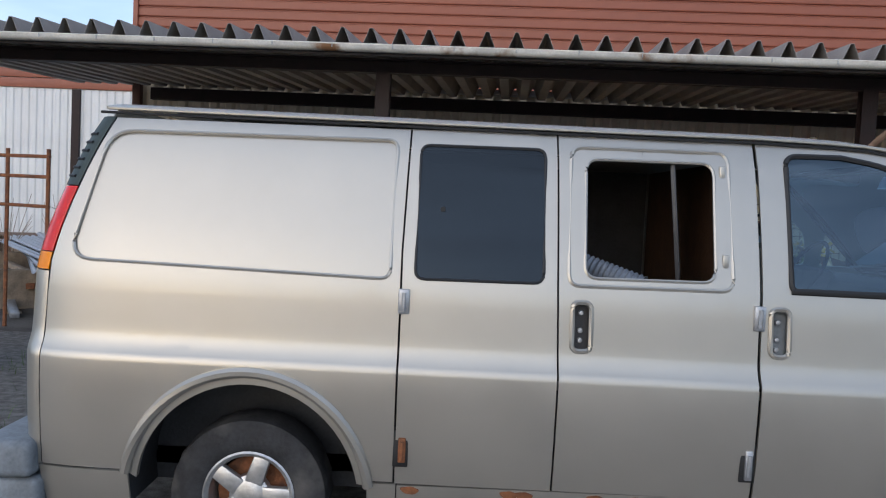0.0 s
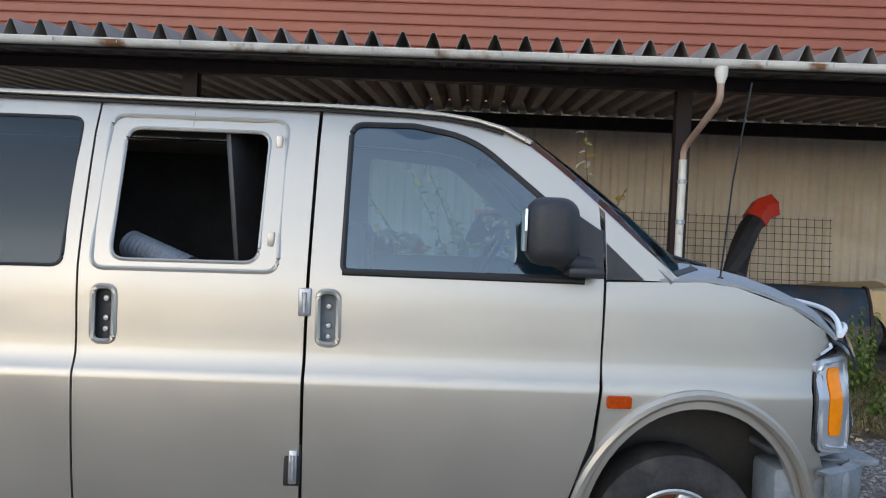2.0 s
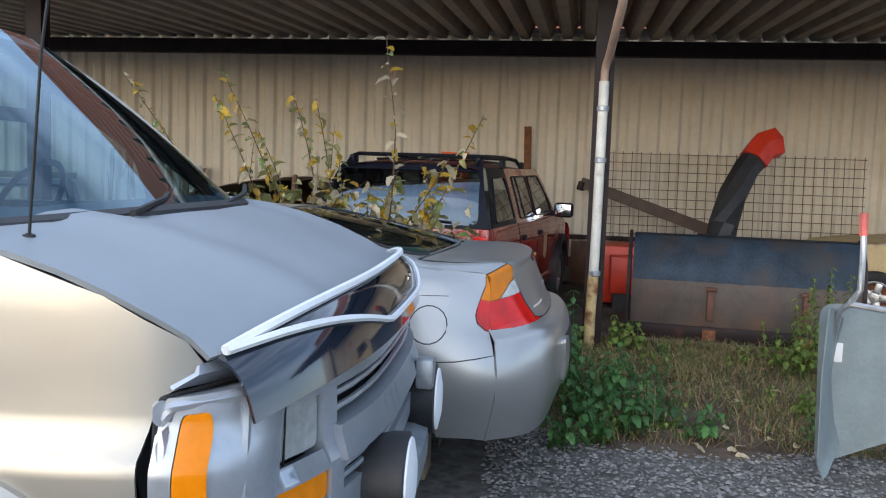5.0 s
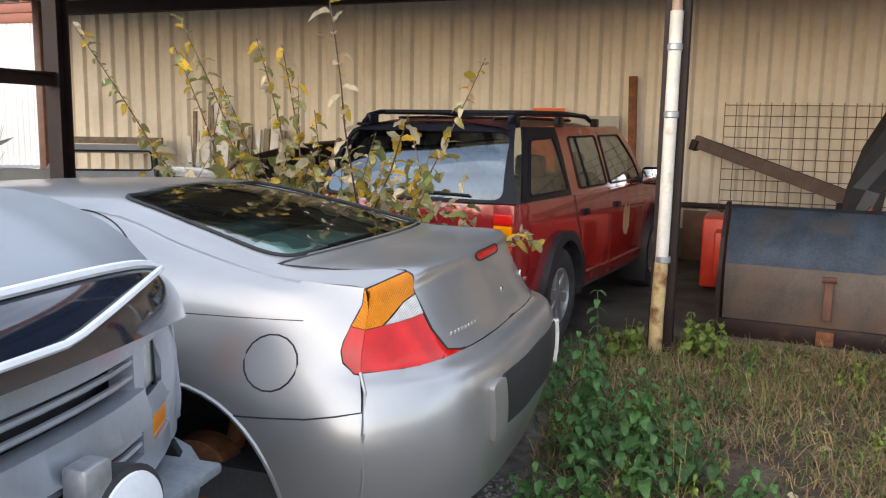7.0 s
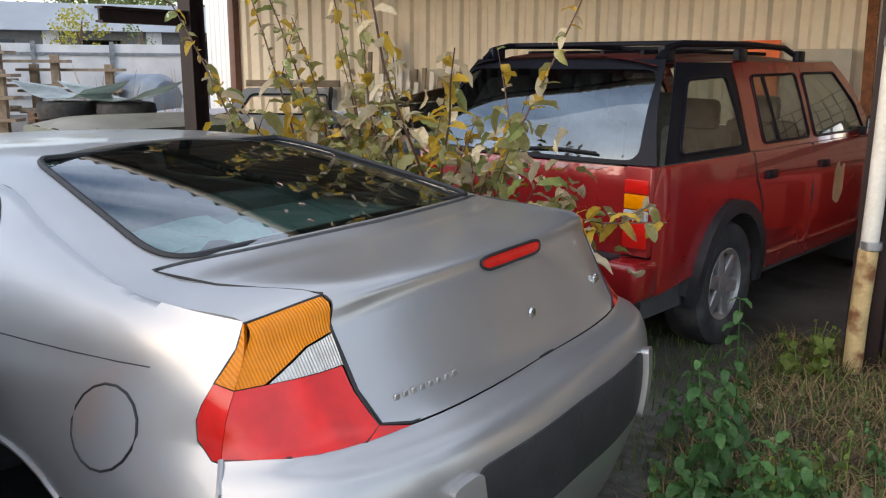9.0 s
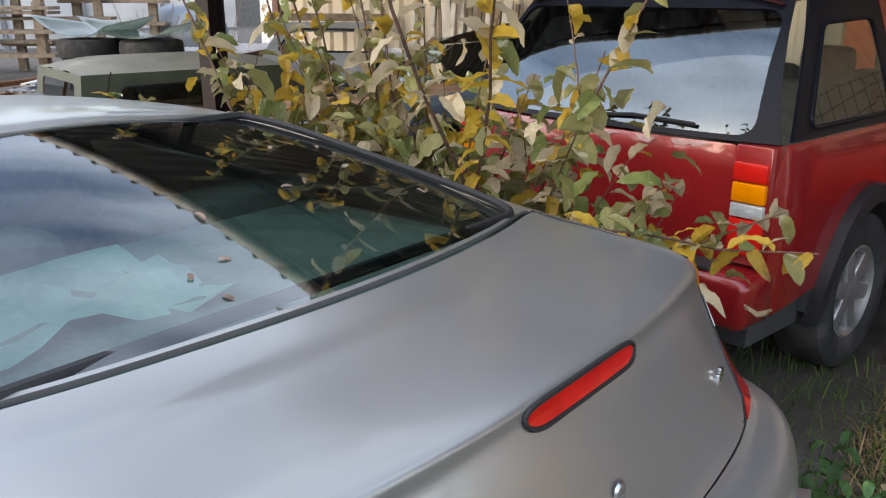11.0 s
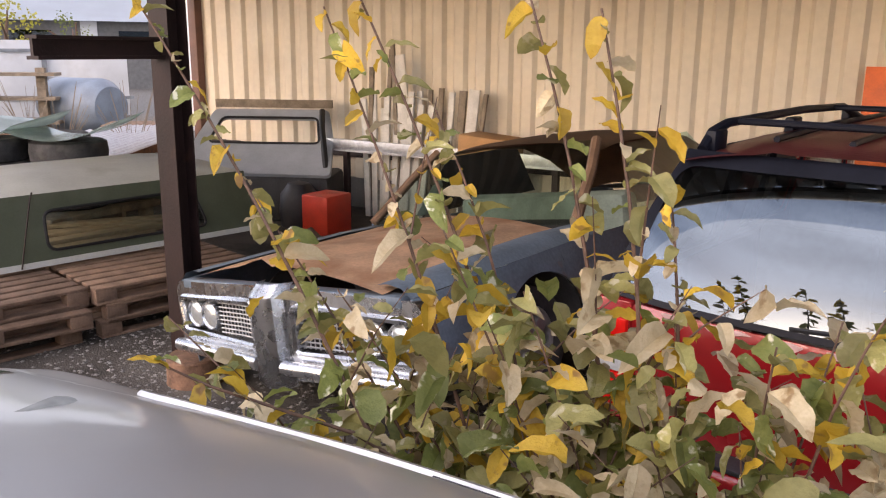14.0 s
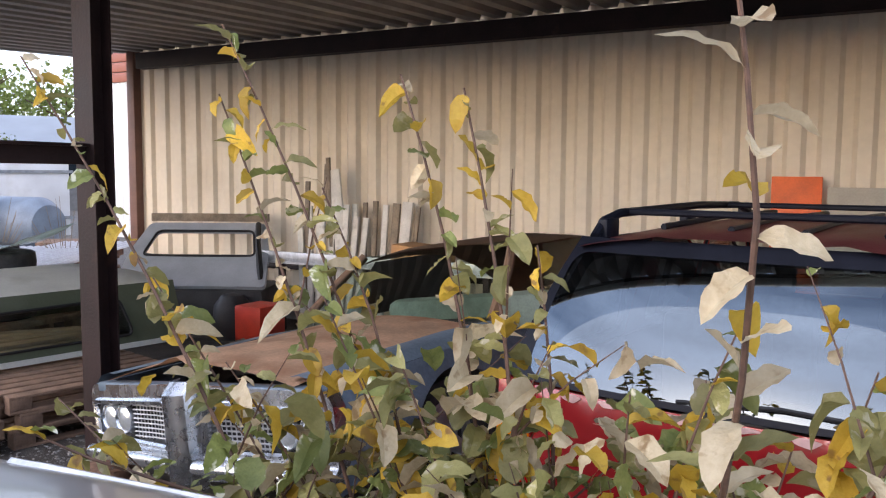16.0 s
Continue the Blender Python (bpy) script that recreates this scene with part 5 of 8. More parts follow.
for s in (-1, 1):
    wheel(saloon, -4.0, s * 0.80, 0.32, r=0.32, w=0.21, rim_r=0.2, side=s)
block = empty("wood_block", S @ pose(-0.75, -0.5, 0), "rough timber block propping the saloon", "block")
part("timber", box(-0.12, 0.12, -0.1, 0.1, 0, 0.3, 0.01), mat("grey_timber", (0.16, 0.12, 0.085), 0.85, var=0.35, scale=9, bump=0.4), block)

# ---- the red estate off-roader ----
M["red_paint"] = mat("dark_red_paint", (0.30, 0.012, 0.014), 0.25, 0.1, var=0.12, scale=3, fine=700, bump=0.01, coat=1.0, stain=(0.24, 0.02, 0.018), stain_at=(0.5, 0.8))
M["suv_black"] = mat("black_trim", (0.007, 0.008, 0.013), 0.4, var=0.2, bump=0.02, spec=0.15)
M["suv_side_glass"] = glass_mat("smoky_side_glass", (0.42, 0.46, 0.45), 1.6)
R = pose(2.845, 8.40, 0, 0, 0, -12.2) @ Matrix.Diagonal((1.045, 0.95, 1, 1))
suv = empty("off_roader", R, "dark red four-door off-roader with a black roof rack", "car")
suv_w = ease([0.3, 0.45, 0.62, 0.85, 1.04, 1.07, 1.3, 1.52, 1.58], [0.73, 0.755, 0.765, 0.765, 0.75, 0.74, 0.68, 0.615, 0.59])


def suv_side(y, z, s=1):
    w = suv_w(z)
    if y < 0.25:
        w -= 0.9 * (0.25 - y) ** 2
    if y > 3.9:
        w -= 0.35 * (y - 3.9) ** 2
    return (s * w, y, z)


def suv_rear(x, z):
    y = 0.02 + (0.0 if z < 1.05 else 0.36 * (z - 1.05) + 0.62 * (z - 1.05) ** 2) + 0.09 * abs(x / 0.74) ** 3
    return (x, y, z)


AR, AF = (0.93, 0.37), (3.66, 0.37)
for s in (1, -1):
    f = lambda y, z, s=s: suv_side(y, z, s)
    out = (s, 0, 0)
    lower = [(0.12, 0.42), (0.1, 0.62), (0.09, 1.06), (3.25, 1.06), (3.3, 1.05), (3.9, 1.02), (4.45, 0.95), (4.52, 0.9), (4.52, 0.45)] + arch(AF, 0.42, 0.36, 0.45) + [(3.1, 0.36)] + arch(AR, 0.42, 0.36, 0.45)
    part("body_side", panel(lower, f, out, cuts=(0.62, 0.85, 1.04)), M["red_paint"], suv)
    upper = [(0.2, 1.065), (0.5, 1.545), (2.75, 1.56), (3.0, 1.40), (3.33, 1.065)]
    q1 = rounded([(0.34, 1.10), (0.56, 1.46), (1.02, 1.475), (1.10, 1.10)], 0.05)
    q2 = rounded([(1.36, 1.10), (1.34, 1.475), (2.0, 1.485), (2.06, 1.10)], 0.04)
    q3 = rounded([(2.16, 1.10), (2.11, 1.485), (2.68, 1.49), (2.98, 1.28), (3.10, 1.10)], 0.04)
    part("upper_side", panel([(1.16, 1.065), (1.14, 1.548), (2.75, 1.56), (3.0, 1.40), (3.33, 1.065)], f, out, [q2, q3], cuts=()), M["red_paint"], suv)
    part("rear_pillar", panel([(0.2, 1.065), (0.5, 1.545), (1.135, 1.548), (1.155, 1.065)], f, out, [q1], cuts=()), M["suv_black"], suv)
    for q in (q1, q2, q3):
        part("side_glass", panel(q, lambda y, z, f=f, s=s: tuple(Vector(f(y, z)) + Vector((s * 0.002, 0, 0))), out, thick=0), M["suv_side_glass"], suv).visible_shadow = False
        part("glass_frame", strip(q, f, out, 0.009, 0.002), M["suv_black"], suv)
    part("quarter_vent_bar", tube([f(1.58, 1.1), f(1.5, 1.478)], 0.012, 6), M["suv_black"], suv)
    for line in ([(1.2, 1.06), (1.24, 0.9), (1.34, 0.75), (1.36, 0.42)], [(2.1, 1.06), (2.12, 0.75), (2.12, 0.42)], [(3.2, 1.06), (3.22, 0.75), (3.1, 0.42)]):
        part("door_gap", tube([Vector(f(*q)) + Vector((s * 0.002, 0, 0)) for q in line], 0.005, 6), M["seal"], suv)
    for y in (1.42, 2.28):
        part("door_handle", box(-0.012, 0.012, -0.07, 0.07, -0.025, 0.025, 0.008), M["suv_black"], suv).location = Vector(f(y, 0.92)) + Vector((s * 0.006, 0, 0))
    for c in (AR, AF):
        pts = [(c[0] + 0.43 * math.cos(radians(a)), max(0.3, c[1] + 0.455 * math.sin(radians(a)))) for a in range(-8, 189, 7)]
        inner = [(c[0] + 0.36 * math.cos(radians(a)), max(0.3, c[1] + 0.385 * math.sin(radians(a)))) for a in range(188, -9, -7)]
        part("wheel_flare", panel(pts + inner, lambda y, z, s=s: (suv_side(y, z, s)[0] + s * 0.045, y, z), out, thick=0.05, step=0.3), M["black_plastic"], suv, "grey-black plastic wheel flare")
        part("wheel_liner", grid_mesh([[(s * x, c[0] + 0.43 * math.cos(radians(a)), c[1] + 0.45 * math.sin(radians(a))) for a in range(-10, 191, 12)] for x in (0.45, 0.75)]), M["interior"], suv)
    part("mudflap", box(-0.13, 0.13, -0.01, 0.01, 0.12, 0.42, 0.004), M["seal"], suv).location = (s * 0.67, AF[0] - 0.42, 0)
    part("sill", panel([(1.3, 0.36), (1.3, 0.45), (3.2, 0.45), (3.2, 0.36)], lambda y, z, s=s: (suv_side(y, z, s)[0] + s * 0.02, y, z), out, thick=0.04), M["red_paint"], suv)
    # tail lamps
    lamp = new("tail_lamp")
    lamp.parent = suv
    lamp["label"] = "stacked red, amber and white tail lamp"
    for z0, z1, mt in ((0.71, 0.80, "red_lens"), (0.805, 0.855, "clear_lens"), (0.86, 0.93, "amber"), (0.935, 1.0, "red_lens")):
        part("lens", join(box(-0.06, 0.06, -0.018, 0.1, z0 - 0.04 * (z0 < 0.75), z1, 0.006)), M[mt], lamp).location = (s * 0.675, 0.055, 0)
    part("lamp_edge", box(-0.065, 0.065, -0.005, 0.1, 0.63, 1.06, 0.005), M["red_paint"], lamp).location = (s * 0.675, 0.062, 0)
    # rack rails
    rail = tube([(s * 0.55, 0.42, 1.56), (s * 0.55, 0.5, 1.615), (s * 0.55, 0.65, 1.64), (s * 0.53, 1.5, 1.652), (s * 0.52, 2.1, 1.64), (s * 0.51, 2.42, 1.57)], 0.018, 8)
    part("rack_rail", rail, M["suv_black"], suv)
    for y in (0.52, 1.4, 2.3):
        part("rack_foot", box(-0.02, 0.02, -0.06, 0.06, -0.05, 0.03, 0.01), M["suv_black"], suv).location = (s * 0.54, y, 1.595)
    mir = part("door_mirror", box(-0.1, 0.1, -0.05, 0.06, -0.08, 0.08, 0.035, seg=3), M["suv_black"], suv)
    mir.location = (s * 0.88, 3.0, 1.13)
    part("mirror_glass", box(-0.08, 0.08, -0.056, -0.051, -0.06, 0.06, 0.002), bpy.data.materials["mirror"], mir)
    part("mirror_arm", box(-0.08, 0.08, -0.03, 0.03, -0.03, 0.03, 0.01), M["suv_black"], mir).location = (-s * 0.13, 0.03, -0.04)
    for c in (AR, AF):
        wheel(suv, s * 0.66, c[0], 0.35, r=0.35, w=0.22, rim_r=0.2, side=1, spokes=6).rotation_euler = (0, 0, radians(-90 if s > 0 else 90))
for y in (0.7, 1.9):
    part("rack_bar", tube([(-0.53, y, 1.645), (0.53, y, 1.645)], 0.014, 8), M["suv_black"], suv)
gate_glass = rounded([(-0.65, 1.085), (-0.59, 1.51), (0.59, 1.51), (0.65, 1.085)], 0.07)
part("tailgate_frame", panel([(-0.735, 1.065), (-0.595, 1.56), (0.595, 1.56), (0.735, 1.065)], suv_rear, (0, -1, 0), [gate_glass], cuts=()), M["suv_black"], suv)
g = part("rear_window", panel(gate_glass, suv_rear, (0, -1, 0), thick=0, cuts=()), glass_mat("smoked_glass", (0.14, 0.16, 0.18), 2.2, 0.0, (0.72, 0.87, 1.0)), suv, "dark rear glass that mirrors the sky")
g.visible_shadow = False
part("tailgate", panel(rounded([(-0.615, 0.62), (-0.615, 1.055), (0.615, 1.055), (0.615, 0.62)], 0.03), suv_rear, (0, -1, 0), cuts=()), M["red_paint"], suv, "red tailgate with peeling lacquer")
part("gate_wiper", tube([suv_rear(-0.1, 1.09), Vector(suv_rear(0.2, 1.12)) + Vector((0, -0.02, 0)), Vector(suv_rear(0.45, 1.11)) + Vector((0, -0.02, 0))], 0.008, 6), M["seal"], suv)
part("gate_lock", lathe([(0, -0.01), (0.02, -0.008), (0.024, 0)], "y", 16), M["chrome"], suv).location = suv_rear(0.0, 0.94)
for i in range(9):
    x = -0.5 + i * 0.12 + 0.03 * math.sin(i * 2.1)
    part("peeled_patch", panel(rounded([(x, 1.05), (x + 0.05, 1.052), (x + 0.09, 1.045), (x + 0.06, 1.022 + 0.01 * (i % 3)), (x + 0.02, 1.03)], 0.008), lambda a, b: tuple(Vector(suv_rear(a, b)) + Vector((0, -0.003, 0))), (0, -1, 0), thick=0.003, step=0.03, cuts=()), mat("pink_primer", (0.55, 0.33, 0.3), 0.7), suv)
rear_b = box(-0.77, 0.77, -0.1, 0.14, 0.42, 0.62, 0.04, seg=3)
part("rear_bumper", rear_b, M["red_paint"], suv)
part("bumper_pad", box(-0.62, 0.62, -0.08, 0.03, 0.618, 0.635, 0.004), M["black_plastic"], suv)
bm = grid_mesh([[(x * (1 - 0.03 * abs(y - 1.6)), y, z - 0.05 * abs(x / 0.6) ** 3 + 0.008 * (abs(abs(x) - 0.3) < 0.03)) for x in [k * 0.06 - 0.6 for k in range(21)]] for y, z in ((0.34, 1.575), (0.5, 1.59), (1.2, 1.605), (2.0, 1.60), (2.6, 1.585), (2.78, 1.56))])
bmesh.ops.solidify(bm, geom=bm.faces[:], thickness=-0.015)
part("roof", bm, mat("faded_red_roof", (0.15, 0.03, 0.03), 0.4, var=0.2, scale=4, coat=0.3), suv)
for x in (-0.36, -0.12, 0.12, 0.36):
    part("roof_rib", tube([(x, 0.6, 1.597), (x, 1.3, 1.611), (x, 2.2, 1.605)], 0.012, 6), M["suv_black"], suv)
part("windscreen", grid_mesh([[(x * (0.78 - 0.13 * t) / 0.78, 3.36 - 0.6 * t - 0.06 * abs(x) ** 2, 1.06 + 0.51 * t) for x in [k * 0.072 - 0.72 for k in range(21)]] for t in (0, 0.25, 0.5, 0.75, 1)]), M["glass_clear"], suv).visible_shadow = False
bm = grid_mesh([[(x, y, z - 0.06 * abs(x / 0.74) ** 3) for x in [k * 0.074 - 0.74 for k in range(21)]] for y, z in ((3.28, 1.06), (3.6, 1.055), (4.0, 1.03), (4.4, 0.97), (4.54, 0.9), (4.58, 0.7), (4.58, 0.42))])
part("bonnet", bm, M["red_paint"], suv)
part("floor", box(-0.7, 0.7, 0.1, 4.4, 0.3, 0.46), M["interior"], suv)
part("dashboard", box(-0.65, 0.65, 2.9, 3.25, 0.85, 1.06, 0.04), M["interior"], suv)
for y in (1.25, 2.15):
    for x in (-0.37, 0.37):
        part("seat", join(box(x - 0.23, x + 0.23, y, y + 0.13, 0.6, 1.18, 0.05), box(x - 0.12, x + 0.12, y + 0.01, y + 0.1, 1.16, 1.34, 0.04)), M["seat"], suv)
part("door_sticker", panel(rounded([(2.5, 0.66), (2.5, 0.86), (2.56, 0.92), (2.6, 0.86), (2.68, 0.9), (2.68, 0.7), (2.6, 0.62)], 0.03), lambda y, z: (suv_side(y, z)[0] + 0.003, y, z), (1, 0, 0), thick=0.002), mat("faded_sticker", (0.5, 0.3, 0.16), 0.6), suv, "faded tan flower-shaped sticker")


# ---- the rusty old coupe with the split chrome grille ----
P = pose(0.529, 8.882, 0.139, 0, -8.6, -15) @ Matrix.Scale(1.03, 4)
M["tan_rust"] = mat("bare_rusty_bonnet", (0.6, 0.39, 0.25), 0.75, var=0.25, scale=5, bump=0.2, stain=(0.38, 0.18, 0.09), stain_at=(0.5, 0.75))
M["old_blue"] = mat("dull_blue_grey_paint", (0.12, 0.16, 0.2), 0.55, 0.2, var=0.3, scale=5, stain=(0.2, 0.1, 0.05), stain_at=(0.62, 0.72))
M["old_brown"] = mat("faded_brown_roof", (0.17, 0.10, 0.06), 0.6, var=0.3, scale=4)
coupe = empty("old_coupe", P, "old American coupe with a chrome split grille and a rusty bonnet", "car")
cw = ease([0.1, 0.3, 0.45, 0.6, 0.66], [0.86, 0.92, 0.94, 0.92, 0.89])
for s in (-1, 1):
    f = lambda y, z, s=s: (s * (cw(z) - (0.25 * (0.25 - y) ** 2 if y < 0.25 else 0)), y, z)
    out = (s, 0, 0)
    part("body_side", panel([(0.02, 0.16), (0.0, 0.62), (1.2, 0.68), (2.6, 0.69), (4.3, 0.66), (4.6, 0.5), (4.5, 0.16)] + arch((3.5, 0.2), 0.36, 0.16, 0.38)[::1] + arch((0.8, 0.2), 0.36, 0.16, 0.38), f, out, step=0.2, cuts=()), M["old_blue"], coupe, "dull blue-grey flank")
    part("fender_top", grid_mesh([[(s * x, y, z) for x, z in ((cw(0.66), 0.62 + 0.05 * min(1, y)), (0.84, 0.66 + 0.05 * min(1, y)), (0.76, 0.675 + 0.05 * min(1, y)), (0.7, 0.67 + 0.05 * min(1, y)))] for y in (0.0, 0.2, 0.5, 1.0, 1.4)]), M["old_blue"], coupe)
    part("wheel_liner", grid_mesh([[(s * x, 0.8 + 0.37 * math.cos(radians(a)), 0.2 + 0.39 * math.sin(radians(a))) for a in range(0, 181, 15)] for x in (0.6, 0.9)]), M["interior"], coupe)
    # chrome surround, twin lamps and grille of one side
    def fr(u, z, s=s):
        return (s * u, -0.03 + 0.10 * max(0, u - 0.55) ** 1.5 - 0.10 * max(0, 0.35 - u), z)
    opening = rounded([(0.16, 0.33), (0.88, 0.35), (0.90, 0.53), (0.16, 0.55)], 0.03)
    ring = part("chrome_surround", panel(rounded([(0.10, 0.20), (0.90, 0.23), (0.955, 0.32), (0.955, 0.56), (0.92, 0.615), (0.10, 0.63)], 0.03), fr, (0, -1, 0), [opening], thick=0.07, step=0.1, cuts=()), M["chrome"], coupe, "chrome bumper that frames the lamps and grille")
    part("surround_bead", strip(opening, fr, (0, -1, 0), 0.016, 0.004), M["chrome"], ring)
    part("bumper_bead", tube([Vector(fr(u, 0.27)) + Vector((0, -0.035, 0)) for u in (0.1, 0.3, 0.5, 0.7, 0.85, 0.93)], 0.035, 10), M["chrome"], ring)
    part("grille_back", panel([(0.15, 0.32), (0.92, 0.34), (0.92, 0.55), (0.15, 0.56)], lambda u, z: tuple(Vector(fr(u, z)) + Vector((0, 0.075, 0))), (0, -1, 0), cuts=()), M["seal"], coupe)
    for i in range(8):
        z = 0.36 + i * 0.022
        part("grille_bar", tube([Vector(fr(u, z)) + Vector((0, 0.03, 0)) for u in (0.16, 0.35, 0.55)], 0.0045, 5), M["alloy"], coupe)
    for i in range(12):
        u = 0.18 + i * 0.031
        part("grille_bar", tube([Vector(fr(u, z)) + Vector((0, 0.034, 0)) for z in (0.35, 0.53)], 0.0035, 5), M["alloy"], coupe)
    for u in (0.645, 0.80):
        lamp = part("headlamp", lathe([(0.0, -0.022), (0.03, -0.02), (0.055, -0.012), (0.07, 0.0)], "y", 26), M["headlamp"], coupe, "round sealed headlamp")
        lamp.location = Vector(fr(u, 0.44)) + Vector((0, 0.03, 0))
        part("lamp_ring", lathe([(0.068, 0.0), (0.074, -0.012), (0.08, 0.0), (0.08, 0.02)], "y", 26), M["chrome"], lamp)
    # side glass
    part("quarter_glass", panel([(1.75, 0.72), (2.0, 1.10), (2.75, 1.12), (3.1, 0.75)], lambda y, z, s=s: (s * (0.84 - 0.35 * (z - 0.7)), y, z), out, cuts=(), thick=0), M["glass_green"], coupe).visible_shadow = False
    part("roof_pillar", tube([(s * 0.78, 1.32, 0.74), (s * 0.7, 1.62, 0.98), (s * 0.62, 1.82, 1.14)], 0.03, 8), M["old_brown"], coupe)
# pointed nose
nose = [[(x, y, z) for x, y in ((-0.11, -0.04), (-0.09, -0.11), (-0.045, -0.135), (0.045, -0.135), (0.09, -0.11), (0.11, -0.04))] for z in (0.16, 0.2, 0.35, 0.5, 0.6, 0.655)]
nose = [[(x * (0.8 if i == 0 else 1), y + (0.03 if i == 0 else 0.05 if i == 5 else 0), z) for x, y, z in r] for i, r in enumerate(nose)]
bm = grid_mesh(nose)
bmesh.ops.solidify(bm, geom=bm.faces[:], thickness=0.02)
part("grille_nose", bm, M["chrome"], coupe, "pointed chrome centre nose")
bm = grid_mesh([[(x, y, z + 0.09 * (1 - abs(x / 0.75) ** 2) + (0.05 * math.exp(-((x + 0.05) / 0.14) ** 2) * math.exp(-(y / 0.25) ** 2)) - 0.045 * math.exp(-((x - 0.0) / 0.07) ** 2) * math.exp(-(y / 0.12) ** 2)) for x in [k * 0.075 - 0.75 for k in range(21)]] for y, z in ((-0.02, 0.635), (0.1, 0.65), (0.25, 0.66), (0.5, 0.67), (0.9, 0.685), (1.25, 0.70))])
bmesh.ops.solidify(bm, geom=bm.faces[:], thickness=-0.012)
part("bonnet", bm, M["tan_rust"], coupe, "dented bare tan bonnet")
part("front_sill", box(-0.85, 0.85, -0.02, 0.06, 0.58, 0.63, 0.01), M["old_blue"], coupe)
g = part("windscreen", grid_mesh([[(x * (1 - 0.16 * t), 1.30 + 0.5 * t - 0.12 * (1 - abs(x / 0.78) ** 2) * (1 - t), 0.73 + 0.41 * t) for x in [k * 0.078 - 0.78 for k in range(21)]] for t in (0, 0.25, 0.5, 0.75, 1)]), glass_mat("aged_green_glass", (0.62, 0.75, 0.68), 1.9), coupe, "green-tinted windscreen")
g.visible_shadow = False
bm = grid_mesh([[(x, y, z - 0.07 * abs(x / 0.66) ** 3) for x in [k * 0.066 - 0.66 for k in range(21)]] for y, z in ((1.80, 1.15), (1.95, 1.175), (2.4, 1.19), (2.8, 1.16), (3.1, 1.05), (3.6, 0.76))])
bmesh.ops.solidify(bm, geom=bm.faces[:], thickness=-0.03)
part("roof", bm, M["old_brown"], coupe, "faded brown roof")
part("boot_lid", grid_mesh([[(x, y, z - 0.05 * abs(x / 0.85) ** 3) for x in [k * 0.085 - 0.85 for k in range(21)]] for y, z in ((3.5, 0.74), (4.0, 0.72), (4.5, 0.66), (4.58, 0.5))]), M["old_blue"], coupe)
part("cabin_floor", box(-0.8, 0.8, 0.2, 4.4, 0.14, 0.3), M["interior"], coupe)
part("dashboard", box(-0.72, 0.72, 1.3, 1.6, 0.5, 0.72, 0.03), M["interior"], coupe)
part("bench_seat", box(-0.65, 0.65, 2.0, 2.2, 0.3, 0.82, 0.06), mat("pale_green_vinyl", (0.35, 0.42, 0.36), 0.5), coupe)
for s in (-1, 1):
    wheel(coupe, s * 0.76, 0.8, 0.24, r=0.28, w=0.18, rim_r=0.17, side=1).rotation_euler = (0, 0, radians(-90 if s > 0 else 90))
    wheel(coupe, s * 0.76, 3.5, 0.28, r=0.28, w=0.18, rim_r=0.17, side=1).rotation_euler = (0, 0, radians(-90 if s > 0 else 90))
stump = empty("tree_stump", pose(-0.46, 9.22, 0), "sawn log under the corner of the old coupe", "log")
part("log", lathe([(0.0, 0.16), (0.15, 0.16), (0.16, 0.15), (0.165, 0.02), (0.17, 0.0)], "z", 22), mat("reddish_bark", (0.2, 0.11, 0.07), 0.9, var=0.4, scale=12, bump=0.6), stump)

# ---- snow plough box, snow blower chute and the things along the hall wall ----
M["plough"] = mat("scraped_blue_grey_steel", (0.05, 0.075, 0.11), 0.5, 0.3, var=0.5, scale=4, bump=0.2, stain=(0.1, 0.085, 0.075), stain_at=(0.5, 0.7))
M["orange"] = mat("orange_paint", (0.75, 0.13, 0.02), 0.5, var=0.15, scale=6)
M["red_orange"] = mat("red_orange_paint", (0.62, 0.045, 0.02), 0.4, var=0.15, scale=6)
plough = empty("snow_plough", pose(4.95, 9.78, 0, 0, 0, -9.5), "scraped steel snow plough box with rust runs", "plough")
W_ = 2.05
up = grid_mesh([[(x, y, z) for x in (0, 0.5, 1.0, 1.5, W_)] for y, z in ((0.32, 0.98), (0.2, 0.965), (0.08, 0.80), (0.02, 0.62), (0.0, 0.56))])
bmesh.ops.solidify(up, geom=up.faces[:], thickness=0.02)
part("upper_plate", up, M["plough"], plough, "dark blue-grey upper plate")
part("lower_plate", box(0, W_, -0.005, 0.02, 0.14, 0.56, 0.004), mat("rusty_grey_steel", (0.09, 0.07, 0.06), 0.6, 0.2, var=0.3, scale=4, stain=(0.15, 0.085, 0.055), stain_at=(0.5, 0.75)), plough)
part("cutting_edge", box(-0.02, W_ + 0.02, -0.03, 0.01, 0.0, 0.14, 0.006), M["brown"], plough)
for x in (-0.02, W_ - 0.01):
    part("end_plate", panel([(-0.03, 0.0), (0.45, 0.0), (0.4, 0.95), (0.3, 1.0), (0.18, 0.98), (0.04, 0.75), (-0.03, 0.5)], lambda y, z, x=x: (x, y, z), (1, 0, 0), thick=0.03, cuts=()), M["brown"], plough)
for x in (0.72, 1.55):
    part("hinge_lug", join(box(x - 0.03, x + 0.03, -0.05, -0.006, 0.2, 0.52, 0.008), tube([(x - 0.05, -0.045, 0.5), (x + 0.05, -0.045, 0.5)], 0.02, 8)), mat("dark_rust", (0.13, 0.06, 0.04), 0.8, var=0.3), plough)
    part("shoe", box(x - 0.06, x + 0.06, -0.07, -0.03, 0.02, 0.12, 0.008), M["rust"], plough)
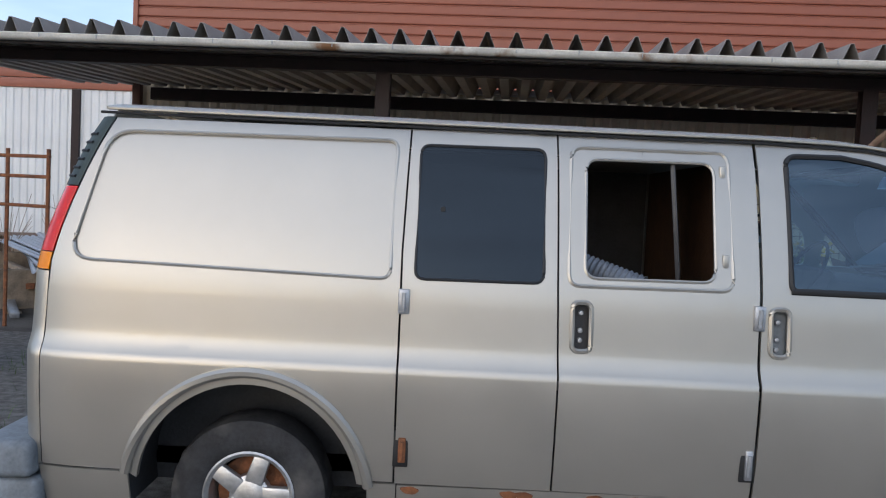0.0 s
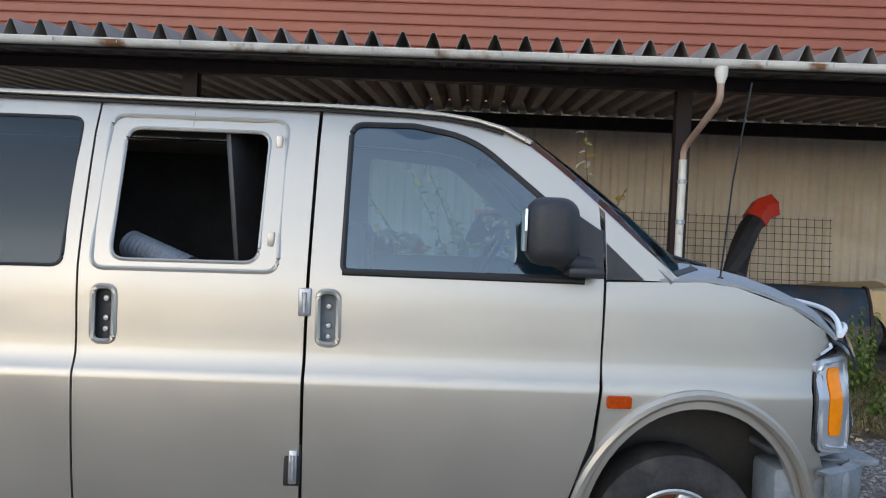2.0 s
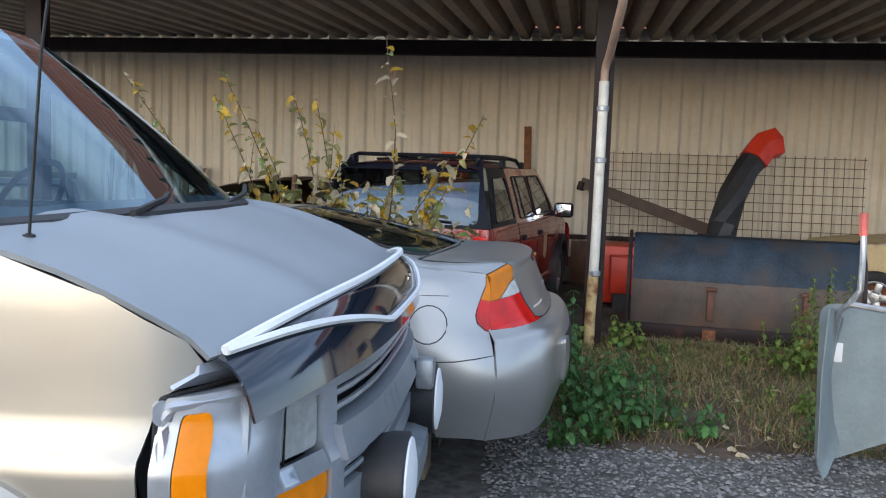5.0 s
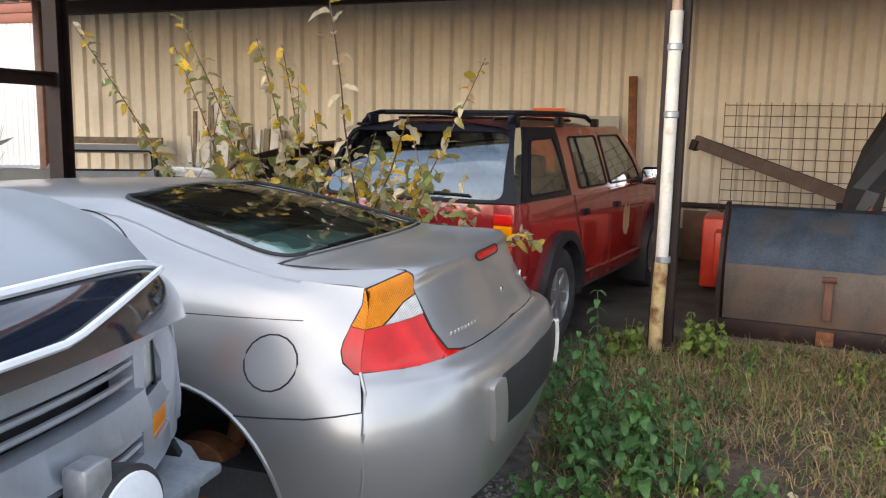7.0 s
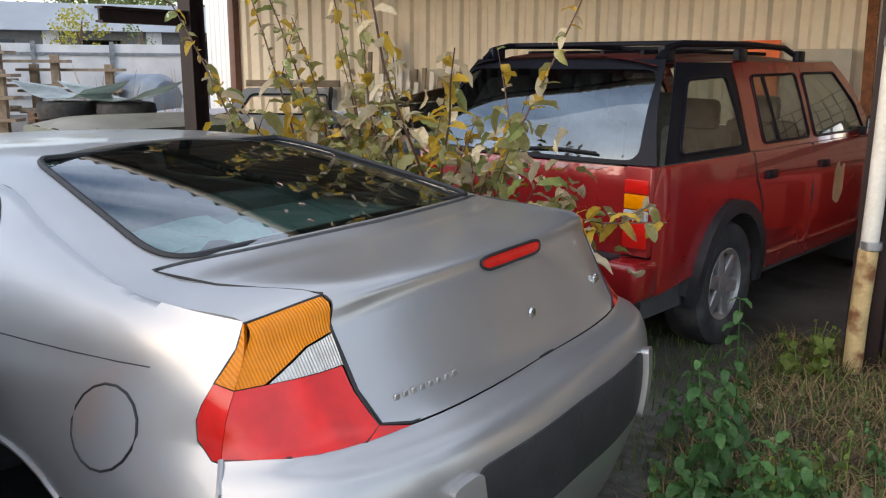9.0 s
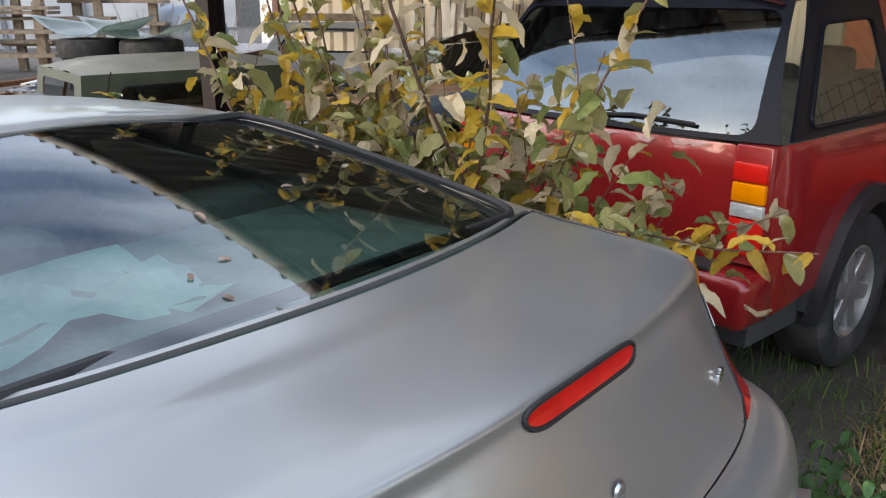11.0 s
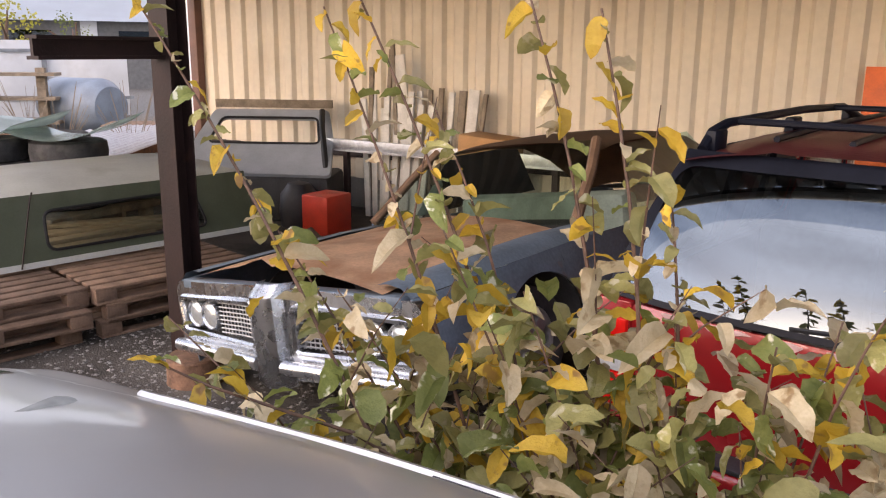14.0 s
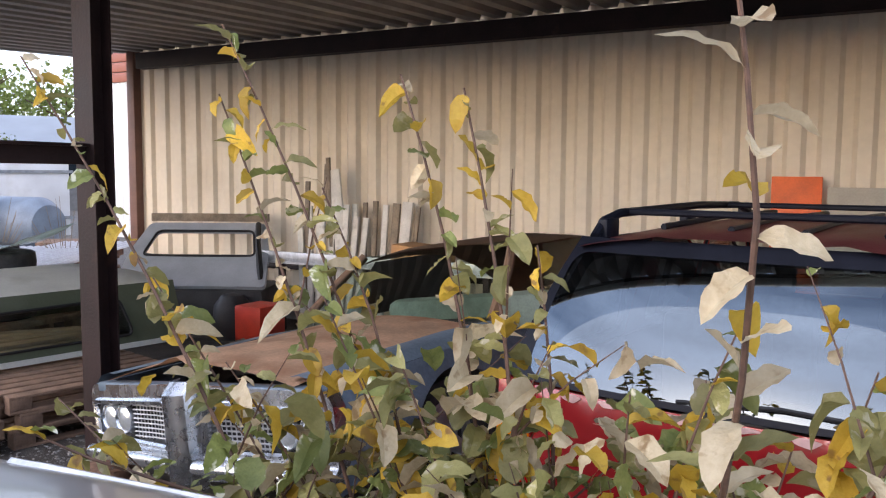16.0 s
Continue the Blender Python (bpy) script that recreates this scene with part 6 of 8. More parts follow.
blower = empty("snow_blower", pose(6.1, 11.4, 0, 0, 0, -4.5), "black and red snow blower with a tall curved chute", "machine")
part("blower_housing", box(-1.3, 0.9, 0.0, 0.7, 0.05, 0.72, 0.03), M["red_orange"], blower)
part("chute", tube([(0.05, 0.2, 0.68), (0.1, 0.25, 1.0), (0.2, 0.35, 1.35), (0.36, 0.5, 1.66), (0.52, 0.62, 1.84)], 0.17, 8, taper=0.9), M["black_plastic"], blower, "curved black chute")
part("chute_hood", join(tube([(0.44, 0.55, 1.76), (0.56, 0.62, 1.93), (0.72, 0.66, 1.98)], 0.185, 6)), M["red_orange"], blower, "red-orange chute cap")
part("chute_gear", join(lathe([(0.2, 0.68), (0.23, 0.7), (0.23, 0.75), (0.2, 0.77)], "z", 20), tube([(-0.22, 0.0, 0.78), (0.0, -0.1, 0.74), (0.12, -0.12, 0.9)], 0.02, 6)), M["rust"], blower)
red_bin = empty("red_box", pose(5.05, 11.2, 0, 0, 0, -4), "red plastic box behind the post", "box")
part("bin_body", box(-0.14, 0.25, 0, 0.3, 0.2, 0.62, 0.02), M["red_orange"], red_bin)
part("bin_foot", box(-0.1, 0.2, 0.03, 0.27, 0, 0.2), M["interior"], red_bin)
panel_mesh = empty("wire_mesh", B @ pose(0.15, 4.42, 0), "rusty welded wire mesh panel against the wall", "mesh")
wire_mat = mat("rusty_wire", (0.12, 0.075, 0.05), 0.8, var=0.3)
for i in range(28):
    part("wire", tube([(i * 0.125, -0.03, 0.6), (i * 0.125, 0.06, 1.87)], 0.005, 4), wire_mat, panel_mesh)
for i in range(11):
    z = 0.62 + i * 0.122
    part("wire", tube([(0, -0.03 + 0.07 * i / 10, z), (3.4, -0.03 + 0.07 * i / 10, z)], 0.005, 4), wire_mat, panel_mesh)
part("mesh_foot", box(0.02, 0.06, -0.05, 0.0, 0, 0.62), M["brown"], panel_mesh)
part("mesh_foot", box(3.3, 3.34, -0.05, 0.0, 0, 0.62), M["brown"], panel_mesh)
bar = empty("steel_channel", Matrix(), "rusty steel channel leaning behind the plough", "steel beam")
bar.matrix_world = look((4.7, 13.3, 1.42), (6.3, 12.35, 0.86)) @ pose(0, 0, 0, 0, 0, 90)
part("channel", join(box(-0.07, 0.07, -0.008, 0.008, -2.0, 0.0), box(-0.07, -0.055, 0, 0.06, -2.0, 0.0), box(0.055, 0.07, 0, 0.06, -2.0, 0.0)), mat("brown_scale_steel", (0.1, 0.065, 0.05), 0.7, var=0.3, scale=6), bar)
part("channel_end", box(-0.1, 0.02, -0.05, 0.06, -0.06, 0.02, 0.01), M["brown"], bar)
prop = empty("channel_trestle", pose(6.15, 12.42, 0), "steel trestle under the channel", "stand")
part("trestle_leg", box(-0.04, 0.04, -0.04, 0.04, 0, 0.84), M["brown"], prop)
plank = empty("plank", B @ pose(-0.86, 4.5, 0), "dark rusty plank leaning on the wall", "plank")
bm = box(-0.05, 0.05, -0.02, 0.02, 0, 2.18, 0.004)
bm.transform(Matrix.Rotation(radians(-1.8), 4, "Y") @ Matrix.Rotation(radians(-1.5), 4, "X"))
part("board", bm, M["rust"], plank)
ply = empty("plywood_sheet", B @ pose(0.05, 4.48, 0), "weathered plywood sheet against the plinth", "board")
part("sheet", box(-0.3, 0.62, 0.0, 0.03, 0.0, 0.6, 0.003), mat("weathered_plywood", (0.15, 0.075, 0.045), 0.8, var=0.4, scale=5, bump=0.2), ply)
part("batten", box(0.5, 0.55, -0.03, 0.0, 0.0, 0.42, 0.003), mat("yellow_batten", (0.36, 0.22, 0.09), 0.7), ply)
for x0, x1, z0, z1, mt, lab in ((-2.15, -1.74, 1.36, 1.79, M["orange"], "orange metal sheet leaning on the hall wall"), (-1.70, -1.06, 1.22, 1.70, mat("grey_board", (0.42, 0.38, 0.31), 0.7, var=0.15, scale=4), "pale grey board leaning on the hall wall")):
    sh = empty("wall_sheet", B @ pose(0, 4.5, 0), lab, "sheet")
    part("sheet", box(x0, x1, 0.0, 0.02, 0.1, z1, 0.003), mt, sh)
    part("sheet_foot", box(x0 + 0.05, x1 - 0.05, -0.06, 0.02, 0, 0.1), M["brown"], sh)

# things left of the old coupe, along the hall wall
M["white_wood"] = mat("flaking_white_boards", (0.62, 0.59, 0.53), 0.7, var=0.15, scale=7, bump=0.2, stain=(0.3, 0.24, 0.18), stain_at=(0.6, 0.72))
M["grey_wood"] = mat("weathered_wood", (0.23, 0.18, 0.13), 0.85, var=0.35, scale=9, bump=0.35)


def lean_board(x, w, h, tilt, roll, material, label, depth=4.42, t=0.03):
    ob = empty("leaning_board", B @ pose(x, depth, 0), label, "board", "boards against the hall wall")
    bm = box(-w / 2, w / 2, -t / 2, t / 2, 0, h, 0.003)
    bm.transform(Matrix.Rotation(radians(roll), 4, "Y") @ Matrix.Rotation(radians(tilt), 4, "X"))
    part("board", bm, material, ob)
    return ob


for i in range(9):
    lean_board(-7.15 + i * 0.085, 0.075, 1.35 + 0.1 * math.sin(i * 2.3), -5 - (i % 3), -6 + i * 1.1, M["white_wood"], "white painted board leaning on the wall", 4.25 + 0.02 * (i % 3))
lean_board(-6.55, 0.15, 1.86, -4, -9, M["white_wood"], "tall white board with a torn top", 4.3)
lean_board(-7.0, 0.05, 1.9, -3, 2, M["grey_wood"], "grey wooden stake leaning on the wall", 4.32)
lean_board(-6.75, 0.05, 1.98, -3, -5, M["grey_wood"], "grey wooden stake leaning on the wall", 4.32)
lean_board(-7.2, 0.06, 1.7, -3, 0, M["grey_wood"], "grey wooden stake leaning on the wall", 4.32)
for i, (w, mt) in enumerate(((0.07, "white_wood"), (0.05, "grey_wood"), (0.06, "grey_wood"), (0.07, "white_wood"), (0.09, "grey_wood"), (0.13, "white_wood"), (0.05, "grey_wood"))):
    lean_board(-6.52 + i * 0.11, w, 1.45 + 0.02 * (i % 3), -4, -2 + i * 1.2, M[mt], "short board standing in a row by the wall", 4.36)
rail = empty("steel_rail", B @ pose(-7.6, 4.05, 0), "long grey steel rail lying on trestles", "rail")
part("rail_bar", join(box(0, 3.2, -0.02, 0.02, 0.78, 0.9, 0.004), box(0, 3.2, -0.05, 0.05, 0.77, 0.79)), M["steel"], rail)
for x in (0.3, 2.9):
    part("rail_stand", box(x - 0.03, x + 0.03, -0.03, 0.03, 0, 0.77), M["brown"], rail)
carton = empty("cardboard_box", B @ pose(-5.5, 4.1, 0), "brown cardboard box on a stand by the wall", "box")
part("carton", box(-0.3, 0.25, -0.2, 0.2, 0.82, 1.05, 0.01, Matrix.Rotation(radians(4), 4, "Y")), mat("cardboard", (0.42, 0.23, 0.1), 0.8, var=0.15, scale=5), carton)
part("stand", box(-0.25, 0.2, -0.15, 0.15, 0, 0.815), M["interior"], carton)
crate = empty("red_crate", B @ pose(-6.95, 3.3, 0), "red plastic crates and a black bag", "crate")
part("crate_box", box(-0.2, 0.15, -0.2, 0.2, 0, 0.42, 0.02), M["red_orange"], crate)
part("bag", lathe([(0.0, 0.5), (0.12, 0.47), (0.2, 0.36), (0.22, 0.15), (0.2, 0.0)], "z", 16), M["black_plastic"], crate).location = (-0.5, 0.1, 0)
pal = empty("small_pallet", B @ pose(-6.75, 2.75, 0.0, 0, 38, 10), "small slatted wooden tray leaning on a crate", "tray")
for i in range(5):
    part("slat", box(-0.16, 0.16, -0.2 + i * 0.09, -0.13 + i * 0.09, 0.02, 0.04, 0.003), M["grey_wood"], pal)
part("tray_base", box(-0.16, 0.16, -0.2, 0.24, 0.0, 0.018), M["grey_wood"], pal)
# grey car tailgate on top of scrap
gate = empty("car_tailgate", pose(-3.1, 12.75, 0, 0, 0, 24) @ Matrix.Scale(1.18, 4), "grey car tailgate without glass lying on scrap", "tailgate")
hole = rounded([(-0.55, 0.42), (0.55, 0.42), (0.48, 0.78), (-0.48, 0.78)], 0.06)
tg = lambda u, v: (u, 0.25 + 0.75 * v - 0.1 * u * u, 0.45 + 0.62 * v)
part("gate_panel", panel(rounded([(-0.72, 0), (0.72, 0), (0.68, 0.5), (0.58, 0.9), (-0.58, 0.9), (-0.68, 0.5)], 0.06), tg, (0, -1, 1), [hole], thick=0.04, cuts=()), mat("grey_car_paint", (0.42, 0.45, 0.48), 0.4, 0.2, var=0.1), gate)
part("gate_seal", strip(hole, tg, (0, -1, 1), 0.012), M["seal"], gate)
part("wood_edge", box(-0.6, 0.6, 0.95, 1.0, 1.02, 1.1, 0.005), M["grey_wood"], gate)
part("scrap_base", box(-0.7, 0.7, 0.2, 1.0, 0.0, 0.42, 0.05), M["interior"], gate)
strut = part("gas_strut", tube([(0.66, 0.3, 0.5), (0.58, 0.55, 0.85), (0.52, 0.85, 1.0)], 0.03, 8), M["seal"], gate)

# ---- pick-up canopy on pallets ----
K = pose(-2.275, 9.246, -0.057, 0, 0, 75) @ Matrix.Scale(1.027, 4)
M["olive"] = mat("olive_green_paint", (0.08, 0.095, 0.06), 0.4, var=0.15, scale=4, coat=0.3, stain=(0.12, 0.13, 0.09), stain_at=(0.55, 0.8))
M["off_white"] = mat("chalky_white_gelcoat", (0.62, 0.63, 0.58), 0.55, var=0.1, scale=3, stain=(0.4, 0.4, 0.33), stain_at=(0.55, 0.8))
canopy = empty("pickup_canopy", K, "olive green pick-up canopy with a white roof on pallets", "canopy")
L_, D_ = 2.05, 1.5
face = lambda x, z: (x, 0.16 * (z - 0.45), z)
w_c = rounded([(0.36, 0.53), (0.36, 0.80), (1.5, 0.82), (1.6, 0.53)], 0.07)
part("canopy_side", panel([(0, 0.45), (0.06, 0.92), (L_ - 0.06, 0.92), (L_, 0.45)], face, (0, -1, 0), [w_c], cuts=()), M["olive"], canopy)
part("canopy_window", panel(w_c, face, (0, -1, 0), thick=0, cuts=()), M["glass_clear"], canopy).visible_shadow = False
part("window_seal", strip(w_c, face, (0, -1, 0), 0.012), M["seal"], canopy)
part("canopy_back", panel([(0, 0.45), (0.06, 0.92), (L_ - 0.06, 0.92), (L_, 0.45)], lambda x, z: (x, D_ - 0.16 * (z - 0.45), z), (0, 1, 0), cuts=()), M["olive"], canopy)
e_w = rounded([(0.25, 0.55), (0.25, 0.84), (1.25, 0.84), (1.25, 0.55)], 0.06)
part("canopy_end", panel([(0, 0.45), (0.08, 0.92), (D_ - 0.08, 0.92), (D_, 0.45)], lambda y, z: (0.13 * (z - 0.45), y, z), (-1, 0, 0), [e_w], cuts=()), M["olive"], canopy)
part("end_window", panel(e_w, lambda y, z: (0.13 * (z - 0.45), y, z), (-1, 0, 0), thick=0, cuts=()), M["glass_clear"], canopy).visible_shadow = False
bm = grid_mesh([[(0.06 + (L_ - 0.12) * a, 0.08 + (D_ - 0.16) * b, 0.92 + 0.085 * (1 - abs(2 * a - 1) ** 6) * (1 - abs(2 * b - 1) ** 4) + (0.012 if abs(b - 0.3) < 0.05 or abs(b - 0.7) < 0.05 else 0)) for b in [k / 20 for k in range(21)]] for a in [k / 14 for k in range(15)]])
bmesh.ops.solidify(bm, geom=bm.faces[:], thickness=-0.01)
part("canopy_roof", bm, M["off_white"], canopy, "chalky white ribbed roof")
part("lower_rim", box(-0.01, L_ + 0.01, -0.012, 0.0, 0.43, 0.47), M["off_white"], canopy)
part("tie_rope", tube([(0.3, 0.05, 0.94), (0.28, 0.04, 0.90), (0.2, 0.0, 0.6), (0.16, -0.02, 0.44)], 0.006, 5), M["brown"], canopy)
M["pallet"] = mat("pallet_wood", (0.2, 0.125, 0.085), 0.85, var=0.35, scale=8, bump=0.35)


def pallet(m, label):
    ob = empty("pallet", m, label, "pallet", "stacked pallets")
    for i in range(7):
        part("deck_slat", box(0, 1.2, i * 0.14, i * 0.14 + 0.1, 0.098, 0.117, 0.003), M["pallet"], ob)
    for y in (0, 0.42, 0.84):
        part("runner", box(0, 1.2, y, y + 0.1, 0.0, 0.022, 0.003), M["pallet"], ob)
        for x in (0, 0.53, 1.06):
            part("block", box(x, x + 0.14, y, y + 0.1, 0.022, 0.098, 0.003), M["pallet"], ob)
    return ob


KP = pose(-1.78, 8.87, 0, 0, 0, 73)
first = pallet(KP @ pose(-0.7, -0.12, 0, 0, 0, 2), "weathered wooden pallet under the green canopy")
for i, (x, y, z, r) in enumerate(((0.62, -0.1, 0, 0), (-0.66, -0.14, 0.142, -2), (0.66, -0.12, 0.142, 1), (-0.62, -0.08, 0.284, 2), (0.6, -0.11, 0.284, -1), (-0.6, 0.95, 0, 0), (0.7, 0.95, 0, 1), (-0.6, 0.95, 0.142, 1), (0.7, 0.93, 0.142, 0), (0.68, 0.95, 0.284, 0), (-0.6, 0.95, 0.284, 2))):
    copy_thing(first, KP @ pose(x, y, z * 0.83, 0, 0, r))
for i in range(6):
    lb = empty("loose_plank", K @ pose(0.3 + 0.08 * i, 0.3 + 0.16 * i, 0.43 + 0.03 * (i % 2), 0, 0, 8 - 6 * i), "sawn plank lying under the canopy", "plank", "planks under the canopy")
    part("board", box(0, 1.1, 0, 0.13, 0, 0.03, 0.003), mat("pale_sawn_wood", (0.36, 0.27, 0.17), 0.8, var=0.25, scale=7), lb)
# tyres and loose windscreens behind the canopy
tyre_bm = lambda: lathe([(0.19, -0.085), (0.22, -0.1), (0.29, -0.102), (0.325, -0.085), (0.335, 0.0), (0.325, 0.085), (0.29, 0.102), (0.22, 0.1), (0.19, 0.085), (0.185, 0.0)], "z", 36, closed=True)
t0 = empty("spare_wheel", pose(-3.55, 10.9, 0.98), "worn black car tyre lying flat on a stack", "tyre", "loose tyres")
part("tyre", tyre_bm(), M["rubber"], t0)
for x, y, z in ((-3.58, 10.88, 0.78), (-4.25, 10.6, 0.98), (-4.22, 10.63, 0.78), (-4.2, 11.25, 0.98), (-4.2, 11.25, 0.78), (-3.56, 10.9, 0.58), (-4.22, 10.6, 0.58), (-4.2, 11.25, 0.58)):
    copy_thing(t0, pose(x, y, z))
rackp = empty("scrap_table", pose(-3.9, 10.95, 0), "low timber stand under the tyres", "stand")
part("top", box(-0.75, 0.75, -0.6, 0.6, 0.42, 0.475, 0.006), M["grey_wood"], rackp)
for x in (-0.65, 0.65):
    for y in (-0.5, 0.5):
        part("leg", box(x - 0.05, x + 0.05, y - 0.05, y + 0.05, 0, 0.42), M["grey_wood"], rackp)
M["ice_glass"] = mat("frosted_green_glass", (0.55, 0.68, 0.64), 0.2, var=0.1, coat=0.5)
for x, y, r in ((-3.55, 10.85, 12), (-4.35, 10.75, 5)):
    ws = empty("loose_windscreen", pose(x, y, 1.09, 0, 0, r), "curved greenish windscreen glass lying on tyres", "glass", "loose windscreens")
    bm = grid_mesh([[(a * 0.62, b * 0.34, 0.02 + 0.17 * abs(a) ** 2.2 + 0.05 * b * a) for b in [k / 5 - 1 for k in range(11)]] for a in [k / 9 - 1 for k in range(19)]])
    bmesh.ops.solidify(bm, geom=bm.faces[:], thickness=0.006)
    part("glass_sheet", bm, M["ice_glass"], ws)

# ---- wheelbarrow standing on its nose ----
barrow = empty("wheelbarrow", pose(5.68, 5.95, 0, 0, 0, -8), "grey-green wheelbarrow upended with red grips", "wheelbarrow")
M["barrow"] = mat("grey_green_tray", (0.22, 0.26, 0.27), 0.45, 0.1, var=0.15, scale=5, bump=0.08, stain=(0.3, 0.3, 0.28), stain_at=(0.6, 0.8))
rows = []
for v, z, w, d0 in ((0, 0.03, 0.30, 0.0), (1, 0.12, 0.33, 0.0), (2, 0.55, 0.34, 0.0), (3, 0.90, 0.33, 0.0)):
    rows.append([(-w, 0.0 - 0.02, z), (-w + 0.03, 0.03, z), (-w * 0.62, 0.30 - 0.10 * (z > 0.8) - 0.12 * (z < 0.2), z * 0.8 + 0.1), (0, 0.34 - 0.10 * (z > 0.8) - 0.12 * (z < 0.2), z * 0.78 + 0.11), (w * 0.62, 0.30 - 0.10 * (z > 0.8) - 0.12 * (z < 0.2), z * 0.8 + 0.1), (w - 0.03, 0.03, z), (w, -0.02, z)])
bm = grid_mesh(rows)
bmesh.ops.subdivide_edges(bm, edges=bm.edges[:], cuts=2, use_grid_fill=True, smooth=0.6)
for v in bm.verts:
    if v.co.z < 0.6:
        v.co.z += (v.co.x + 0.33) * 0.42 * (1 - v.co.z / 0.6)
bmesh.ops.recalc_face_normals(bm, faces=bm.faces[:])
bmesh.ops.solidify(bm, geom=bm.faces[:], thickness=0.006)
part("tray", bm, M["barrow"], barrow, "dented grey-green steel tray")
part("tray_front", panel(rounded([(-0.3, 0.05), (0.3, 0.31), (0.33, 0.9), (-0.33, 0.9)], 0.08), lambda x, z: (x, 0.20 - 0.05 * abs(x) * 2, z), (0, -1, 0), thick=0.006, cuts=()), M["barrow"], barrow)
for s in (-1, 1):
    part("handle_tube", tube([(s * 0.1, 0.3, 0.2), (s * 0.26, 0.2, 0.6), (s * 0.27, 0.03, 0.88), (s * 0.24, -0.03, 0.93), (s * 0.2, -0.04, 1.0), (s * 0.165 - 0.03, -0.02, 1.2), (s * 0.15 - 0.05, 0.0, 1.34)], 0.016, 8), M["alloy"], barrow)
    part("grip", tube([(s * 0.158 - 0.04, -0.01, 1.26), (s * 0.15 - 0.05, 0.0, 1.37)], 0.021, 8), mat("faded_red_grip", (0.6, 0.13, 0.1), 0.6), barrow)
part("cross_tube", tube([(-0.24, -0.03, 0.93), (0, -0.05, 0.9), (0.24, -0.03, 0.93)], 0.015, 8), M["alloy"], barrow)
part("white_sticker", box(-0.245, -0.205, -0.02, -0.012, 0.60, 0.70, 0.004, pose(0, 0.19, 0)), M["white_trim"], barrow)
part("leg_tube", tube([(0.1, 0.38, 0.3), (0.4, 0.5, 0.1), (0.7, 0.52, 0.06)], 0.014, 8), M["alloy"], barrow)

# ---- beige coupe at the far end of the carport ----
Q = pose(7.0, 11.3, 0, 0, 0, -22)
beige = empty("beige_coupe", Q, "faded beige old coupe with rust under the carport", "car")
M["beige"] = mat("faded_beige_paint", (0.5, 0.37, 0.19), 0.5, var=0.15, scale=4, stain=(0.25, 0.12, 0.05), stain_at=(0.6, 0.7))
prof = [(-0.05, 0.2), (-0.1, 0.55), (0.0, 0.82), (0.7, 0.93), (1.1, 1.0), (1.5, 1.25), (2.6, 1.28), (3.4, 1.0), (4.0, 0.95), (4.2, 0.6), (4.1, 0.2)]
sidep = [(x, min(z, 0.88)) for x, z in prof] + arch((3.3, 0.2), 0.36, 0.2, 0.4)[::1] + arch((0.75, 0.2), 0.36, 0.2, 0.4)
part("body_side", panel(sidep, lambda x, z: (x, 0.05 * abs(z - 0.6), z), (0, -1, 0), cuts=(), step=0.25), M["beige"], beige)
bm = grid_mesh([[(x, y, z - 0.05 * abs((y - 0.85) / 0.85) ** 4) for y in (0.03, 0.2, 0.5, 0.85, 1.2, 1.5, 1.67)] for x, z in ((-0.1, 0.55), (0.0, 0.84), (0.35, 0.9), (0.7, 0.93), (1.1, 0.97))])
part("bonnet", bm, M["beige"], beige)
part("roof", grid_mesh([[(x, y, z - 0.04 * abs((y - 0.85) / 0.6) ** 4) for y in (0.25, 0.5, 0.85, 1.2, 1.45)] for x, z in ((1.5, 1.25), (1.7, 1.29), (2.2, 1.3), (2.6, 1.28), (3.0, 1.15))]), mat("dark_vinyl_roof", (0.08, 0.065, 0.05), 0.7), beige)
part("windscreen", grid_mesh([[(1.05 + 0.45 * t, 0.12 + 0.1 * t + (1.46 - 0.2 * t) * k / 6, 0.95 + 0.3 * t) for k in range(7)] for t in (0, 0.5, 1)]), M["glass_clear"], beige).visible_shadow = False
part("side_glass", panel([(1.2, 0.93), (1.55, 1.23), (2.2, 1.25), (2.2, 0.93)], lambda x, z: (x, 0.08 + 0.45 * (z - 0.9), z), (0, -1, 0), cuts=(), thick=0), M["glass_tint"], beige).visible_shadow = False
part("window_frame", tube([(1.15, 0.09, 0.93), (1.55, 0.22, 1.24), (2.3, 0.23, 1.26), (2.9, 0.2, 1.12)], 0.02, 6), M["beige"], beige)
part("rear_quarter", panel([(2.2, 0.88), (2.2, 1.25), (2.6, 1.26), (3.4, 0.95), (3.5, 0.88)], lambda x, z: (x, 0.07 + 0.45 * (z - 0.9), z), (0, -1, 0), cuts=()), M["beige"], beige)
wheel(beige, 0.75, 0.12, 0.3, r=0.3, w=0.18, rim_r=0.18, side=-1)
wheel(beige, 3.3, 0.12, 0.3, r=0.3, w=0.18, rim_r=0.18, side=-1)
part("chassis", box(0, 4.0, 0.2, 1.6, 0.25, 0.4), M["interior"], beige)


# ---- plants ----
rng = random.Random(7)


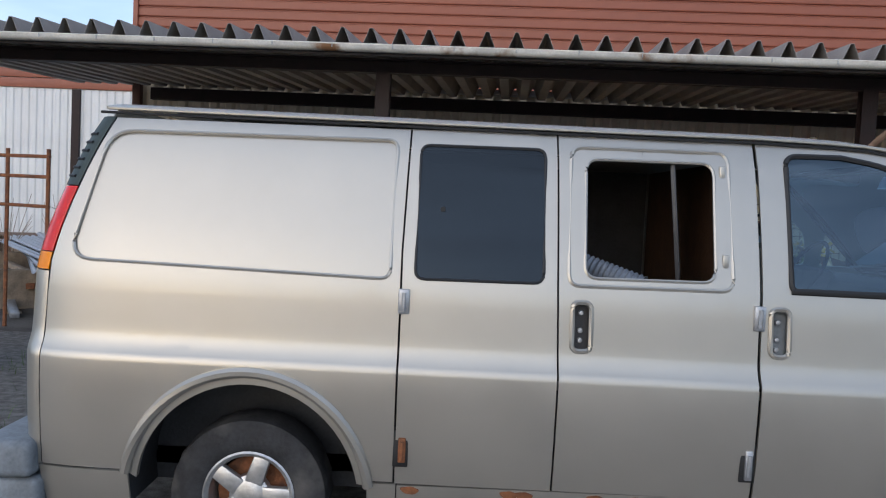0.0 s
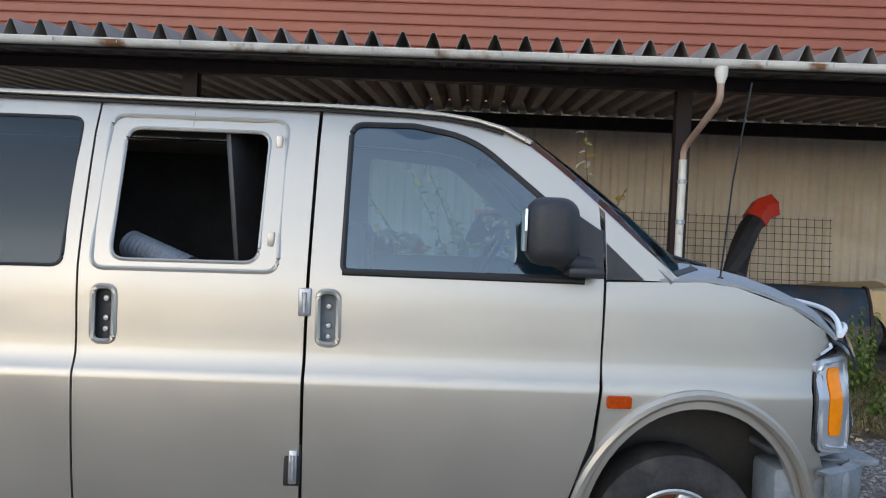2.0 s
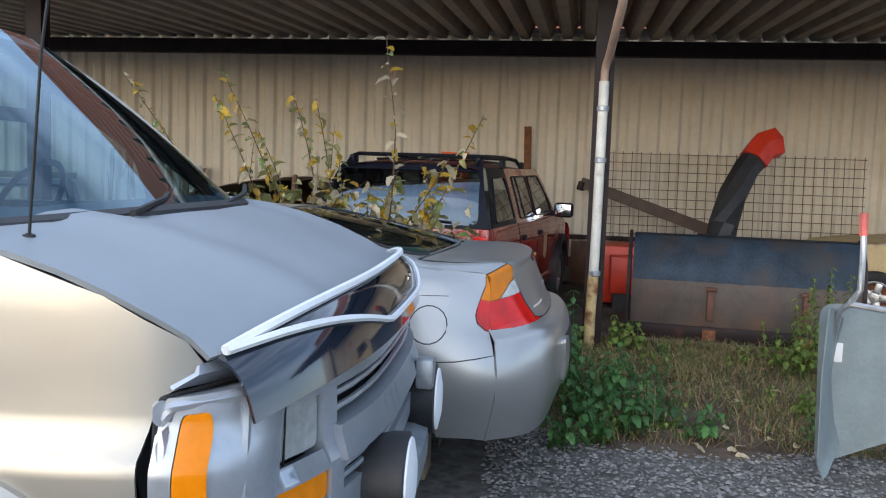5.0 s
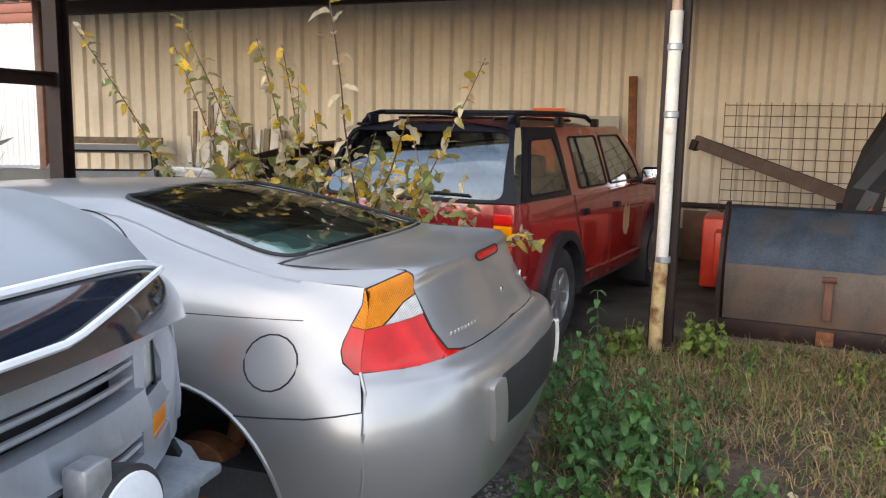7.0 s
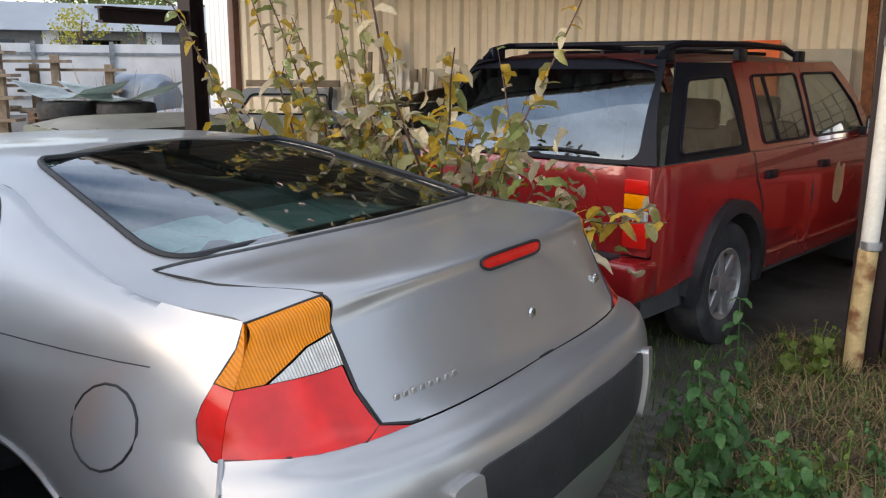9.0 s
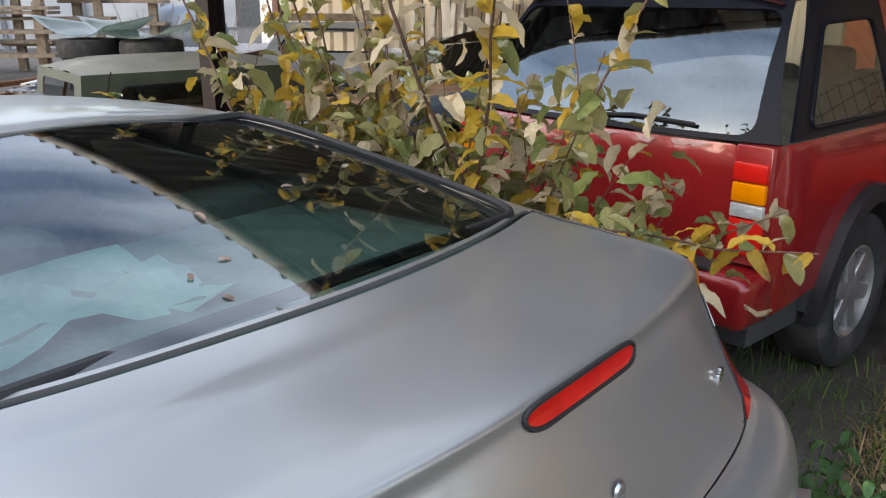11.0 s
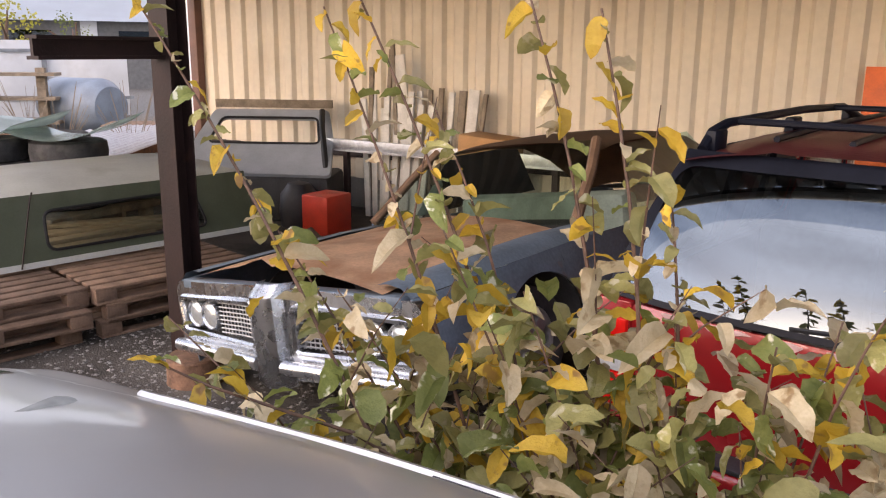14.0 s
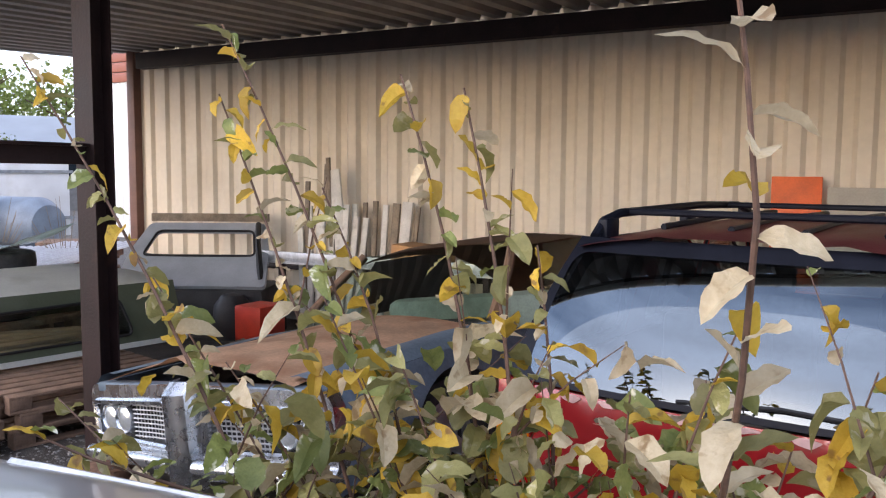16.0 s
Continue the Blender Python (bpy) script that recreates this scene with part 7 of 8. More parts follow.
def leaf_mat(name, a, b, spots=(0.75, 0.72, 0.55)):
    m = mat(name, a, 0.6, var=0.0, scale=30, col2=b, fine=120, bump=0.4, stain=spots, stain_at=(0.6, 0.66), island=True)
    t = m.node_tree
    bs = t.nodes["Principled BSDF"]
    oi, hs, mr = t.nodes.new("ShaderNodeObjectInfo"), t.nodes.new("ShaderNodeHueSaturation"), t.nodes.new("ShaderNodeMapRange")
    mr.inputs["To Min"].default_value, mr.inputs["To Max"].default_value = 0.75, 1.3
    src = bs.inputs["Base Color"].links[0].from_socket
    t.links.new(oi.outputs["Random"], mr.inputs[0])
    t.links.new(mr.outputs[0], hs.inputs["Value"])
    t.links.new(src, hs.inputs["Color"])
    t.links.new(hs.outputs[0], bs.inputs["Base Color"])
    tr, mx, o = t.nodes.new("ShaderNodeBsdfTranslucent"), t.nodes.new("ShaderNodeMixShader"), t.nodes["Material Output"]
    tr.inputs[0].default_value = (*[min(1, c * 1.3) for c in b], 1)
    mx.inputs[0].default_value = 0.3
    t.links.new(bs.outputs[0], mx.inputs[1])
    t.links.new(tr.outputs[0], mx.inputs[2])
    t.links.new(mx.outputs[0], o.inputs[0])
    return m


LEAF = [leaf_mat("yellow_leaf", (0.45, 0.27, 0.02), (0.6, 0.4, 0.05), (0.2, 0.1, 0.03)), leaf_mat("green_leaf", (0.1, 0.13, 0.03), (0.22, 0.24, 0.07)),
        leaf_mat("pale_dry_leaf", (0.4, 0.31, 0.18), (0.56, 0.47, 0.31), (0.24, 0.15, 0.07)), leaf_mat("olive_leaf", (0.2, 0.19, 0.06), (0.33, 0.3, 0.11), (0.5, 0.45, 0.3))]
NETTLE = leaf_mat("nettle_leaf", (0.035, 0.1, 0.025), (0.08, 0.18, 0.05), (0.12, 0.2, 0.06))
WEED = leaf_mat("weed_leaf", (0.08, 0.14, 0.02), (0.2, 0.26, 0.05), (0.35, 0.33, 0.08))
BROWN_LEAF = leaf_mat("brown_leaf", (0.25, 0.16, 0.12), (0.4, 0.28, 0.22), (0.5, 0.45, 0.4))
BARK = mat("young_bark", (0.11, 0.06, 0.04), 0.7, var=0.3, scale=30, bump=0.2)


def leaf_bm(bm, m, length, width, curl, fold):
    """One ovate leaf, folded on its rib and curled to its tip."""
    n = 9
    mid, lo, hi = [], [], []
    for i in range(n + 1):
        t = i / n
        w = width * 0.5 * (1 - abs(2 * t ** 0.88 - 1) ** 2.1) ** 0.62 * (1 + 0.05 * math.sin(i * 2.7 + length * 900)) if 0 < i < n else 0
        x, z = length * t, -curl * length * t * t + 0.05 * length * math.sin(3 * t)
        mid.append(bm.verts.new(m @ Vector((x, 0, z))))
        if 0 < i < n:
            lo.append(bm.verts.new(m @ Vector((x, -w, z + fold * w + 0.16 * w * math.sin(i * 2.1)))))
            hi.append(bm.verts.new(m @ Vector((x, w, z + fold * w - 0.2 * w * math.sin(i * 1.7)))))
    for side in (lo, hi):
        flip = side is hi
        q = [(mid[0], mid[1], side[0])] + [(mid[i], mid[i + 1], side[i], side[i - 1]) for i in range(1, n - 1)] + [(mid[n - 1], mid[n], side[n - 2])]
        for f in q:
            bm.faces.new(f[::-1] if flip else f)


leaf_meshes = []
for mt in LEAF:
    for k in range(4):
        bm = bmesh.new()
        leaf_bm(bm, Matrix(), 0.1, 0.052 + 0.005 * k, (0.1, 0.3, 0.5, 0.8)[k], (0.25, 0.5, 0.15, 0.9)[k])
        leaf_meshes.append(finish(bm, "leaf", mt))


def stem_line(a, b, bend, n=9):
    a, b = Vector(a), Vector(b)
    side = Vector((rng.uniform(-1, 1), rng.uniform(-1, 1), 0)) * 0.03
    return [a.lerp(b, i / n) + Vector((0, 0, bend * math.sin(math.pi * i / n))) + side * math.sin(math.pi * 2 * i / n) for i in range(n + 1)]


bush = empty("willow_bush", pose(2.68, 7.62, 0), "young sallow bush with yellowing autumn leaves", "bush")
tips = [(1.0, 7.58, 2.12, 1), (1.7, 7.62, 2.17, 1), (1.62, 7.7, 2.0, 0), (2.22, 7.62, 2.02, 1), (2.39, 7.6, 1.98, 1), (3.57, 7.62, 1.9, 1), (1.35, 7.7, 1.5, 1), (1.95, 7.7, 1.75, 1), (2.08, 7.5, 1.5, 1),
        (2.52, 7.75, 1.62, 1), (3.0, 7.5, 1.5, 1), (3.25, 7.7, 1.4, 1), (1.75, 7.55, 1.3, 1), (2.3, 7.45, 1.4, 1), (2.8, 7.5, 1.35, 1), (3.1, 7.8, 1.2, 1), (3.55, 7.55, 1.08, 1), (3.8, 7.75, 0.98, 1), (1.2, 7.5, 1.15, 1), (2.6, 7.4, 1.15, 1), (2.0, 7.85, 1.25, 1), (3.3, 7.45, 1.2, 1), (2.9, 7.9, 1.3, 1), (1.5, 7.85, 1.05, 1)]
stems, spots = [], []
for x, y, z, full in tips:
    base = (2.68 + 0.16 * (x - 2.6) + rng.uniform(-0.08, 0.08), 7.6 + rng.uniform(-0.1, 0.1), 0)
    line = stem_line(base, (x, y, z), 0.10 if x < 3.4 else 0.16)
    stems.append((line, 0.0085 if z > 1.6 else 0.007))
    L = (Vector(line[-1]) - Vector(line[0])).length
    n = int(L * 22)
    for i in range(n):
        t = 0.25 + 0.75 * (i + rng.random() * 0.6) / n
        j = min(8, int(t * 9))
        p = line[j].lerp(line[j + 1], min(1, t * 9 - j))
        spots.append((p, t))
    for k in range(5 if z < 1.8 else 3):
        t = rng.uniform(0.35, 0.7)
        j = int(t * 9)
        p = line[j]
        q = p + Vector((rng.uniform(-0.25, 0.3), rng.uniform(-0.22, 0.22), rng.uniform(0.15, 0.4)))
        tw = [p, p.lerp(q, 0.5) + Vector((0, 0, 0.02)), q]
        stems.append((tw, 0.0035))
        for i in range(7):
            u = (i + rng.random()) / 7
            spots.append((tw[0].lerp(tw[2], u), t))
inv = Matrix.Translation((-2.68, -7.62, 0))
for line, r in stems:
    part("branch", tube([inv @ Vector(p) for p in line], r, 6, taper=0.3), BARK, bush)
rng.shuffle(spots)
rest = [bmesh.new() for _ in LEAF]


def leaf_pose(p):
    a = rng.uniform(0, 360)
    return Matrix.Translation(p) @ Euler((radians(rng.uniform(-50, 50)), radians(rng.uniform(-55, 60)), radians(a))).to_matrix().to_4x4() @ Matrix.Scale(rng.uniform(0.5, 1.2), 4)


for i, (p, t) in enumerate(spots):
    k = rng.choices((0, 1, 2, 3), (0.3, 0.14, 0.28, 0.28))[0] if p[2] > 1.1 else rng.choices((0, 1, 2, 3), (0.14, 0.24, 0.3, 0.32))[0]
    m = leaf_pose(inv @ p) @ Matrix.Scale(0.72 if p[2] > 1.45 else 1.0, 4)
    if i < 300:
        ob = new("leaf", leaf_meshes[k * 4 + rng.randrange(4)])
        ob.parent = bush
        ob.matrix_local = m
    else:
        leaf_bm(rest[k], m, 0.1, rng.uniform(0.044, 0.066), rng.uniform(-0.1, 0.8), rng.uniform(0.1, 1.0))
for _ in range(700):
    p = Vector((rng.gauss(2.55, 0.42), rng.gauss(7.62, 0.17), rng.triangular(0.35, 1.4, 0.8)))
    if 7.3 < p.y < 8.05:
        leaf_bm(rest[rng.choices((0, 1, 2, 3), (0.12, 0.28, 0.3, 0.3))[0]], leaf_pose(inv @ p), 0.1, rng.uniform(0.044, 0.064), rng.uniform(-0.1, 0.8), rng.uniform(0.1, 0.8))
# sprays that lean out over the saloon: stem, leaf kinds, leaf size, leaves a metre
SPRAYS = [
    ([(2.9, 7.56, 0.8), (2.95, 7.4, 1.02), (3.02, 7.1, 1.33), (3.05, 6.95, 1.53), (3.065, 6.87, 1.74), (3.05, 6.85, 1.9), (3.03, 6.84, 2.05), (3.0, 6.82, 2.3)], (0.06, 0.02, 0.82, 0.1), 0.9, 15, 0.3),
    ([(2.85, 7.6, 0.8), (3.0, 7.4, 1.02), (3.235, 7.1, 1.33), (3.33, 6.95, 1.47), (3.4, 6.86, 1.58)], (0.6, 0.05, 0.2, 0.15), 0.95, 22, 0.25),
    ([(3.0, 7.6, 0.7), (3.3, 7.42, 0.93), (3.6, 7.3, 0.985), (3.75, 7.34, 0.965), (3.97, 7.38, 0.985)], (0.5, 0.15, 0.15, 0.2), 0.85, 26, 0.3),
    ([(2.3, 7.6, 0.7), (1.9, 7.4, 1.0), (1.62, 7.22, 1.13), (1.5, 7.15, 1.2)], (0.35, 0.35, 0.1, 0.2), 0.85, 14, 0.5),
]
for line, mix, size, dense, first_leaf in SPRAYS:
    line = [Vector(p) for p in line]
    part("branch", tube([inv @ p for p in line], 0.0065, 6, taper=0.35), BARK, bush)
    runs = [(b - a).length for a, b in zip(line[:-1], line[1:])]
    total = sum(runs)
    for i in range(int(total * dense)):
        d = total * (first_leaf + (1 - first_leaf) * (i + 0.5) / int(total * dense))
        k = 0
        while d > runs[k] and k < len(runs) - 1:
            d, k = d - runs[k], k + 1
        p = line[k].lerp(line[k + 1], min(1, d / runs[k]))
        turn = Euler((radians(rng.uniform(-45, 45)), radians(rng.uniform(-50, 45)), i * 2.4 + rng.uniform(-0.5, 0.5))).to_matrix().to_4x4()
        leaf_bm(rest[rng.choices((0, 1, 2, 3), mix)[0]], inv @ Matrix.Translation(p) @ turn @ Matrix.Scale(size * rng.uniform(0.75, 1.1), 4), 0.108, rng.uniform(0.04, 0.054), rng.uniform(0.0, 0.6), rng.uniform(0.1, 0.7))
for bm, mt in zip(rest, LEAF):
    tagged(part("foliage", bm, mt, bush), kind="stuff")

# bed of soil, moss and grass beside the gravel
def bed_h(x, y):
    e = min(1, max(0, (x - 3.85) / 0.5)) * min(1, max(0, (y - 6.25 - 0.2 * math.sin(x * 2.3)) / 0.5)) * min(1, max(0, (9.6 - y) / 0.4))
    return -0.02 + e * (0.04 + 0.03 * noise.noise((x * 1.5, y * 1.5, 0)))


bed = part("soil_bed", grid_mesh([[(x, y, bed_h(x, y)) for x in [3.8 + i * 0.1 for i in range(62)]] for y in [6.1 + j * 0.1 for j in range(37)]]), M["soil"])
tagged(bed, "dark soil with dead grass beside the gravel", "soil", kind="structure")
GRASS = [mat("green_grass", (0.07, 0.12, 0.02), 0.8, var=0.4, scale=3, island=True), mat("straw_grass", (0.25, 0.17, 0.08), 0.85, var=0.35, scale=3, island=True)]


def blades(name, material, label, count, pick, hmin, hmax, lean):
    verts, faces = [], []
    while len(faces) < count * 2:
        x, y = pick()
        d = noise.noise((x * 1.1, y * 1.1, 5.0)) + 0.25
        if rng.random() > max(0.05, d + 0.4):
            continue
        h, a = rng.uniform(hmin, hmax), rng.uniform(0, math.tau)
        z = max(0, bed_h(x, y))
        dx, dy, w = math.cos(a), math.sin(a), rng.uniform(0.0015, 0.0035)
        l = h * rng.uniform(*lean)
        i = len(verts)
        verts += [(x - dy * w, y + dx * w, z), (x + dy * w, y - dx * w, z), (x + dx * l * 0.4 - dy * w * 0.8, y + dy * l * 0.4 + dx * w * 0.8, z + h * 0.65), (x + dx * l * 0.4 + dy * w * 0.8, y + dy * l * 0.4 - dx * w * 0.8, z + h * 0.65), (x + dx * l, y + dy * l, z + h * 0.85)]
        faces += [(i, i + 1, i + 3, i + 2), (i + 2, i + 3, i + 4)]
    me = bpy.data.meshes.new(name)
    me.from_pydata(verts, [], faces)
    me.materials.append(material)
    return tagged(new(name, me), label, "grass", kind="stuff")


bed_pick = lambda: (rng.uniform(4.0, 8.6), rng.uniform(6.45, 9.4))
blades("grass", GRASS[0], "patchy green grass on the soil", 10000, bed_pick, 0.03, 0.12, (0.3, 1.3))
blades("dry_grass", GRASS[1], "flattened straw-coloured dead grass", 26000, bed_pick, 0.02, 0.1, (0.8, 2.6))
blades("yard_grass", GRASS[0], "sparse grass along the saloon and old coupe", 3500, lambda: rng.choice(((rng.uniform(-0.6, 3.6), rng.uniform(7.25, 8.6)), (rng.uniform(3.3, 4.6), rng.uniform(7.2, 9.2)), (rng.uniform(-6, -2.3), rng.uniform(3.5, 8)))), 0.03, 0.12, (0.3, 1.2))


def weed(name, m, label, h, n_stem, mat_leaf, leaf=0.06, spread=0.12, category="weed", wide=0.6):
    ob = empty(name, m, label, category, "weeds by the cars")
    leaves = bmesh.new()
    for k in range(n_stem):
        a = rng.uniform(0, math.tau)
        hh = h * rng.uniform(0.55, 1.0)
        tip = Vector((spread * 1.6 * math.cos(a) * rng.random(), spread * 1.6 * math.sin(a) * rng.random(), hh))
        base = Vector((spread * 0.5 * math.cos(a), spread * 0.5 * math.sin(a), -0.01))
        part("stalk", tube([base, base.lerp(tip, 0.5) + Vector((0, 0, 0.02)), tip], 0.004, 5, taper=0.5), mat_leaf, ob)
        steps = max(4, int(hh / 0.055))
        for i in range(steps):
            t = 0.2 + 0.8 * (i + 1) / steps
            p = base.lerp(tip, t)
            for q in (0, 180):
                s = (1.15 - 0.6 * t) * rng.uniform(0.7, 1.2)
                e = Euler((radians(rng.uniform(-20, 20)), radians(rng.uniform(5, 40)), radians(q + i * 90 + rng.uniform(-30, 30))))
                leaf_bm(leaves, Matrix.Translation(p) @ e.to_matrix().to_4x4() @ Matrix.Scale(s, 4), leaf, leaf * wide, rng.uniform(0.1, 0.5), 0.3)
    part("leaves", leaves, mat_leaf, ob)
    return ob


for x, y, h, n in ((4.32, 6.72, 0.42, 5), (4.42, 6.95, 0.5, 5), (4.30, 7.15, 0.62, 4), (4.22, 7.4, 0.75, 3), (4.5, 7.3, 0.38, 4), (4.55, 6.6, 0.35, 6), (4.75, 6.75, 0.3, 6), (4.35, 6.45, 0.3, 6), (4.2, 6.9, 0.35, 4), (4.6, 7.0, 0.35, 4), (4.15, 6.3, 0.25, 6), (4.0, 7.7, 0.4, 3), (4.9, 6.55, 0.25, 5)):
    weed("nettle", pose(x, y, 0.0), "green nettle growing beside the saloon bumper", h, n, NETTLE, 0.09, 0.1)
for x, y, h, n in ((4.72, 8.98, 0.42, 5), (4.85, 8.9, 0.28, 4), (4.3, 8.7, 0.32, 4)):
    weed("seedling_maple", pose(x, y, 0.0), "bright green seedling at the foot of the post", h, n, WEED, 0.09, 0.1, wide=0.85)
for x, y, h, n in ((6.15, 8.35, 0.72, 6), (6.35, 8.45, 0.85, 5), (6.0, 8.2, 0.5, 5), (6.5, 8.2, 0.6, 5), (6.25, 7.9, 0.4, 5), (5.9, 8.5, 0.45, 4), (5.95, 6.9, 0.28, 6), (5.6, 7.15, 0.22, 6), (6.6, 7.6, 0.35, 5)):
    weed("tall_weed", pose(x, y, 0.0), "leafy green weed in front of the plough", h, n, WEED, 0.08, 0.14)
for i in range(26):
    x, y = rng.uniform(4.1, 7.6), rng.uniform(6.45, 9.2)
    weed("low_weed", pose(x, y, 0.01), "low weed in the dead grass", rng.uniform(0.1, 0.22), rng.randint(3, 6), rng.choice((WEED, NETTLE, WEED)), 0.05, 0.1)
for x, y, h in ((4.66, 6.7, 0.34), (5.1, 7.9, 0.25)):
    weed("seed_weed", pose(x, y, 0.0), "pale dry weed gone to seed", h, 5, LEAF[3], 0.022, 0.08)

# loose gravel
verts, faces = [], []
for _ in range(26000):
    if rng.random() < 0.62:
        x, y = rng.uniform(3.7, 7.0), rng.uniform(3.8, 6.7)
    else:
        x, y = rng.uniform(-3.0, 2.0), rng.uniform(7.2, 10.5)
    r = rng.triangular(0.004, 0.021, 0.008)
    i = len(verts)
    a = rng.uniform(0, 1.5)
    for k in range(4):
        verts.append((x + r * math.cos(a + k * 1.57) * rng.uniform(0.7, 1.3), y + r * math.sin(a + k * 1.57) * rng.uniform(0.7, 1.3), r * 0.3))
    verts += [(x, y, r * rng.uniform(0.6, 1.0)), (x, y, -0.002)]
    for k in range(4):
        faces += [(i + k, i + (k + 1) % 4, i + 4), (i + (k + 1) % 4, i + k, i + 5)]
me = bpy.data.meshes.new("gravel")
me.from_pydata(verts, [], faces)
me.materials.append(M["stone"])
tagged(new("gravel", me), "loose grey gravel on the yard", "gravel", kind="stuff")
litter = bmesh.new()
for _ in range(260):
    x, y = rng.choice(((rng.uniform(-0.6, 3.5), rng.uniform(7.2, 8.5)), (rng.uniform(4.1, 7.5), rng.uniform(6.3, 9.2))))
    leaf_bm(litter, Matrix.Translation((x, y, max(0, bed_h(x, y)) + 0.012)) @ Euler((rng.uniform(-0.5, 0.5), rng.uniform(-0.4, 0.3), rng.uniform(0, 6.3))).to_matrix().to_4x4(), rng.uniform(0.04, 0.08), 0.04, rng.uniform(-0.3, 0.6), 0.3)
tagged(part("fallen_leaves", litter, LEAF[2]), "pale fallen leaves on the ground", "leaves", kind="stuff")
for k in range(9):
    u, v = rng.uniform(8.6, 9.8), rng.uniform(-1.0, 2.6)
    bm = bmesh.new()
    leaf_bm(bm, Matrix.Rotation(rng.uniform(0, 6), 4, "Z"), rng.uniform(0.018, 0.034), 0.01, 0.1, 0.3)
    lf = part("fallen_leaf", bm, BROWN_LEAF)
    tagged(lf, "dry leaf lying on the rear window", "leaf", "leaves on the saloon")
    lf.matrix_world = S @ Matrix.Translation(pane(u, v) + Vector((0.0, 0, 0.002))) @ pose(0, 0, 0, 0, 18, 0)

# ---- the yard behind: scrap, fence, far shed and trees ----
def pile_of_sheets():
    ob = empty("sheet_pile", pose(-6.2, 12.9, 0, 0, 0, 32), "pile of long ribbed steel sheets on rusty beams", "scrap")
    for i in range(5):
        bm = extrude_profile(rib_profile(0, 1.1, 0.1, 0.02, 0.03, 0.02), 4.5, 0.003)
        bm.transform(Matrix.Translation((-0.5 + 0.1 * i, -3.2 + 0.25 * i, 0.52 + 0.05 * i)) @ Matrix.Rotation(radians(rng.uniform(-5, 5)), 4, "Z"))
        part("sheet", bm, M["steel"], ob)
    for y in (-2.5, 0.5):
        part("bearer", box(-0.8, 1.0, y, y + 0.15, 0, 0.5), M["grey_wood"], ob)
    for i in range(3):
        part("red_beam", box(0.75 + 0.1 * i, 0.85 + 0.1 * i, -3.5, 2.0, 0.3 + 0.13 * i, 0.42 + 0.13 * i), M["rust"], ob)
    part("beam_bearer", box(0.7, 1.1, -1.5, -1.35, 0, 0.3), M["grey_wood"], ob)


pile_of_sheets()
for i in range(14):
    x, y = rng.uniform(-8.5, -4.0), rng.uniform(11.0, 14.5)
    ob = empty("scrap_bar", pose(x, y, rng.uniform(0.05, 0.3), 0, rng.uniform(-6, 2), rng.uniform(100, 150)), "long scrap bar lying in the yard", "scrap", "scrap bars")
    part("bar", box(-1.6, 1.6, -0.05, 0.05, 0, 0.07, 0.004), rng.choice((M["steel"], M["rust"], M["grey_wood"], M["off_white"])), ob)
    for e in (-1.2, 1.2):
        part("bearer", box(e - 0.05, e + 0.05, -0.1, 0.1, -0.35, 0.0), M["grey_wood"], ob)
for j in range(5):
    copy_thing(first, pose(-8.8, 15.6, 0.12 * j, 0, 0, 38 + 3 * (j % 2)))
    copy_thing(first, pose(-10.6, 14.0, 0.12 * j, 0, 0, 30 - 3 * (j % 2)))
tank = empty("steel_tank", pose(-11.2, 17.2, 0), "blue-grey steel tank in the scrap yard", "tank")
bm = lathe([(0.0, -0.9), (0.4, -0.85), (0.55, -0.6), (0.55, 0.6), (0.4, 0.85), (0.0, 0.9)], "x", 26)
part("shell", bm, mat("blue_grey_tank", (0.16, 0.2, 0.25), 0.5, var=0.25, scale=3), tank).location = (0, 0, 0.75)
part("saddle", box(-0.5, 0.5, -0.3, 0.3, 0, 0.25), M["grey_wood"], tank)
for x, y, h in ((-12.5, 15.0, 1.7), (-12.0, 16.0, 1.5), (-13.2, 14.2, 1.9), (-13.8, 13.2, 1.6), (-11.5, 13.2, 1.4)):
    ob = empty("timber_frame", pose(x, y, 0, 0, 0, rng.uniform(20, 60)), "weathered timber rack with boards", "rack", "timber racks")
    for e in (-0.8, 0.8):
        part("upright", box(e - 0.08, e + 0.08, -0.08, 0.08, 0, h), M["grey_wood"], ob)
    for k in range(3):
        part("shelf_board", box(-1.1, 1.1, -0.25, 0.25, h * (0.3 + 0.3 * k), h * (0.3 + 0.3 * k) + 0.06), M["grey_wood"], ob)
# pale panel fence
fence = empty("fence", Matrix.Translation((-26, 9, 0)) @ Matrix.Rotation(radians(52.3), 4, "Z"), "pale grey panel fence round the yard", "fence")
fence_mat = mat("pale_fence_panel", (0.5, 0.52, 0.54), 0.7, var=0.12, scale=1.5, stain=(0.35, 0.35, 0.33), stain_at=(0.55, 0.8))
for i in range(8):
    part("fence_panel", box(i * 2.12, i * 2.12 + 2.05, 0, 0.05, 0.05, 2.05 + 0.03 * (i % 2), 0.01), fence_mat, fence)
    part("fence_post", box(i * 2.12 - 0.06, i * 2.12 + 0.06, -0.08, 0.0, 0, 2.15), M["grey_plastic"], fence)
for z in (1.75, 0.5):
    part("fence_rail", box(0, 17, -0.05, -0.002, z, z + 0.08), M["grey_plastic"], fence)
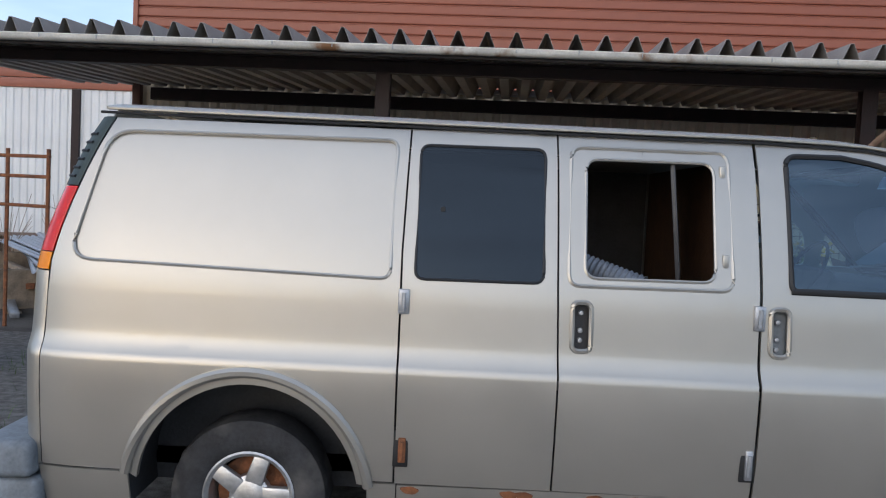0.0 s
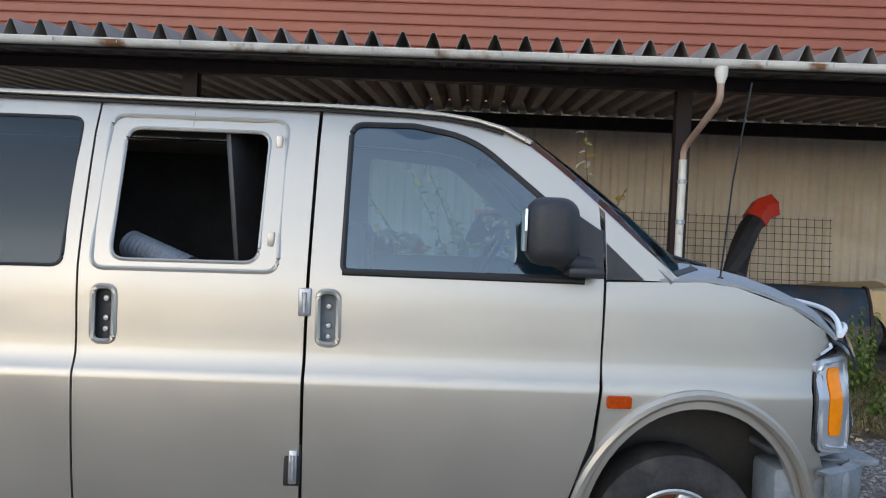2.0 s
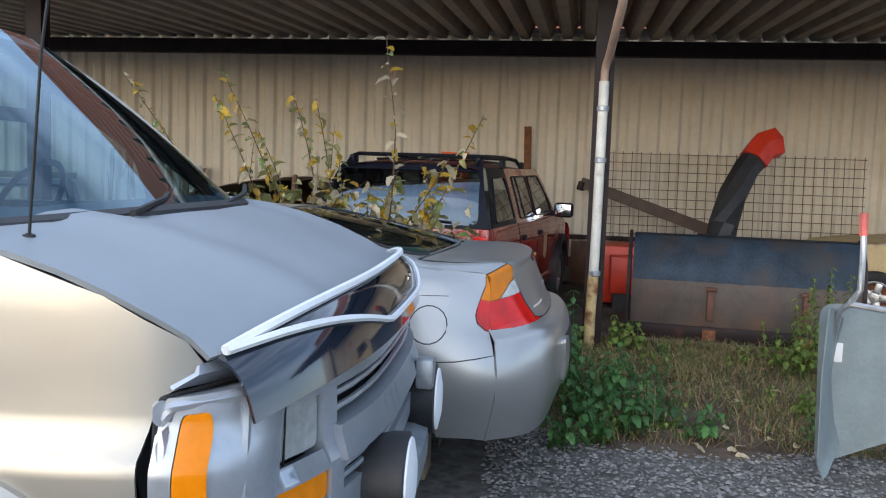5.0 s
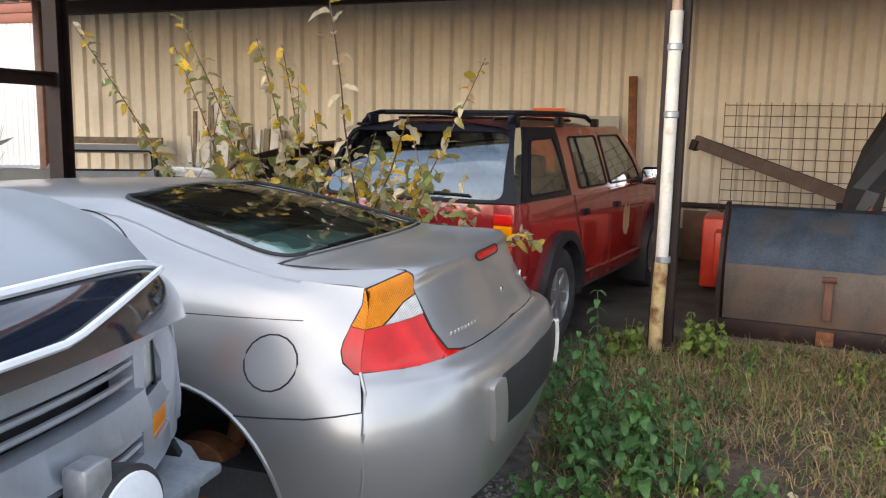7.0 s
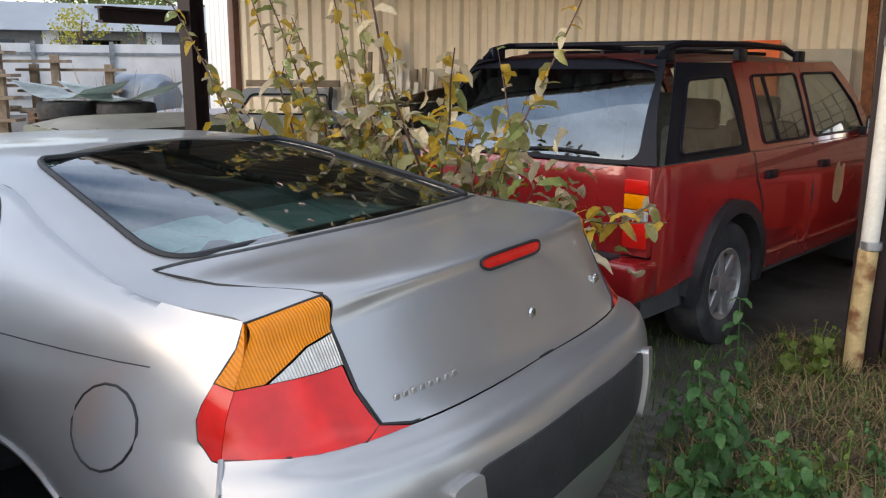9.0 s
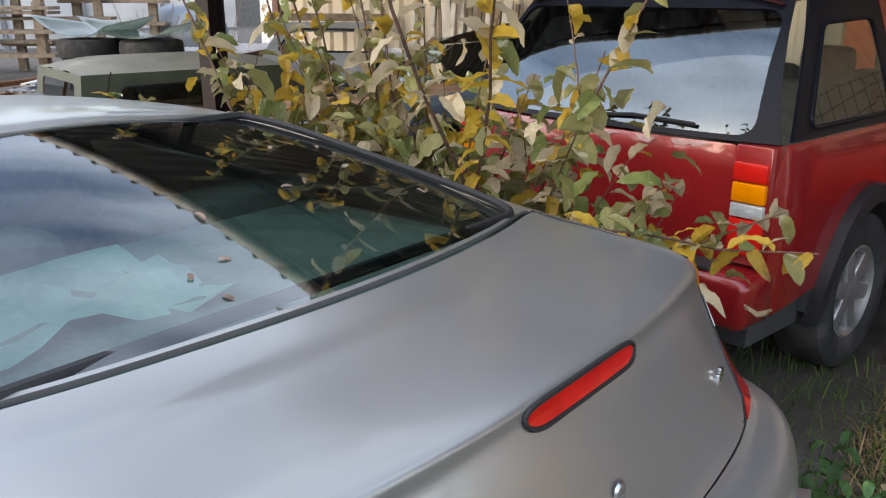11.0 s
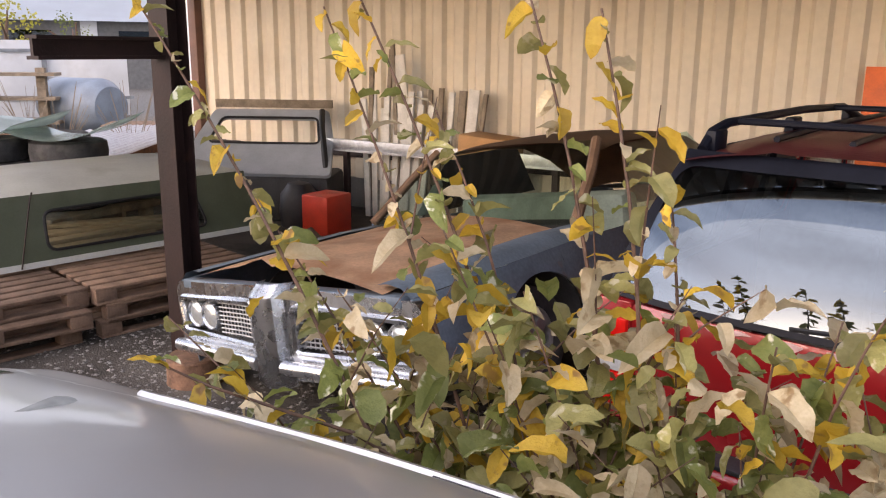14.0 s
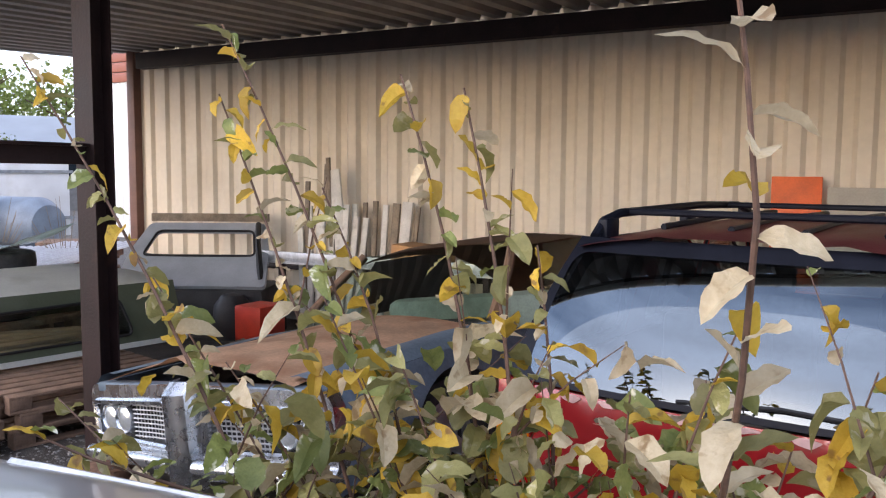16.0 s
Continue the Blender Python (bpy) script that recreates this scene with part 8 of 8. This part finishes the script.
# long shed with a pale roof beyond the fence
shed = empty("far_shed", Matrix.Translation((-40, 17, 0)) @ Matrix.Rotation(radians(52.3), 4, "Z"), "long shed with a pale metal roof beyond the fence", "building")
part("wall", box(0, 30, 1.0, 8, 0, 3.1), mat("shed_wall", (0.12, 0.12, 0.12), 0.8, var=0.2), shed)
bm = grid_mesh([[(x, y, z) for x in (-0.5, 10, 20, 30.5)] for y, z in ((0.3, 3.0), (4.5, 4.5), (8.7, 3.0))])
bmesh.ops.solidify(bm, geom=bm.faces[:], thickness=0.12)
part("roof", bm, mat("pale_blue_roof", (0.5, 0.54, 0.58), 0.5, var=0.06, scale=1), shed)
for i in range(7):
    part("wall_pillar", box(i * 4.6, i * 4.6 + 0.7, 0.9, 1.0, 0, 3.0), fence_mat, shed)
    part("window", box(i * 4.6 + 1.6, i * 4.6 + 3.4, 0.94, 0.99, 1.6, 2.6), M["glass_tint"], shed)


def tree(name, m, label, h, r, mt, n=900, trunk_h=0.35):
    ob = empty(name, m, label, "tree", "trees beyond the yard")
    part("trunk", tube([(0, 0, -0.1), (0.1, 0, h * 0.3), (0.0, 0.1, h * 0.6), (0.1, 0, h * 0.9)], 0.16, 8, taper=0.15), BARK, ob)
    for k in range(7):
        a, z = rng.uniform(0, math.tau), h * rng.uniform(trunk_h, 0.75)
        part("limb", tube([(0.05, 0, z), (r * 0.5 * math.cos(a), r * 0.5 * math.sin(a), z + 0.12 * h), (r * 0.9 * math.cos(a), r * 0.9 * math.sin(a), z + 0.2 * h)], 0.06, 6, taper=0.3), BARK, ob)
    bm = bmesh.new()
    clumps = [(Vector((r * 0.75 * math.cos(a) * q, r * 0.75 * math.sin(a) * q, h * z)), r * s) for a, q, z, s in [(rng.uniform(0, 6.3), rng.random() ** 0.5, rng.uniform(trunk_h + 0.1, 0.95), rng.uniform(0.25, 0.5)) for _ in range(16)]]
    for i in range(n):
        c, cr = rng.choice(clumps)
        d = Vector((rng.gauss(0, 1), rng.gauss(0, 1), rng.gauss(0, 0.8))).normalized() * cr * rng.uniform(0.5, 1.05)
        leaf_bm(bm, Matrix.Translation(c + d) @ Euler((rng.uniform(-1, 1), rng.uniform(-1, 1), rng.uniform(0, 6.3))).to_matrix().to_4x4(), 0.085 * r, 0.07 * r, 0.4, 0.3)
    part("crown", bm, mt, ob)
    return ob


T1 = leaf_mat("yellowing_crown", (0.22, 0.22, 0.03), (0.42, 0.38, 0.06), (0.3, 0.3, 0.08))
T2 = leaf_mat("green_crown", (0.09, 0.13, 0.03), (0.2, 0.24, 0.06), (0.25, 0.28, 0.1))
for x, y, h, r, mt in ((-46, 34, 8.5, 3.2, T1), (-41, 38, 8.8, 3.4, T2), (-37, 41, 7.6, 3.0, T2), (-51, 30, 8.0, 3.2, T1), (-34, 45, 7.5, 2.8, T1), (-56, 26, 8.0, 3.5, T2), (-44, 42, 8.0, 3.2, T2), (-60, 22, 8, 3.4, T1)):
    tree("far_tree", pose(x, y, 0, 0, 0, rng.uniform(0, 360)), "autumn tree beyond the long shed", h, r, mt, 850)
for x, y, h, r, mt in ((-21.5, 23.0, 3.3, 1.2, T1), (-24.5, 18.5, 2.8, 1.1, T1), (-19.5, 23.8, 2.9, 0.8, T2)):
    tree("fence_shrub", pose(x, y, 0, 0, 0, rng.uniform(0, 360)), "yellow-green shrub behind the fence", h, r, mt, 600, 0.15)
# bare brush in the scrap yard
for x, y in ((-7.2, 13.6), (-6.5, 14.2), (-9.5, 14.8)):
    ob = empty("bare_brush", pose(x, y, 0), "leafless grey brush among the scrap", "shrub", "bare brush")
    for k in range(16):
        a = rng.uniform(0, math.tau)
        part("twig", tube([(0, 0, 0), (0.15 * math.cos(a), 0.15 * math.sin(a), 0.6), (0.4 * math.cos(a), 0.4 * math.sin(a), rng.uniform(0.9, 1.5))], 0.008, 4, taper=0.4), M["grey_wood"], ob)
# behind the van's tail: rust-red pipe railing and a yellow panel
railing = empty("pipe_railing", pose(-5.5, 9.4, 0, 0, 0, -20), "rust-red pipe railing beside the scrap", "railing")
for z in (1.36, 1.68, 1.9):
    part("rail", tube([(-0.8, 0, z), (1.3, 0, z)], 0.02, 6), M["rust"], railing)
for x in (-0.75, 0.0, 0.7, 1.28):
    part("upright", tube([(x, 0, 0), (x, 0, 1.98)], 0.022, 6), M["rust"], railing)
skip = empty("yellow_panel", pose(-3.75, 6.9, 0, 0, 0, 12), "scuffed yellow steel panel standing by scrap", "panel")
part("panel", box(-0.9, -0.2, 0, 0.05, 0.5, 1.0, 0.01), mat("scuffed_yellow", (0.55, 0.37, 0.02), 0.5, var=0.2, scale=5, stain=(0.2, 0.12, 0.03), stain_at=(0.6, 0.7)), skip)
part("block_stand", box(-0.9, -0.2, -0.1, 0.2, 0, 0.5, 0.02), fence_mat, skip)
